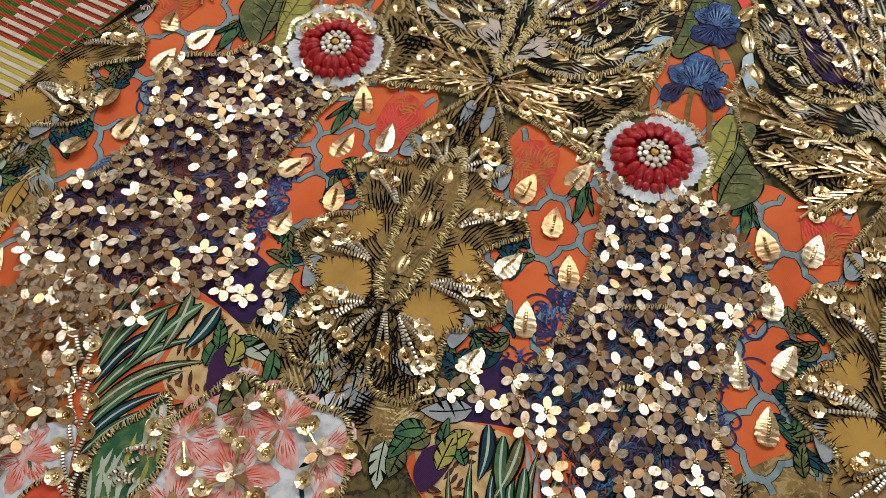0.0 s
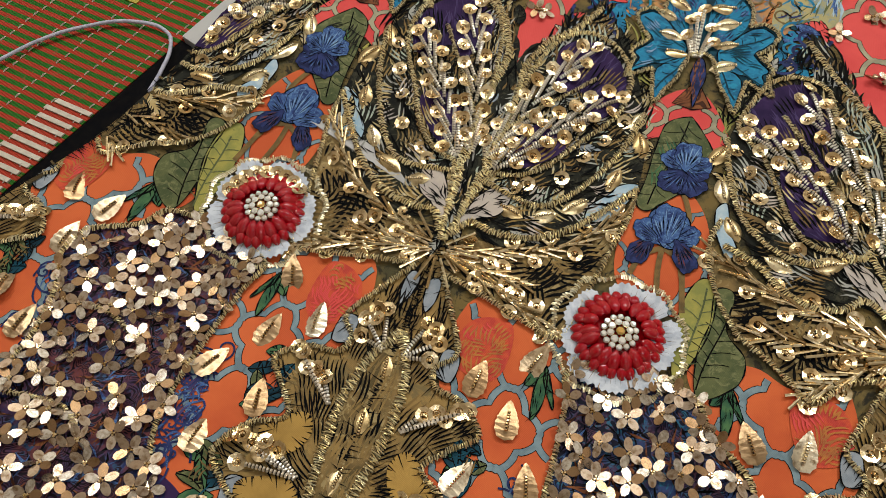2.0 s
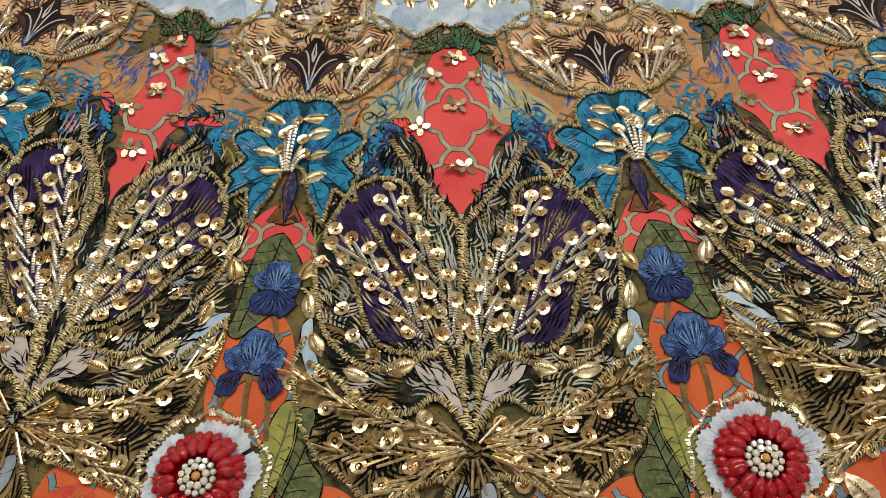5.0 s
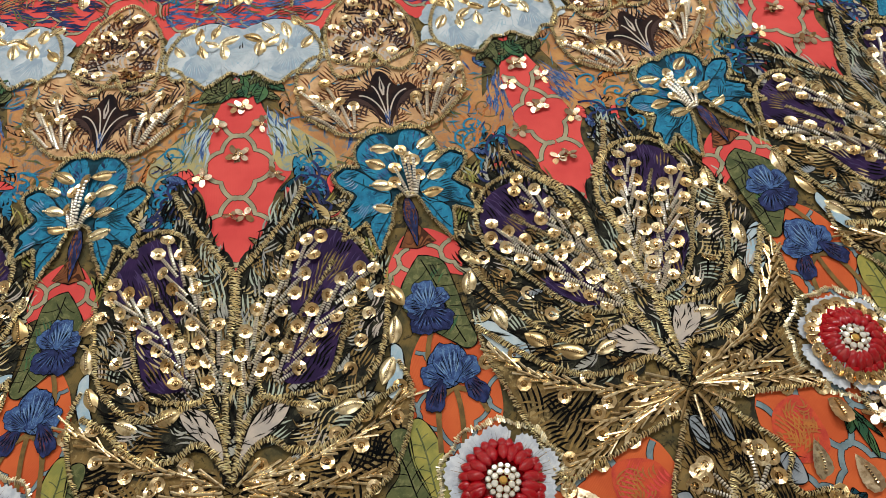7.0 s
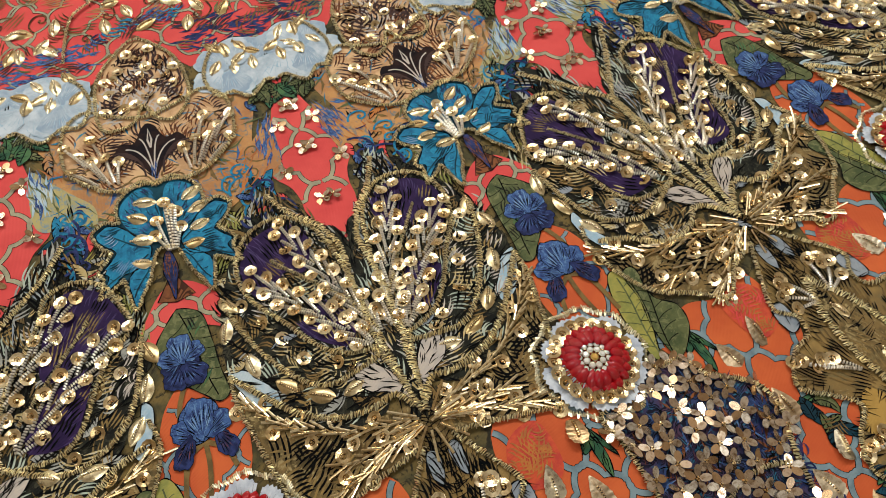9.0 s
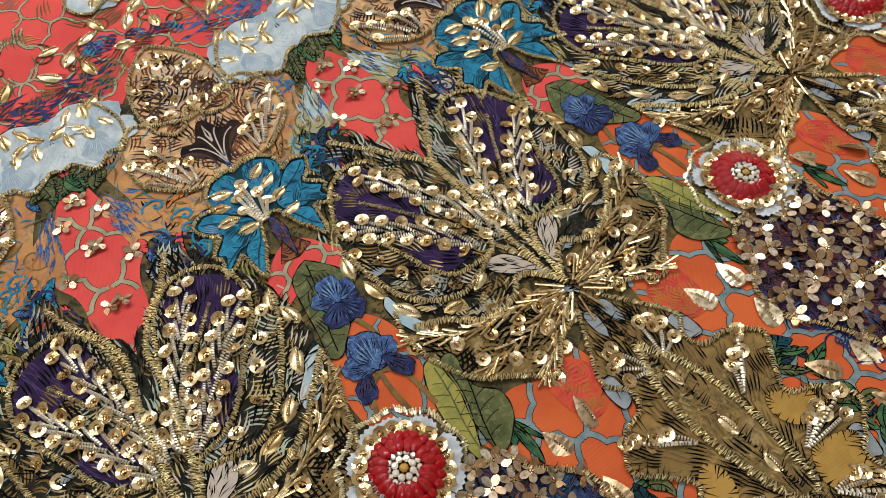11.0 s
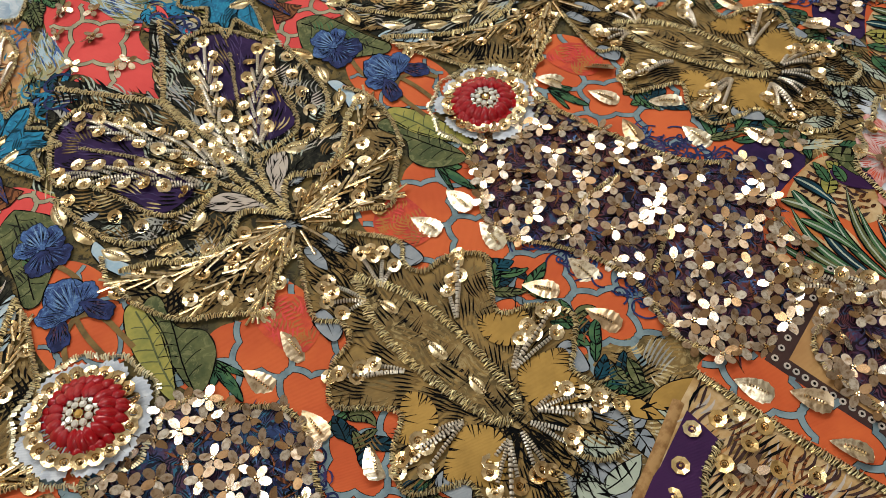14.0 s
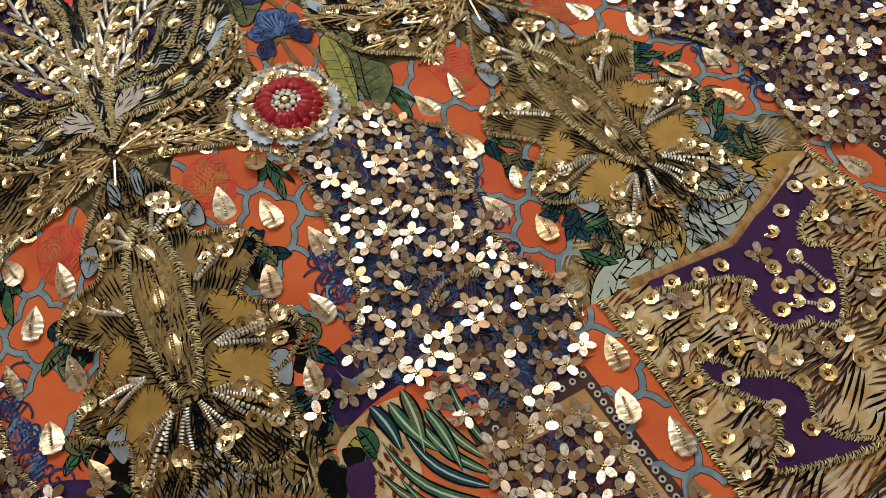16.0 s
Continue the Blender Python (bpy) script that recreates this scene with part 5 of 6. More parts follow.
    patch("violet_foot", j, [(0.70, 985), (0.80, 990), (0.84, 1004), (0.76, 1012), (0.68, 1008)], PURPLE, col, 5)
    for s, r in ((0.72, 990), (0.80, 994), (0.76, 1002), (0.82, 1003), (0.72, 1003)):
        x, y = at(j, s, r)
        if visible(x, y):
            place("flower_sequin", chance.choice(FLOWERS), col, x, y, 0.001, chance.uniform(0, 6), 6)


BEADED = [(0.0130, 0.2790), (0.1480, 0.2130), (0.3500, 0.1610), (0.5060, 0.1615), (0.7130, 0.1940), (0.8500, 0.2490)]


def beaded_flower(j):
    """White printed petals round a dome of red crystals and a rhinestone heart."""
    cx, cy = BEADED[j]
    sh, n = Shape(), 10
    prnd = random.Random(60 + j)
    for p in range(n):
        a = 2 * math.pi * p / n + prnd.gauss(0, 0.07)
        reach, spread = 0.0238 * prnd.uniform(0.9, 1.03), prnd.uniform(0.27, 0.35)
        for half in (-1, 1):
            m = 6
            inner, outer = [], []
            for k in range(m + 1):
                q = a + half * spread * k / m
                rim_r = reach * (1 - 0.10 * (k / m) ** 3) * (1 - (0.045 if k % 2 else 0.0))
                for rad, up, lst in ((0.010, 0.0004, inner), (rim_r, 0.0006 + 0.0010 * (1 - k / m), outer)):
                    x, y = cx + rad * math.cos(q), cy + rad * math.sin(q)
                    lst.append((x, y, drape(x, y) + LEVEL * 14 + up + 0.0002 * (p % 2)))
            mids = [tuple((u + 1.3 * v) / 2.3 for u, v in zip(g, w)) for g, w in zip(inner, outer)]
            faces = [(k, k + 1, m + 2 + k, m + 1 + k) for k in range(m)]
            sh.add(inner + mids, faces if half > 0 else [f[::-1] for f in faces], 1 if p % 3 == j % 3 else 0)
            sh.add(mids + outer, faces if half > 0 else [f[::-1] for f in faces], 0)
        for k in range(7):
            q = a + spread * (k - 3) / 3.6
            r1 = reach * prnd.uniform(0.78, 0.94)
            tri = []
            for rad, off in ((0.0115, -0.00035), (0.0115, 0.00035), (r1, 0.0)):
                x, y = cx + rad * math.cos(q) - off * math.sin(q), cy + rad * math.sin(q) + off * math.cos(q)
                tri.append((x, y, drape(x, y) + LEVEL * 14 + 0.0021))
            sh.add(tri, [(0, 2, 1)], 2 + (k % 2))
    flower = part("beaded_flower", sh.mesh("beaded_flower", [WHITE, PINKFLOWER, GREY, UMBER]), skirt, "white petalled flower with a dome of red crystals and rhinestones")
    ring = Shape()
    rnd = random.Random(j)
    for k in range(190):
        a = 2 * math.pi * k / 190
        r0 = 0.0250 + 0.0009 * math.cos(10 * a)
        d = Vector((math.cos(a + rnd.gauss(0.25, 0.2)), math.sin(a + rnd.gauss(0.25, 0.2)), 0)).normalized()
        t = Vector((-d.y, d.x, 0)) * 0.00033
        c = Vector((cx + r0 * math.cos(a), cy + r0 * math.sin(a), 0))
        c.z = drape(c.x, c.y) + 0.0012
        l = 0.0012 * rnd.uniform(0.5, 1.5)
        up = Vector((0, 0, 0.0007))
        ring.add([tuple(c - d * l - t), tuple(c - d * l + t), tuple(c + up + t), tuple(c + up - t), tuple(c + d * l + t), tuple(c + d * l - t)], [(0, 3, 2, 1), (3, 5, 4, 2)])
    part("gold_thread_trim", ring.mesh("gold_thread_trim", [TRIM]), flower, kind="stuff")
    pad, pf = lathe([(0.0140, 0.0), (0.0130, 0.0014), (0.009, 0.0032), (0.005, 0.0040)], 16)
    part("pad", mesh_of("pad", [(x + cx, y + cy, z + drape(cx, cy) + 0.001) for x, y, z in pad], pf, [RED]), flower, "red padded base")
    ringed = j >= 3
    out = 0.0128 if ringed else 0.0146
    for k in range(26):
        a = 2 * math.pi * k / 26 + chance.gauss(0, 0.05 if ringed else 0.03)
        m = Matrix.Translation((cx + out * math.cos(a), cy + out * math.sin(a), drape(cx, cy) + 0.0022)) @ Matrix.Rotation(a, 4, "Z") @ Matrix.Rotation(radians(26 + chance.gauss(0, 4)), 4, "Y")
        part("red_crystal", BEAD_SMALL, flower, "", m)
    for k in range(18):
        a = 2 * math.pi * (k + 0.5) / 18 + chance.gauss(0, 0.035)
        m = Matrix.Translation((cx + (out - 0.0038) * math.cos(a), cy + (out - 0.0038) * math.sin(a), drape(cx, cy) + 0.0032)) @ Matrix.Rotation(a, 4, "Z") @ Matrix.Rotation(radians(34 + chance.gauss(0, 5)), 4, "Y")
        part("red_crystal", BEAD, flower, "", m)
    zt = drape(cx, cy) + 0.0062
    part("rhinestone", STONES[1], flower, "amber rhinestone", Matrix.Translation((cx, cy, zt + 0.0004)))
    for n_ring, rad, st in ((8, 0.0034, STONES[0]), (14, 0.0058, STONES[2])):
        for k in range(n_ring):
            a = 2 * math.pi * k / n_ring
            part("rhinestone", st, flower, "clear rhinestone", Matrix.Translation((cx + rad * math.cos(a), cy + rad * math.sin(a), zt - (0.0008 if rad > 0.004 else 0))) @ Matrix.Rotation(a, 4, "Z") @ Matrix.Rotation(radians(14), 4, "Y"))
    if ringed or j == 0:
        for k in range(21 if ringed else 9):
            a = radians(25 + (17 if ringed else 15) * k)
            place("sequin", chance.choice(SEQUINS), flower, cx + 0.0168 * math.cos(a), cy + 0.0168 * math.sin(a), 0.0040, chance.uniform(0, 6), 10)


def blue_flower(j):
    """Two lobed teal leaves and two pointed ones below a scalloped crest, round coils and metal pods."""
    half = [(0.545, 700), (0.592, 704), (0.627, 710), (0.634, 718), (0.628, 722), (0.672, 720), (0.708, 724), (0.712, 727), (0.69, 733), (0.66, 737), (0.664, 739), (0.702, 746), (0.688, 750), (0.698, 757), (0.702, 760), (0.66, 756), (0.632, 753), (0.627, 756), (0.618, 764), (0.606, 770), (0.582, 762), (0.56, 756), (0.532, 743)]
    ground = [(0.5, 704)] + half + [(0.5, 741)] + mirrored(half)[::-1]
    broad = [(0.545, 738), (0.59, 730), (0.628, 724), (0.668, 722), (0.702, 726), (0.688, 731), (0.652, 736), (0.652, 739), (0.69, 746), (0.674, 749), (0.69, 757), (0.655, 753), (0.632, 750), (0.60, 749), (0.56, 746)]
    pointed = [(0.536, 744), (0.575, 746), (0.612, 751), (0.62, 756), (0.605, 768), (0.588, 762), (0.562, 755)]
    crest = [(0.505, 726), (0.515, 709), (0.545, 703), (0.588, 706), (0.622, 712), (0.624, 719), (0.60, 727), (0.54, 734)]
    motif = patch("blue_flower", j, ground, TEAL_DARK, skirt, 8, "bright teal leafed flower with gold metal pods")
    for side, f in enumerate((lambda p: p, mirrored)):
        patch("crest", j, f(crest), TEAL, motif, 9)
        strokes("teal_streak_print", j, f(crest), 42, (0.5, 738), 0.006, 0.0009, TEAL_DARK, motif, 9.6, 900 + 2 * j + side, 14)
        engraving("blue_streak_print", j, f(crest), 8, (0.5, 738), 0.006, 0.0008, [IRIS, IRIS_DEEP], motif, 10, 920 + 2 * j + side, 20, 4)
        patch("teal_leaf", j, f(broad), TEAL, motif, 10.2, "teal satin leaf", line=0.0006)
        patch("teal_leaf", j, f(pointed), TEAL, motif, 10.6, "teal satin leaf", line=0.0006)
        for i, (root, tip) in enumerate((((0.55, 739), (0.69, 726)), ((0.555, 742), (0.69, 755)), ((0.545, 745), (0.608, 763)))):
            root, tip = f([root, tip])
            veins("leaf_vein_print", j, root, tip, 0.0034, 3, TEAL_DARK, motif, 11.6 + 0.1 * i, 0.0005)
        engraving("leaf_shade_print", j, f(broad), 9, (0.5, 738), 0.008, 0.0006, [TEAL_DARK, TEAL_DARK, SKYBLUE], motif, 11.9, 940 + 2 * j + side, 22, 4)
    patch("plum_heart", j, [(0.49, 744), (0.51, 744), (0.522, 753), (0.512, 760), (0.50, 769), (0.488, 760), (0.478, 753)], IRIS_DEEP, motif, 11, line=0.0005)
    strokes("plum_streak_print", j, [(0.49, 745), (0.51, 745), (0.518, 754), (0.50, 766), (0.482, 754)], 22, (0.5, 775), 0.007, 0.0006, BROWN, motif, 11.6, 930 + j, 8)
    trim(j, ground, motif, True, 71, 0.0026, steps=6)
    for s, r, a in ((0.591, 714, 150), (0.617, 722, 158), (0.603, 733, 168), (0.574, 742, 184), (0.452, 713, 24), (0.433, 722, 20), (0.428, 734, 14), (0.43, 746, 14)):
        pod(motif, j, s, r, a)
    for s, r in ((0.513, 716), (0.548, 723), (0.53, 721), (0.553, 732), (0.484, 726), (0.474, 734)):
        x, y = at(j, s, r)
        sequin(motif, x, y, 0.002)
        coil(motif, *at(j, 0.52 + (s - 0.52) * 0.3, 743), x, y)


def between(j):
    """What is printed between the tulips: irises, leaves and trellises."""
    pink = [(0.455, 764), (0.389, 784), (0.40, 792), (0.444, 790), (0.496, 784), (0.571, 786), (0.618, 789), (0.642, 783), (0.60, 769), (0.527, 760)]
    p = patch("coral_gusset", j, pink, CORAL, skirt, 5, "coral satin gusset with a printed trellis")
    lattice(j, pink, LATTICE_WARM, p, 0.020, 6, anchor=(0.5, 775), width=0.0019)
    patch("russet_cone", j, [(0.5, 754), (0.45, 768), (0.50, 770), (0.555, 768)], BROWN, skirt, 7, rounded=False, line=0.0006)
    engraving("twig_print", j, [(0.36, 770), (0.42, 765), (0.40, 790), (0.35, 792)], 13, 60, 0.014, 0.0011, [INKMAT], p, 7, 950 + j, 30, 3)
    engraving("twig_print", j, [(0.59, 766), (0.65, 772), (0.65, 792), (0.60, 786)], 13, 120, 0.014, 0.0011, [INKMAT], p, 7, 960 + j, 30, 3)
    orange = [(0.50, 808), (0.435, 818), (0.405, 835), (0.395, 856), (0.41, 866), (0.53, 864), (0.60, 856), (0.615, 836), (0.585, 815)]
    o = patch("orange_gusset", j, orange, ORANGE, skirt, 4, "orange satin gusset with a printed trellis")
    lattice(j, orange, LATTICE, o, 0.030, 5, anchor=(0.5, 846), width=0.0016)
    g = patch("green_leaf", j, [(0.506, 774), (0.558, 779), (0.574, 793), (0.582, 808), (0.593, 820), (0.565, 823), (0.531, 818), (0.47, 808), (0.425, 798), (0.433, 788), (0.483, 776)], OLIVE, skirt, 8, "printed olive green leaf", line=0.0006)
    veins("leaf_vein_print", j, (0.50, 776), (0.565, 820), 0.011, 7, INKMAT, g, 8.7, 0.00042)
    engraving("leaf_shade_print", j, [(0.506, 778), (0.555, 783), (0.575, 808), (0.53, 815), (0.44, 795)], 12, 100, 0.010, 0.0008, [DARKLEAF, LEAFGREEN], g, 8.9, 970 + j, 25, 4)
    up = patch("iris_bloom", j, [(0.487, 788), (0.455, 793), (0.45, 806), (0.475, 812), (0.515, 811), (0.535, 801), (0.52, 792)], IRIS_DEEP, skirt, 9, "deep blue printed iris with ruffled petals", line=0.0006)
    low = patch("iris_bloom", j, [(0.50, 819), (0.46, 825), (0.465, 836), (0.51, 838), (0.555, 832), (0.55, 822)], IRIS, skirt, 9, "blue printed iris with dark falls on a brown stem", line=0.0006)
    stalk = Shape()
    for run in ([(0.495, 808), (0.465, 822), (0.465, 840), (0.45, 864)], [(0.51, 832), (0.515, 848), (0.50, 868)], [(0.512, 838), (0.475, 842), (0.46, 850)], [(0.512, 838), (0.555, 843), (0.575, 852)]):
        ribbon(stalk, [at(j, *p) for p in curve_through(run, False, 5)], 0.0022, 8.8)
    part("iris_stem", stalk.mesh("iris_stem", [UMBER]), low, "brown stem")
    for i, (who, s, r, a, l, w, m, st) in enumerate((
            (up, 0.49, 801, 120, 0.0125, 0.0105, IRIS_DEEP, IRIS), (up, 0.49, 801, 50, 0.0130, 0.0105, IRIS_DEEP, IRIS), (up, 0.487, 800, 165, 0.0090, 0.0070, IRIS_DEEP, IRIS),
            (up, 0.49, 800, 205, 0.0110, 0.0080, IRIS, IRIS_DEEP), (up, 0.493, 800, 325, 0.0110, 0.0080, IRIS, IRIS_DEEP), (up, 0.491, 801, 268, 0.0140, 0.0105, IRIS, SKYBLUE),
            (low, 0.485, 834, 118, 0.0145, 0.0080, IRIS_DEEP, PLUM), (low, 0.54, 834, 62, 0.0145, 0.0080, IRIS_DEEP, PLUM),
            (low, 0.505, 836, 215, 0.0135, 0.0095, IRIS, IRIS_DEEP), (low, 0.515, 836, 325, 0.0135, 0.0095, IRIS, IRIS_DEEP), (low, 0.51, 837, 270, 0.0185, 0.0120, IRIS, SKYBLUE))):
        ruffled("iris_petal", j, s, r, a, l, w, m, who, 9.6 + 0.6 * (i % 7), i + 3, st)
    y1 = patch("yellow_leaf", j, [(0.445, 856), (0.415, 848), (0.385, 852), (0.385, 866), (0.41, 880), (0.45, 892), (0.46, 872)], LEAFYELLOW, skirt, 8, "yellow green printed leaf", line=0.0006)
    patch("leaf_shade", j, [(0.385, 852), (0.345, 853), (0.355, 868), (0.315, 878), (0.33, 889), (0.40, 896), (0.41, 880), (0.39, 866)], OLIVE, y1, 8, line=0.0006)
    veins("leaf_vein_print", j, (0.435, 890), (0.405, 852), 0.008, 6, OLIVE, y1, 9, 0.0005)
    veins("leaf_vein_print", j, (0.405, 893), (0.35, 858), 0.008, 6, INKMAT, y1, 9, 0.0004)
    patch("powder_blue_print", j, [(0.595, 812), (0.641, 814), (0.66, 819), (0.70, 827), (0.70, 834), (0.65, 831), (0.615, 822)], LIGHTBLUE, skirt, 9, "powder blue printed ribbon", line=0.0006)
    patch("powder_blue_print", j, [(0.35, 834), (0.37, 826), (0.38, 814), (0.405, 817), (0.40, 828), (0.37, 838)], LIGHTBLUE, skirt, 9, "powder blue printed ribbon", line=0.0006)


def upper(j):
    """Above the tulips: coral columns, pale blossoms and the damask fans."""
    for wide in (1, 0):
        f = (lambda p: p) if wide else (lambda p: [(1 - s * 0.85, r) for s, r in p]) if j else (lambda p: [(1 - s * (0.4 + 0.45 * smooth(0.10, 0.2, s)), r) for s, r in p])
        k = 1100 + 2 * j + wide
        edge = f([(0, 662), (0.045, 666), (0.082, 680), (0.112, 691), (0.112, 702), (0.155, 714), (0.16, 720), (0.115, 729), (0.097, 738), (0.095, 747), (0.072, 759), (0.015, 769), (0, 769)])
        c = patch("coral_column", j, edge, CORAL, skirt, 4, "coral satin column with a printed trellis and small flower sequins")
        lattice(j, edge, LATTICE_WARM, c, 0.032, 5, anchor=(0.0 if wide else 1.0, 714), width=0.0021)
        for s, r in f([(0.012, 678), (0.075, 690), (0.01, 708), (0.115, 720), (0.02, 742)]):
            x, y = at(j, s, r)
            if visible(x, y):
                place("flower_sequin", chance.choice(SMALL_FLOWERS), c, x, y, 0.001, chance.uniform(0, 6), 10)
        plume = f([(0.096, 682), (0.16, 689), (0.234, 699), (0.30, 709), (0.30, 722), (0.23, 717), (0.142, 718), (0.108, 708)])
        tail = patch("printed_plume", j, plume, PLUME if wide else TAN, skirt, 6, "pale olive and blue printed plumes" if wide else "tan and blue printed plumes")
        upper_end = f([(0.096, 682), (0.16, 689), (0.20, 696), (0.16, 706), (0.108, 706)])
        strokes("plume_print", j, upper_end, 26, 75 if wide else 105, 0.013, 0.0013, LIGHTBLUE if wide else IRIS, tail, 7.0, k, 10)
        strokes("plume_print", j, upper_end, 12, 75 if wide else 105, 0.011, 0.0012, IRIS, tail, 7.2, k + 1, 10)
        strokes("plume_print", j, plume, 20, 60 if wide else 120, 0.010, 0.0011, OLIVE if wide else RUST, tail, 7.4, k + 2, 14)
        engraving("ink_leaf_print", j, f([(0.22, 704), (0.29, 710), (0.29, 720), (0.22, 714)]), 5, 40, 0.008, 0.0009, [INKMAT, IRIS_DEEP], tail, 7.8, k + 3, 40, 4)
        scrolls("blue_curl_print", j, f([(0.20, 724), (0.23, 733), (0.18, 738), (0.26, 741)]), IRIS_DEEP, tail, 8.2, k + 41, 0.0068, 0.0014)
        foliage("plume_print", j, f([(0.15, 718), (0.28, 718), (0.28, 745), (0.16, 745)]), 14, 60 if wide else 120, 0.013, 0.0045, [TEAL, IRIS, TEAL_DARK, CORAL], tail, 5.4, k + 40, 60, 4)
        foliage("leaf_print", j, f([(0.12, 740), (0.30, 738), (0.36, 758), (0.14, 758)]), 18, 262 if wide else 278, 0.014, 0.0042, [DARKLEAF, STRAW, ASH, DARKLEAF], tail, 6.4, k + 60, 30, 6)
        blossom = patch("pale_blossom", j, f([(0.0, 628), (0.05, 622), (0.115, 618), (0.2, 620), (0.27, 630), (0.305, 643), (0.27, 656), (0.2, 656), (0.13, 663), (0.05, 655), (0.0, 656)]), WHITE_BLUE, skirt, 8, "bluish white blossom with gold metal pods", line=0.0006)
        strokes("petal_hatching", j, f([(0.0, 628), (0.115, 619), (0.27, 632), (0.27, 655), (0.13, 661), (0, 655)]), 30, f([(0.15, 635)])[0], 0.008, 0.0006, GREY, blossom, 9, k + 80)
        for i, (s, r, a) in enumerate(((0.06, 640, 140), (0.08, 640, 250), (0.10, 642, 60), (0.20, 640, 310), (0.21, 640, 30), (0.19, 641, 100), (0.17, 638, 230))):
            ruffled("blossom_petal", j, *f([(s, r)])[0], a if wide else 180 - a, 0.0185, 0.0150, BLUE_SHADE if i % 2 else WHITE_BLUE, blossom, 9.0 + 0.55 * i, i + wide, WHITE_BLUE, ink=LIGHTBLUE)
        trim(j, f([(0.01, 657), (0.05, 656), (0.13, 664), (0.2, 657), (0.27, 657), (0.306, 643), (0.27, 629), (0.2, 619)]), blossom, False, k, 0.003)
        for s, r, a in ((0.105, 625, 60), (0.07, 640, 95), (0.16, 639, 100), (0.25, 638, 130), (0.225, 622, 40), (0.05, 632, 20), (0.12, 634, 150), (0.175, 627, 80)):
            pod(blossom, j, *f([(s, r)])[0], a)
        foliage("blossom_leaf_print", j, f([(0.01, 657), (0.1, 662), (0.14, 667), (0.1, 672), (0.04, 668), (0.01, 672)]), 9, 80, 0.012, 0.0060, [OLIVE, LEAFGREEN, OLIVE], blossom, 6.6, k + 88, 45, 6, 0.4, True)
    ground = [(0.12, 664), (0.25, 655), (0.5, 655), (0.75, 655), (0.88, 664), (0.84, 690), (0.80, 716), (0.69, 730), (0.5, 735), (0.31, 730), (0.2, 716), (0.16, 690)]
    t = patch("tan_print", j, ground, TAN, skirt, 3, "tan print with blue scrolls")
    for i, field in enumerate(([(0.14, 745), (0.30, 728), (0.42, 760), (0.40, 800), (0.33, 800), (0.30, 770), (0.18, 762)], mirrored([(0.14, 745), (0.30, 728), (0.42, 760), (0.40, 800), (0.33, 800), (0.30, 770), (0.18, 762)]))):
        foliage("leaf_print", j, field, 16, 270, 0.013, 0.0044, [LEAFYELLOW, STRAW, DARKLEAF], t, 2.2, 1280 + 2 * j + i, 45, 5, 0.5, True)
        engraving("leaf_print", j, field, 46, 265 + 20 * i, 0.012, 0.0009, [STRAW, LEAFYELLOW, INKMAT, SAGE, INKMAT], t, 4.2, 1290 + 2 * j + i, 35, 5, 0.7)
    rnd = random.Random(1190 + j)
    foliage("plume_print", j, ground, 14, 75, 0.015, 0.0046, [TAN, RUST, IRIS, TAN], t, 3.6, 1200 + j, 55, 6)
    for i, m in enumerate((RUST, IRIS, UMBER, OLIVE)):
        strokes("brushed_print", j, ground, 30, 70 - 12 * i, 0.012, 0.0022, m, t, 3.5 + 0.4 * i, 1210 + 7 * i + j, 35)
    strokes("scroll_print", j, ground, 90, 20, 0.010, 0.0010, TEAL, t, 6.4, 1230 + j, 50)
    scrolls("blue_curl_print", j, [(c + rnd.gauss(0, 0.03), 722 + rnd.gauss(0, 9)) for c in (0.25, 0.75) for _ in range(7)], TEAL, t, 7.2, 1240 + j, 0.005, 0.0012)
    scrolls("curl_print", j, [(rnd.uniform(0.15, 0.85), rnd.uniform(664, 728)) for _ in range(22)], UMBER, t, 6.6, 1245 + j, 0.005, 0.0009)
    fan = [(0.205, 660), (0.28, 649), (0.38, 655), (0.5, 660), (0.62, 655), (0.72, 649), (0.795, 660), (0.79, 683), (0.715, 696), (0.63, 703), (0.5, 702), (0.37, 703), (0.285, 696), (0.21, 683)]
    d = patch("damask_fan", j, fan, DAMASK, skirt, 6, "tan and black damask fan edged in gold thread")
    spade = [(0.53, 692), (0.56, 687), (0.62, 680), (0.60, 674), (0.555, 675), (0.525, 667)]
    patch("dark_heart", j, [(0.5, 699)] + spade + [(0.5, 664)] + mirrored(spade)[::-1], DAMASK_DARK, d, 8.2)
    fountain, combed = Shape(), Shape()
    for side in (-1, 1):
        for bow, top, run_out in ((0.012, 673, 0.035), (0.024, 678, 0.085)):
            run = [(0.5 + side * (bow * math.sin(q / 9 * 1.6) + (run_out - bow) * (q / 9) ** 2.2), 697 - (697 - top) * math.sin(q / 9 * 1.5)) for q in range(10)]
            ribbon(fountain, [at(j, *p) for p in run], 0.0008, 9.4)
        for i in range(7):
            reach, high = 0.075 + 0.018 * i, 11 + 1.1 * i
            run = [(0.5 + side * (0.03 + (reach - 0.03) * (1 - math.cos(q / 15 * 2.6)) / 1.86), 697 - high * math.sin(q / 15 * 2.6)) for q in range(16)]
            ribbon(combed, [at(j, *p) for p in run], 0.0009, 9.0)
    bud = [(0.5, 680), (0.507, 675), (0.5, 668), (0.493, 675), (0.5, 680)]
    ribbon(fountain, [at(j, *p) for p in bud], 0.0010, 9.6)
    part("fountain_print", fountain.mesh("fountain_print", [CREAM]), d, kind="stuff")
    part("arched_line_print", combed.mesh("arched_line_print", [BORDER_DARK]), d, kind="stuff")
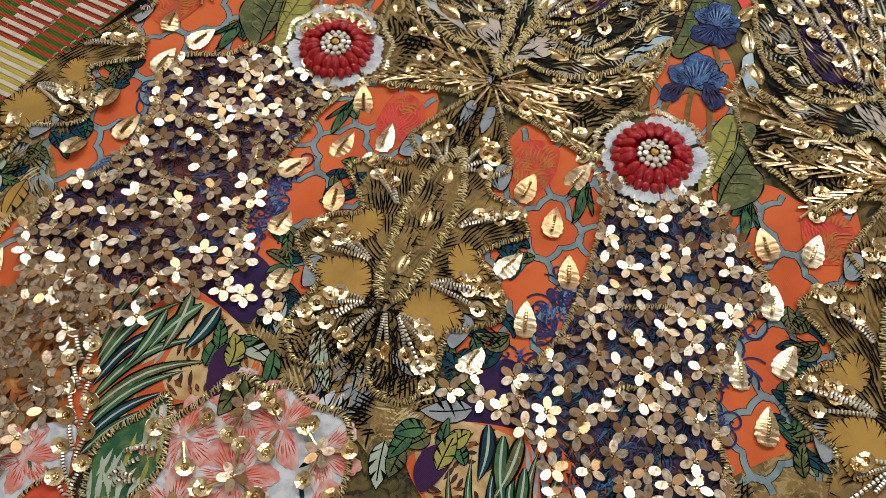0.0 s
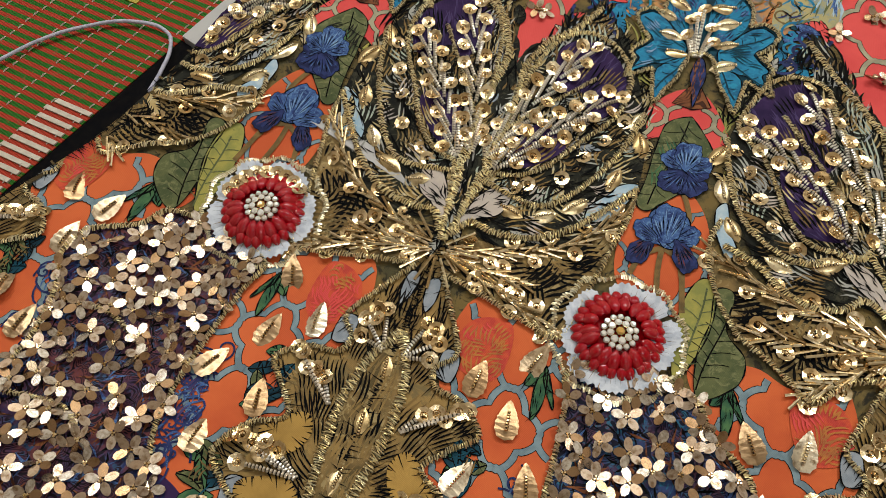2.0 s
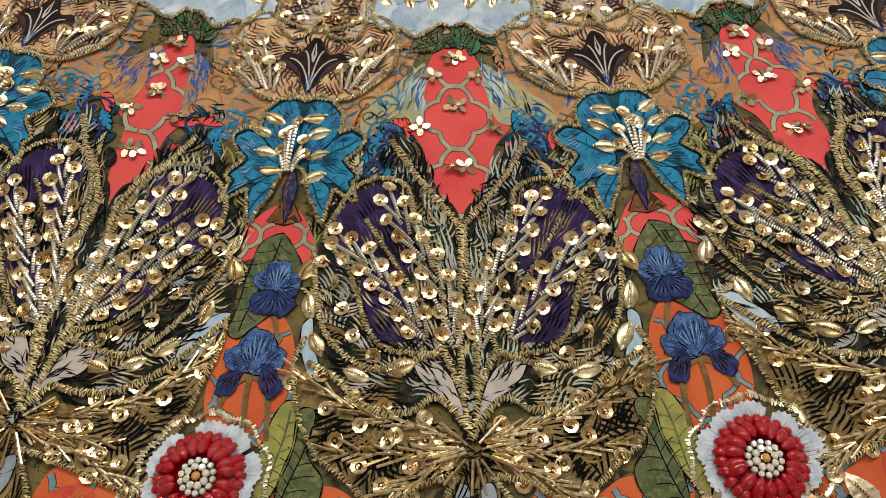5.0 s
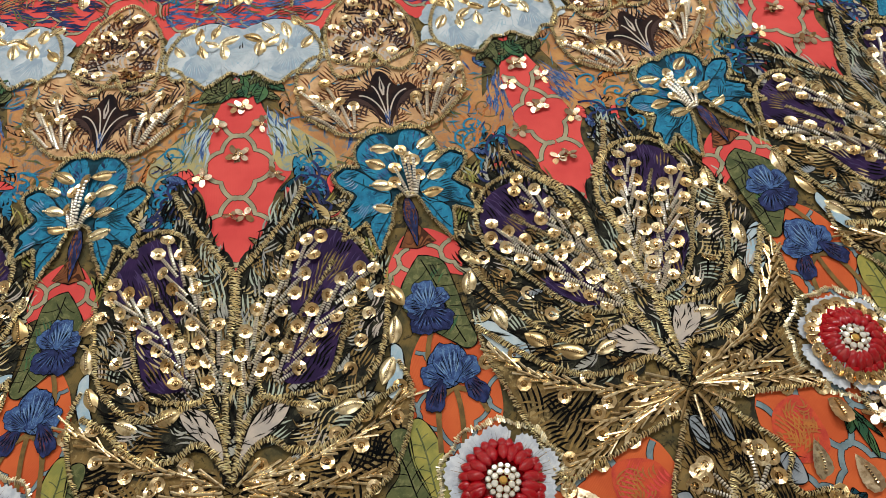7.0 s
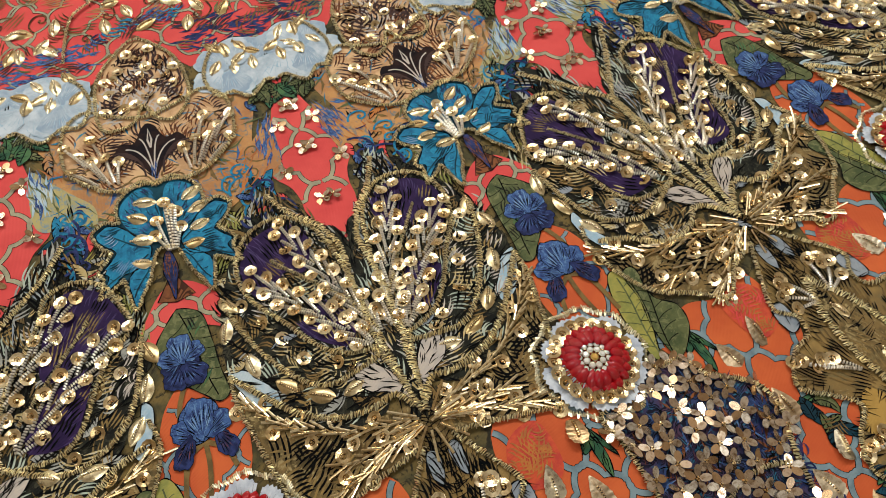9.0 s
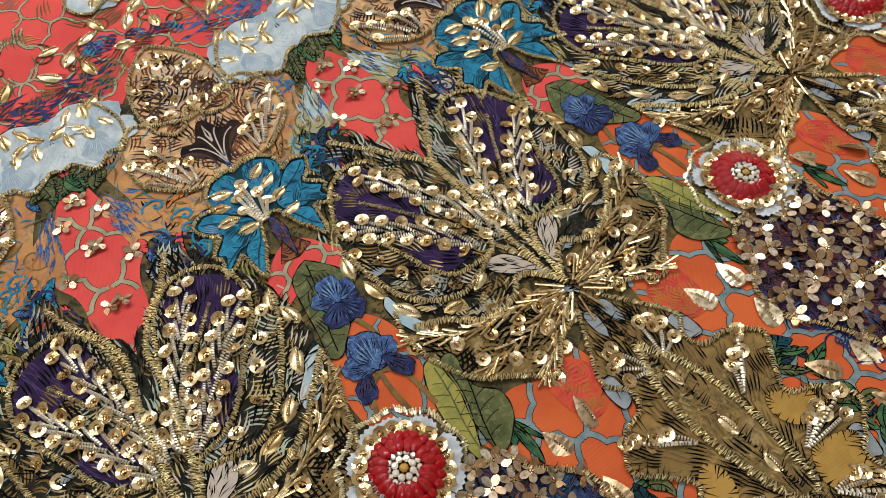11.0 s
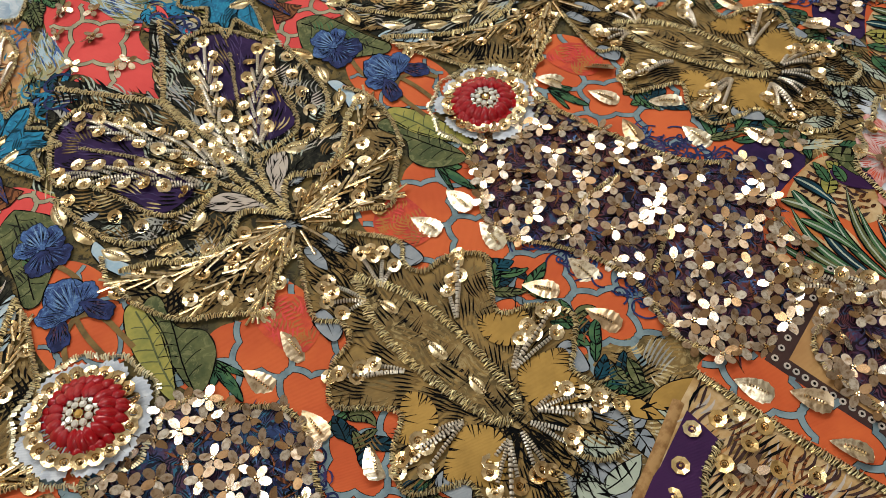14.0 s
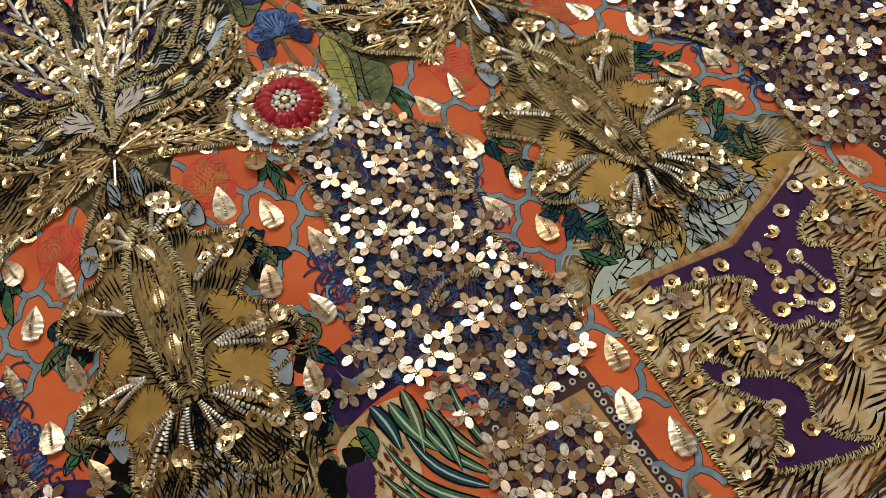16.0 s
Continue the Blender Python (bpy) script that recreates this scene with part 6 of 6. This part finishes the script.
    strokes("blue_streak_print", j, [(0.49, 699), (0.51, 699), (0.512, 690), (0.488, 690)], 10, (0.5, 705), 0.006, 0.0008, IRIS, d, 9.8, 1250 + j, 8)
    engraving("ink_leaf_print", j, fan, 60, (0.5, 704), 0.011, 0.0010, [BORDER_DARK, BROWN, DAMASK_DARK, BROWN], d, 6.4, 1260 + j, 45, 5, 1.1)
    trim(j, fan, d, True, 81, 0.0028)
    crest = [(0.34, 662), (0.325, 642), (0.345, 624), (0.415, 610), (0.50, 602), (0.585, 610), (0.655, 624), (0.675, 642), (0.66, 655), (0.60, 665), (0.54, 662), (0.5, 652), (0.46, 662), (0.40, 665)]
    crown = patch("damask_crown", j, crest, DAMASK, skirt, 7, "tan damask crest sewn with sequins")
    engraving("ink_leaf_print", j, crest, 84, (0.5, 655), 0.011, 0.0013, [BORDER_DARK, DAMASK_DARK, BROWN, CREAM], crown, 8.6, 1270 + j, 40, 4, 1.4)
    scrolls("curl_print", j, [(0.5 + g * 0.03 * i, 626 + 5 * i) for g in (-1, 1) for i in range(1, 5)], BORDER_DARK, crown, 10.4, 1275 + j, 0.0040, 0.0009)
    trim(j, crest, crown, True, 82, 0.0028)
    for s, r in ((0.42, 624), (0.5, 616), (0.58, 624), (0.38, 640), (0.45, 638), (0.55, 638), (0.62, 640), (0.47, 650), (0.43, 652), (0.57, 652), (0.5, 630), (0.53, 624), (0.36, 652), (0.64, 650), (0.40, 630), (0.60, 632), (0.46, 612), (0.55, 611), (0.365, 630), (0.635, 628), (0.52, 645)):
        sequin(crown, *at(j, s, r))
    for side, f in enumerate((lambda p: p, mirrored)):
        for root, tip in (((0.62, 702), (0.61, 685)), ((0.625, 701), (0.655, 681)), ((0.63, 702), (0.70, 682)), ((0.64, 700), (0.742, 677)), ((0.66, 700), (0.77, 686)), ((0.70, 688), (0.79, 671)), ((0.66, 682), (0.70, 668))):
            (s0, r0), (s1, r1) = f([root, tip])
            x, y = at(j, s1, r1)
            sequin(d, x, y, 0.002)
            if visible(x, y):
                coil(d, *at(j, s0 + (s1 - s0) * 0.2, r0 + (r1 - r0) * 0.2), x, y)
    # towards the waist
    top = patch("coral_yoke", j, [(0, 505), (0.3, 505), (0.7, 505), (1, 505), (1, 628), (0.7, 630), (0.62, 618), (0.5, 606), (0.38, 618), (0.3, 630), (0, 628)], CORAL, skirt, 2, "coral satin yoke with printed leaves", rounded=False)
    lattice(j, [(0, 510), (1, 510), (1, 625), (0.62, 616), (0.5, 606), (0.38, 616), (0, 625)], LATTICE_WARM, top, 0.030, 3, anchor=(0.5, 570), width=0.0014)
    engraving("leaf_print", j, [(0, 585), (0.3, 580), (0.7, 580), (1, 585), (1, 622), (0.62, 616), (0.5, 604), (0.38, 616), (0, 622)], 34, 20, 0.014, 0.0009, [BROWN, UMBER, OLIVE, TAN, BORDER_DARK], top, 4, 1300 + j, 60, 5, 0.9)
    strokes("brushed_print", j, [(0, 600), (0.3, 596), (0.3, 618), (0, 622)], 60, 0, 0.012, 0.0022, IRIS, top, 3.6, 1305 + j, 20)
    strokes("brushed_print", j, [(0.7, 596), (1, 600), (1, 622), (0.7, 618)], 60, 0, 0.012, 0.0022, IRIS_DEEP, top, 3.6, 1306 + j, 20)
    engraving("leaf_print", j, [(0, 510), (1, 510), (1, 580), (0, 580)], 24, 30, 0.016, 0.0010, [BROWN, UMBER, OLIVE, TAN], top, 4, 1310 + j, 60, 5, 0.9)
    engraving("blue_band_print", j, [(0.3, 594), (0.45, 583), (0.72, 580), (0.72, 592), (0.45, 596), (0.3, 606)], 26, 0, 0.009, 0.0013, [IRIS_DEEP, IRIS, TEAL, PLUM], top, 5.6, 1320 + j, 35, 4, 1.0)
    scrolls("curl_print", j, [(0.1 + 0.1 * i, 572 + 26 * ((i * 7) % 5) / 5) for i in range(9)], BROWN, top, 5.4, 1325 + j, 0.006, 0.0012)
    trim(j, [(0.432, 557), (0.326, 565), (0.242, 575), (0.212, 594), (0.205, 610)], top, False, 83, 0.0024)
    for s, r, a in ((0.414, 568, 20), (0.488, 577, 60), (0.385, 586, 80), (0.69, 577, 30), (0.016, 581, 10), (0.02, 599, 80), (0.11, 594, 130), (0.142, 598, 40), (0.163, 580, 100), (0.62, 570, 120), (0.80, 586, 60), (0.90, 594, 140), (0.86, 575, 20), (0.74, 598, 100), (0.56, 592, 160)):
        pod(top, j, s, r, a)
    bud = [(0.30, 548), (0.40, 534), (0.5, 530), (0.6, 534), (0.70, 548), (0.62, 562), (0.5, 556), (0.38, 562)]
    waist = patch("pale_blossom", j, bud, WHITE_BLUE, skirt, 8, "bluish white blossom with gold metal pods", line=0.0006)
    for i, a in enumerate((20, 80, 140, 200, 260, 320)):
        ruffled("blossom_petal", j, 0.5, 546, a, 0.0165, 0.0130, BLUE_SHADE if i % 2 else WHITE_BLUE, waist, 9.0 + 0.5 * i, i, LILY, ink=LIGHTBLUE)
        x, y = at(j, 0.5, 546)
        h = heading(j, 0.5, 546, a + 25)
        if visible(x, y):
            place("metal_pod", chance.choice(PODS), waist, x + 0.0105 * math.cos(h), y + 0.0105 * math.sin(h), 0.0012, h, 6)
    trim(j, bud, waist, True, 84, 0.0026)


def hem(j):
    """The border beyond the seam: aubergine, leopard, orange and tan fields."""
    ground = [(0, 1030), (0.1, 1027), (0.2, 1021), (0.279, 1019), (0.283, 1046), (0.298, 1071), (0.307, 1125), (0, 1125)]
    band = patch("leopard_border", j, ground, LEOPARD, skirt, 8, "leopard print border with aubergine scrolls and large gold sequins", rounded=False)
    engraving("leopard_mark_print", j, ground, 60, 8, 0.018, 0.0013, [CREAM, STRAW, UMBER, TAN], band, 8.8, 1405 + j, 14, 4, 0.6)
    engraving("leopard_mark_print", j, ground, 100, 8, 0.017, 0.0011, [BORDER_DARK, BROWN, INKMAT], band, 9.6, 1400 + j, 14, 4, 0.7)
    if j % 2:
        field = [(0, 1029), (0.061, 1027), (0.18, 1021), (0.185, 1028), (0.132, 1034), (0.066, 1040), (0.034, 1047), (0.065, 1051), (0.069, 1057), (0.058, 1067), (0.0, 1072)]
        slot = [(0.214, 1058), (0.18, 1064), (0.171, 1071), (0.126, 1078), (0.106, 1089), (0.13, 1098), (0.118, 1107), (0.072, 1117), (0.15, 1112), (0.239, 1102), (0.196, 1096), (0.172, 1087), (0.197, 1076), (0.223, 1066)]
        spots = [(0.053, 1035), (0.094, 1033), (0.148, 1029), (0.136, 1039), (0.108, 1047), (0.2, 1029), (0.196, 1038), (0.252, 1036), (0.256, 1043), (0.218, 1050), (0.165, 1047), (0.123, 1054), (0.044, 1048), (0.089, 1064), (0.147, 1063), (0.194, 1057), (0.258, 1055), (0.244, 1063), (0.193, 1070), (0.267, 1071), (0.216, 1078), (0.265, 1084), (0.168, 1087), (0.149, 1099), (0.202, 1099), (0.1, 1086), (0.057, 1089), (0.08, 1078), (0.025, 1083), (0.25, 1028), (0.03, 1062), (0.28, 1096)]
        blooms, ties = [(0.036, 1078), (0.115, 1071), (0.219, 1090), (0.16, 1036)], []
    else:
        field = [(0, 1029), (0.1, 1028), (0.21, 1024), (0.20, 1039), (0.137, 1041), (0.102, 1048), (0.137, 1056), (0.111, 1063), (0.069, 1074), (0.024, 1079), (0, 1074)]
        slot = [(0.214, 1068), (0.18, 1074), (0.171, 1081), (0.126, 1088), (0.10, 1100), (0.16, 1112), (0.196, 1099), (0.197, 1086), (0.223, 1076)]
        spots = [(0.187, 1029), (0.125, 1033), (0.074, 1037), (0.173, 1044), (0.149, 1049), (0.003, 1093), (0.037, 1096), (0.02, 1083), (0.079, 1083), (0.143, 1064), (0.168, 1067), (0.23, 1034), (0.26, 1038), (0.27, 1048), (0.221, 1047), (0.218, 1059), (0.25, 1070), (0.10, 1094), (0.14, 1078), (0.24, 1084), (0.27, 1095)]
        blooms, ties = [(0.018, 1041), (0.036, 1059), (0.11, 1077), (0.19, 1053)], [((0.021, 1048), (0.002, 1055)), ((0.067, 1050), (0.067, 1066)), ((0.002, 1063), (0.036, 1071))]
    patch("aubergine_scroll", j, field, PURPLE_PLAIN, band, 12.6, "plain aubergine satin", rounded=False)
    patch("aubergine_slot", j, slot, PURPLE_PLAIN, band, 12.6, "plain aubergine satin", rounded=False)
    rnd = random.Random(1450 + j)
    trim(j, field[3:], band, False, 91, 0.0042, steps=4)
    trim(j, slot, band, True, 92, 0.0036, steps=4)
    for s, r in spots + [p for pair in ties for p in pair]:
        x, y = at(j, s + rnd.gauss(0, 0.002), r)
        if visible(x, y):
            place("sequin", BIG_SEQUIN, band, x, y, 0.0018, rnd.uniform(0, 6), 8, "large faceted gold sequin")
    for s, r in blooms:
        x, y = at(j, s, r)
        if visible(x, y):
            place("flower_sequin", rnd.choice(FLOWERS), band, x, y, 0.0018, rnd.uniform(0, 6), 7)
    for a, b in ties:
        coil(band, *at(j, *a), *at(j, *b))
    fringe = [(0.12, 985), (0.2, 985), (0.33, 1005), (0.3, 1018), (0.2, 1022), (0.05, 1028), (0.0, 1028), (0.02, 1005)]
    fr = patch("engraved_fringe", j, fringe, OCHRE, skirt, 4, "grey and ochre engraved leaves along the seam")
    engraving("engraved_leaf_print", j, fringe, 50, 40, 0.011, 0.0008, [INKMAT, MUSTARD, INKMAT, ASH, STRAW], fr, 4.6, 1470 + j, 35, 5, 0.8)
    foliage("sage_blade_print", j, [(0.02, 1008), (0.16, 1004), (0.26, 1012), (0.18, 1021), (0.03, 1026)], 8, 45, 0.021, 0.0095, [SAGE, GREY, MUSTARD_PLAIN, SAGE], fr, 6.2, 1473 + j, 25, 3, 0.3, True)
    low = [(0.84, 1000), (1.0, 1003), (1.0, 1034), (0.95, 1031), (0.87, 1036), (0.80, 1012)]
    patch("ochre_field", j, low, OCHRE, fr, 6.0)
    foliage("small_leaf_print", j, low, 5, 60, 0.020, 0.0070, [GREY, SAGE, MUSTARD], fr, 7.4, 1490 + j, 30, 3, 0.4, True)
    engraving("engraved_leaf_print", j, low, 40, 70, 0.011, 0.0008, [INKMAT, MUSTARD, INKMAT, STRAW], fr, 6.8, 1495 + j, 35, 5)
    # russet piping along the seam
    xy = [at(j, s, r) for s, r in [(0.215 * q / 24, 1030.5 - 10.5 * q / 24) for q in range(25)]]
    sh = Shape()
    for (x0, y0), (x1, y1) in zip(xy, xy[1:]):
        d = Vector((x1 - x0, y1 - y0)).normalized()
        nn = Vector((-d.y, d.x)) * 0.0023
        z = drape(x0, y0)
        sh.add([(x0 - nn.x, y0 - nn.y, z + 0.001), (x1 - nn.x, y1 - nn.y, z + 0.001), (x1, y1, z + 0.0026), (x0, y0, z + 0.0026), (x0 + nn.x, y0 + nn.y, z + 0.001), (x1 + nn.x, y1 + nn.y, z + 0.001)], [(0, 1, 2, 3), (3, 2, 5, 4)])
    part("seam_piping", sh.mesh("seam_piping", [SEAM], True), band, "russet brown piping")
    # orange strip with leaves
    strip = [(0.303, 1018), (0.35, 1022), (0.38, 1030), (0.378, 1046), (0.388, 1070), (0.385, 1125), (0.31, 1125), (0.30, 1075), (0.286, 1045), (0.279, 1022)]
    o = patch("orange_strip", j, strip, ORANGE, skirt, 7, "orange satin strip with a grey blue trellis")
    lattice(j, strip, LATTICE, o, 0.028, 8, anchor=(0.335, 1040), width=0.0024)
    trim(j, [(0.277, 1018), (0.282, 1045), (0.288, 1069), (0.30, 1095), (0.308, 1122)], o, False, 93, 0.0048)
    for s, r, ang in ((0.317, 1038, 75), (0.36, 1056, 75), (0.322, 1075, 75), (0.36, 1095, 80), (0.335, 1112, 75)):
        x, y = at(j, s, r)
        if visible(x, y):
            place("leaf_sequin", chance.choice(LEAVES), o, x, y, 0.0012, heading(j, s, r, 180 + ang), 7, "toothed pale gold metal leaf")
    if j:
        # tan corner with pearls
        field = [(0.375, 1036), (0.61, 1034), (0.61, 1125), (0.37, 1125)]
        c = patch("tan_corner", j, field, BORDER_DARK, skirt, 8, "tan cornered border with a row of pearl dots", rounded=False)
        patch("tan_frame", j, [(0.40, 1043), (0.61, 1041), (0.61, 1125), (0.392, 1125)], BORDER_TAN, c, 9, rounded=False)
        inner = [(0.43, 1050), (0.61, 1048), (0.61, 1125), (0.415, 1125)]
        patch("sequin_field", j, inner, PLUM, c, 10, rounded=False)
        trim(j, [(0.415, 1122), (0.43, 1051), (0.60, 1049)], c, False, 94, 0.003)
        scatter(c, j, inner, 0.0072, 1500 + j, limit=110)
        dots = Shape()
        for s, r in [(0.388 - 0.00006 * i * 1.3, 1040 + i * 3.6) for i in range(1, 24)] + [(0.388 + 0.0225 * i, 1038.6) for i in range(10)]:
            x, y = at(j, s, r)
            z = drape(x, y) + LEVEL * 11
            for rad, sl in ((0.0014, 0), (0.0006, 1)):
                dots.add([(x + rad * math.cos(q * math.pi / 4), y + rad * math.sin(q * math.pi / 4), z + sl * LEVEL) for q in range(8)], [tuple(range(8))], sl)
        part("pearl_dot_print", dots.mesh("pearl_dot_print", [CREAM, INKMAT]), c, "printed cream dots", kind="stuff")
    else:
        inner = [(0.40, 1030), (0.53, 1022), (0.57, 1034), (0.55, 1047), (0.60, 1066), (0.57, 1076), (0.575, 1094), (0.52, 1112), (0.40, 1112)]
        c = patch("sequin_panel", j, inner, RUST, skirt, 8, "russet and peach print crowded with copper flower sequins")
        engraving("peach_print", j, inner, 40, 60, 0.013, 0.0018, [CREAM, TAN, BROWN, LEOPARD], c, 8.8, 1520, 50, 5)
        scatter(c, j, inner, 0.0064, 1500, limit=150)
    # palm fronds between the column and the bloom
    palm = [(0.56, 1024), (0.60, 1010), (0.68, 1008), (0.78, 1012), (0.86, 1020), (0.84, 1034), (0.76, 1048), (0.71, 1062), (0.68, 1080), (0.66, 1100), (0.61, 1125), (0.60, 1070)]
    q = patch("palm_print", j, palm, ORANGE, skirt, 6, "orange and leopard print crossed by green palm fronds")
    spotted = [(0.68, 1012), (0.78, 1012), (0.84, 1022), (0.82, 1034), (0.76, 1046), (0.71, 1040), (0.70, 1024)]
    patch("leopard_field", j, spotted, LEOPARD, q, 6.9)
    engraving("leopard_mark_print", j, spotted, 24, 70, 0.006, 0.0016, [BORDER_DARK, BROWN], q, 7.6, 1600 + j, 30, 3, 0.3)
    engraving("grey_stripe_print", j, [(0.60, 1014), (0.68, 1014), (0.70, 1040), (0.67, 1070), (0.61, 1050)], 14, 300, 0.018, 0.0022, [GREY, RUST, LEOPARD], q, 7.2, 1605 + j, 15, 3, 0.3)
    blades("palm_frond_print", j, [((0.592, 1044), (0.592, 1011), 0.06, 0.0040), ((0.602, 1047), (0.640, 1012), 0.10, 0.0044), ((0.612, 1051), (0.672, 1014), 0.12, 0.0046), ((0.622, 1055), (0.705, 1020), 0.13, 0.0048),
                                   ((0.634, 1060), (0.745, 1022), 0.13, 0.0048), ((0.644, 1064), (0.775, 1029), 0.12, 0.0050), ((0.654, 1069), (0.745, 1036), 0.10, 0.0046), ((0.664, 1073), (0.738, 1045), 0.09, 0.0044), ((0.672, 1077), (0.722, 1054), 0.06, 0.0040),
                                   ((0.675, 1010), (0.690, 1034), 0.05, 0.0062), ((0.705, 1012), (0.668, 1036), -0.05, 0.0060), ((0.735, 1010), (0.722, 1030), 0.06, 0.0062), ((0.655, 1020), (0.650, 1046), 0.05, 0.0052)], q, 8.6, [LEAFGREEN, OLIVE, LEAFGREEN, TEAL_DARK])
    patch("violet_spot", j, [(0.773, 1026), (0.789, 1021), (0.822, 1026), (0.828, 1034), (0.806, 1040), (0.785, 1035)], PURPLE_PLAIN, q, 12, "plain violet spot")
    foliage("leaf_print", j, [(0.76, 1018), (0.80, 1018), (0.80, 1024), (0.76, 1026)], 4, 300, 0.012, 0.0060, [LEAFGREEN, LEAFYELLOW], q, 11, 1607 + j, 30, 3, 0.4, True)
    foliage("leaf_print", j, [(0.83, 1024), (0.87, 1022), (0.86, 1034), (0.83, 1034)], 4, 60, 0.014, 0.0075, [LEAFGREEN, OLIVE], q, 11, 1608 + j, 30, 3, 0.4, True)
    # lilies at the narrow axis
    if j % 2 == 0:
        bloom = [(0.768, 1055), (0.79, 1046), (0.808, 1038), (0.82, 1031), (0.847, 1028), (0.884, 1029), (0.916, 1024), (0.963, 1027), (1.0, 1026), (1.0, 1125), (0.72, 1125), (0.78, 1085), (0.80, 1068)]
        hearts = [(0.871, 1038), (0.804, 1056), (0.908, 1060), (0.94, 1038), (0.85, 1078), (0.965, 1074), (0.90, 1096)]
    else:
        bloom = [(1.0, 1026), (0.975, 1026), (0.95, 1031), (0.926, 1044), (0.923, 1054), (0.90, 1066), (0.88, 1085), (0.86, 1125), (1.0, 1125)]
        hearts = [(0.983, 1041), (0.955, 1062), (0.93, 1088)]
    w = patch("hem_bloom", j, bloom, WHITE, skirt, 9, "white ground with pink printed lilies edged in gold thread")
    engraving("green_stroke_print", j, bloom, 16, 70, 0.010, 0.0017, [LEAFGREEN, INKMAT, TEAL_DARK], w, 9.6, 1660 + j, 40, 2, 0.3)
    for i, (s, r) in enumerate(hearts):
        x, y = at(j, s, r)
        if not visible(x, y):
            continue
        for q in range(6):
            if 0.03 < s + 0.09 * math.cos(radians(60 * q + 17 * i)) < 1.01:
                ruffled("lily_petal", j, s, r, 60 * q + 17 * i, 0.0150, 0.0072, (PINKFLOWER, LILY)[(q + i) % 2], w, 10.6 + 0.3 * q, i + q, FLAME, 4, LILY)
        for q in range(3):
            a = radians(120 * q + 40 * i)
            ex, ey = x + 0.0105 * math.cos(a), y + 0.0105 * math.sin(a)
            place("bugle_bead", BUGLES[0], w, x + 0.002 * math.cos(a), y + 0.002 * math.sin(a), 0.0030, a, 4)
            sequin(w, ex, ey, 0.0030)
        if i % 2 == 0:
            place("flower_sequin", FLOWERS[i], w, x, y, 0.0034, i, 6)
    trim(j, bloom[:9] if j % 2 == 0 else bloom[:8], w, False, 95, 0.0038)
    if j % 2 == 0:
        rim = [(0.742, 1046), (0.725, 1056), (0.702, 1063), (0.689, 1073), (0.70, 1081), (0.725, 1090), (0.766, 1086), (0.79, 1076), (0.797, 1068), (0.775, 1056)]
        lf = patch("hem_leaf", j, rim, LEAFGREEN, skirt, 11, "green striped leaf with a heart of silver coils, edged in gold thread")
        engraving("leaf_stripe_print", j, rim, 26, 250, 0.013, 0.0018, [LEAFYELLOW, SAGE, OLIVE], lf, 11.8, 1680 + j, 12, 3, 0.3)
        trim(j, rim, lf, True, 96, 0.0034)
        heart = [at(j, *p) for p in [(0.749, 1061), (0.723, 1068), (0.715, 1077), (0.748, 1082), (0.769, 1074), (0.77, 1065)]]
        hx, hy = sum(p[0] for p in heart) / 6, sum(p[1] for p in heart) / 6
        for k in range(26):
            x, y = hx + chance.gauss(0, 0.0055), hy + chance.gauss(0, 0.0075)
            if inside(heart, x, y):
                a = heading(j, 0.74, 1072, 300) + chance.gauss(0, 0.25)
                coil(lf, x, y, x + 0.005 * math.cos(a), y + 0.005 * math.sin(a))
        spray(w, j, [(0.692, 1090), (0.65, 1072), (0.60, 1055), (0.56, 1042), (0.53, 1026)], 7, 0.0042, 0.012)
        side = patch("hem_bloom", j, [(0.57, 1082), (0.60, 1073), (0.64, 1070), (0.665, 1080), (0.68, 1090), (0.62, 1100), (0.56, 1100)], WHITE, skirt, 9.4, "white ground with a pink printed lily")
        for q in range(6):
            ruffled("lily_petal", j, 0.60, 1086, 60 * q + 20, 0.0125, 0.0062, (PINKFLOWER, LILY)[q % 2], side, 10.6 + 0.3 * q, q, FLAME, 4, LILY)
        engraving("green_stroke_print", j, [(0.57, 1082), (0.60, 1073), (0.64, 1070), (0.665, 1080), (0.66, 1092), (0.60, 1098)], 7, 70, 0.009, 0.0016, [LEAFGREEN, INKMAT], side, 10.2, 1690 + j, 40, 2, 0.3)
        for petal in ([(0.629, 1100), (0.641, 1091), (0.674, 1086), (0.70, 1089), (0.70, 1102), (0.64, 1106)], [(0.715, 1092), (0.74, 1086), (0.77, 1085), (0.765, 1098), (0.72, 1101)]):
            red = patch("red_petal", j, petal, FLAME, side, 12, "red printed petal edged in gold thread", line=0.0005)
            trim(j, petal, red, True, 99, 0.0026)


for j in range(6):
    for wide in (1, 0):
        orange_band(j, wide)
        burst(j, wide)
        leaf_motif(j, wide)
        tulip(j, wide)
    between(j)
    sequin_column(j)
    blue_flower(j)
    upper(j)
    beaded_flower(j)
    hem(j)
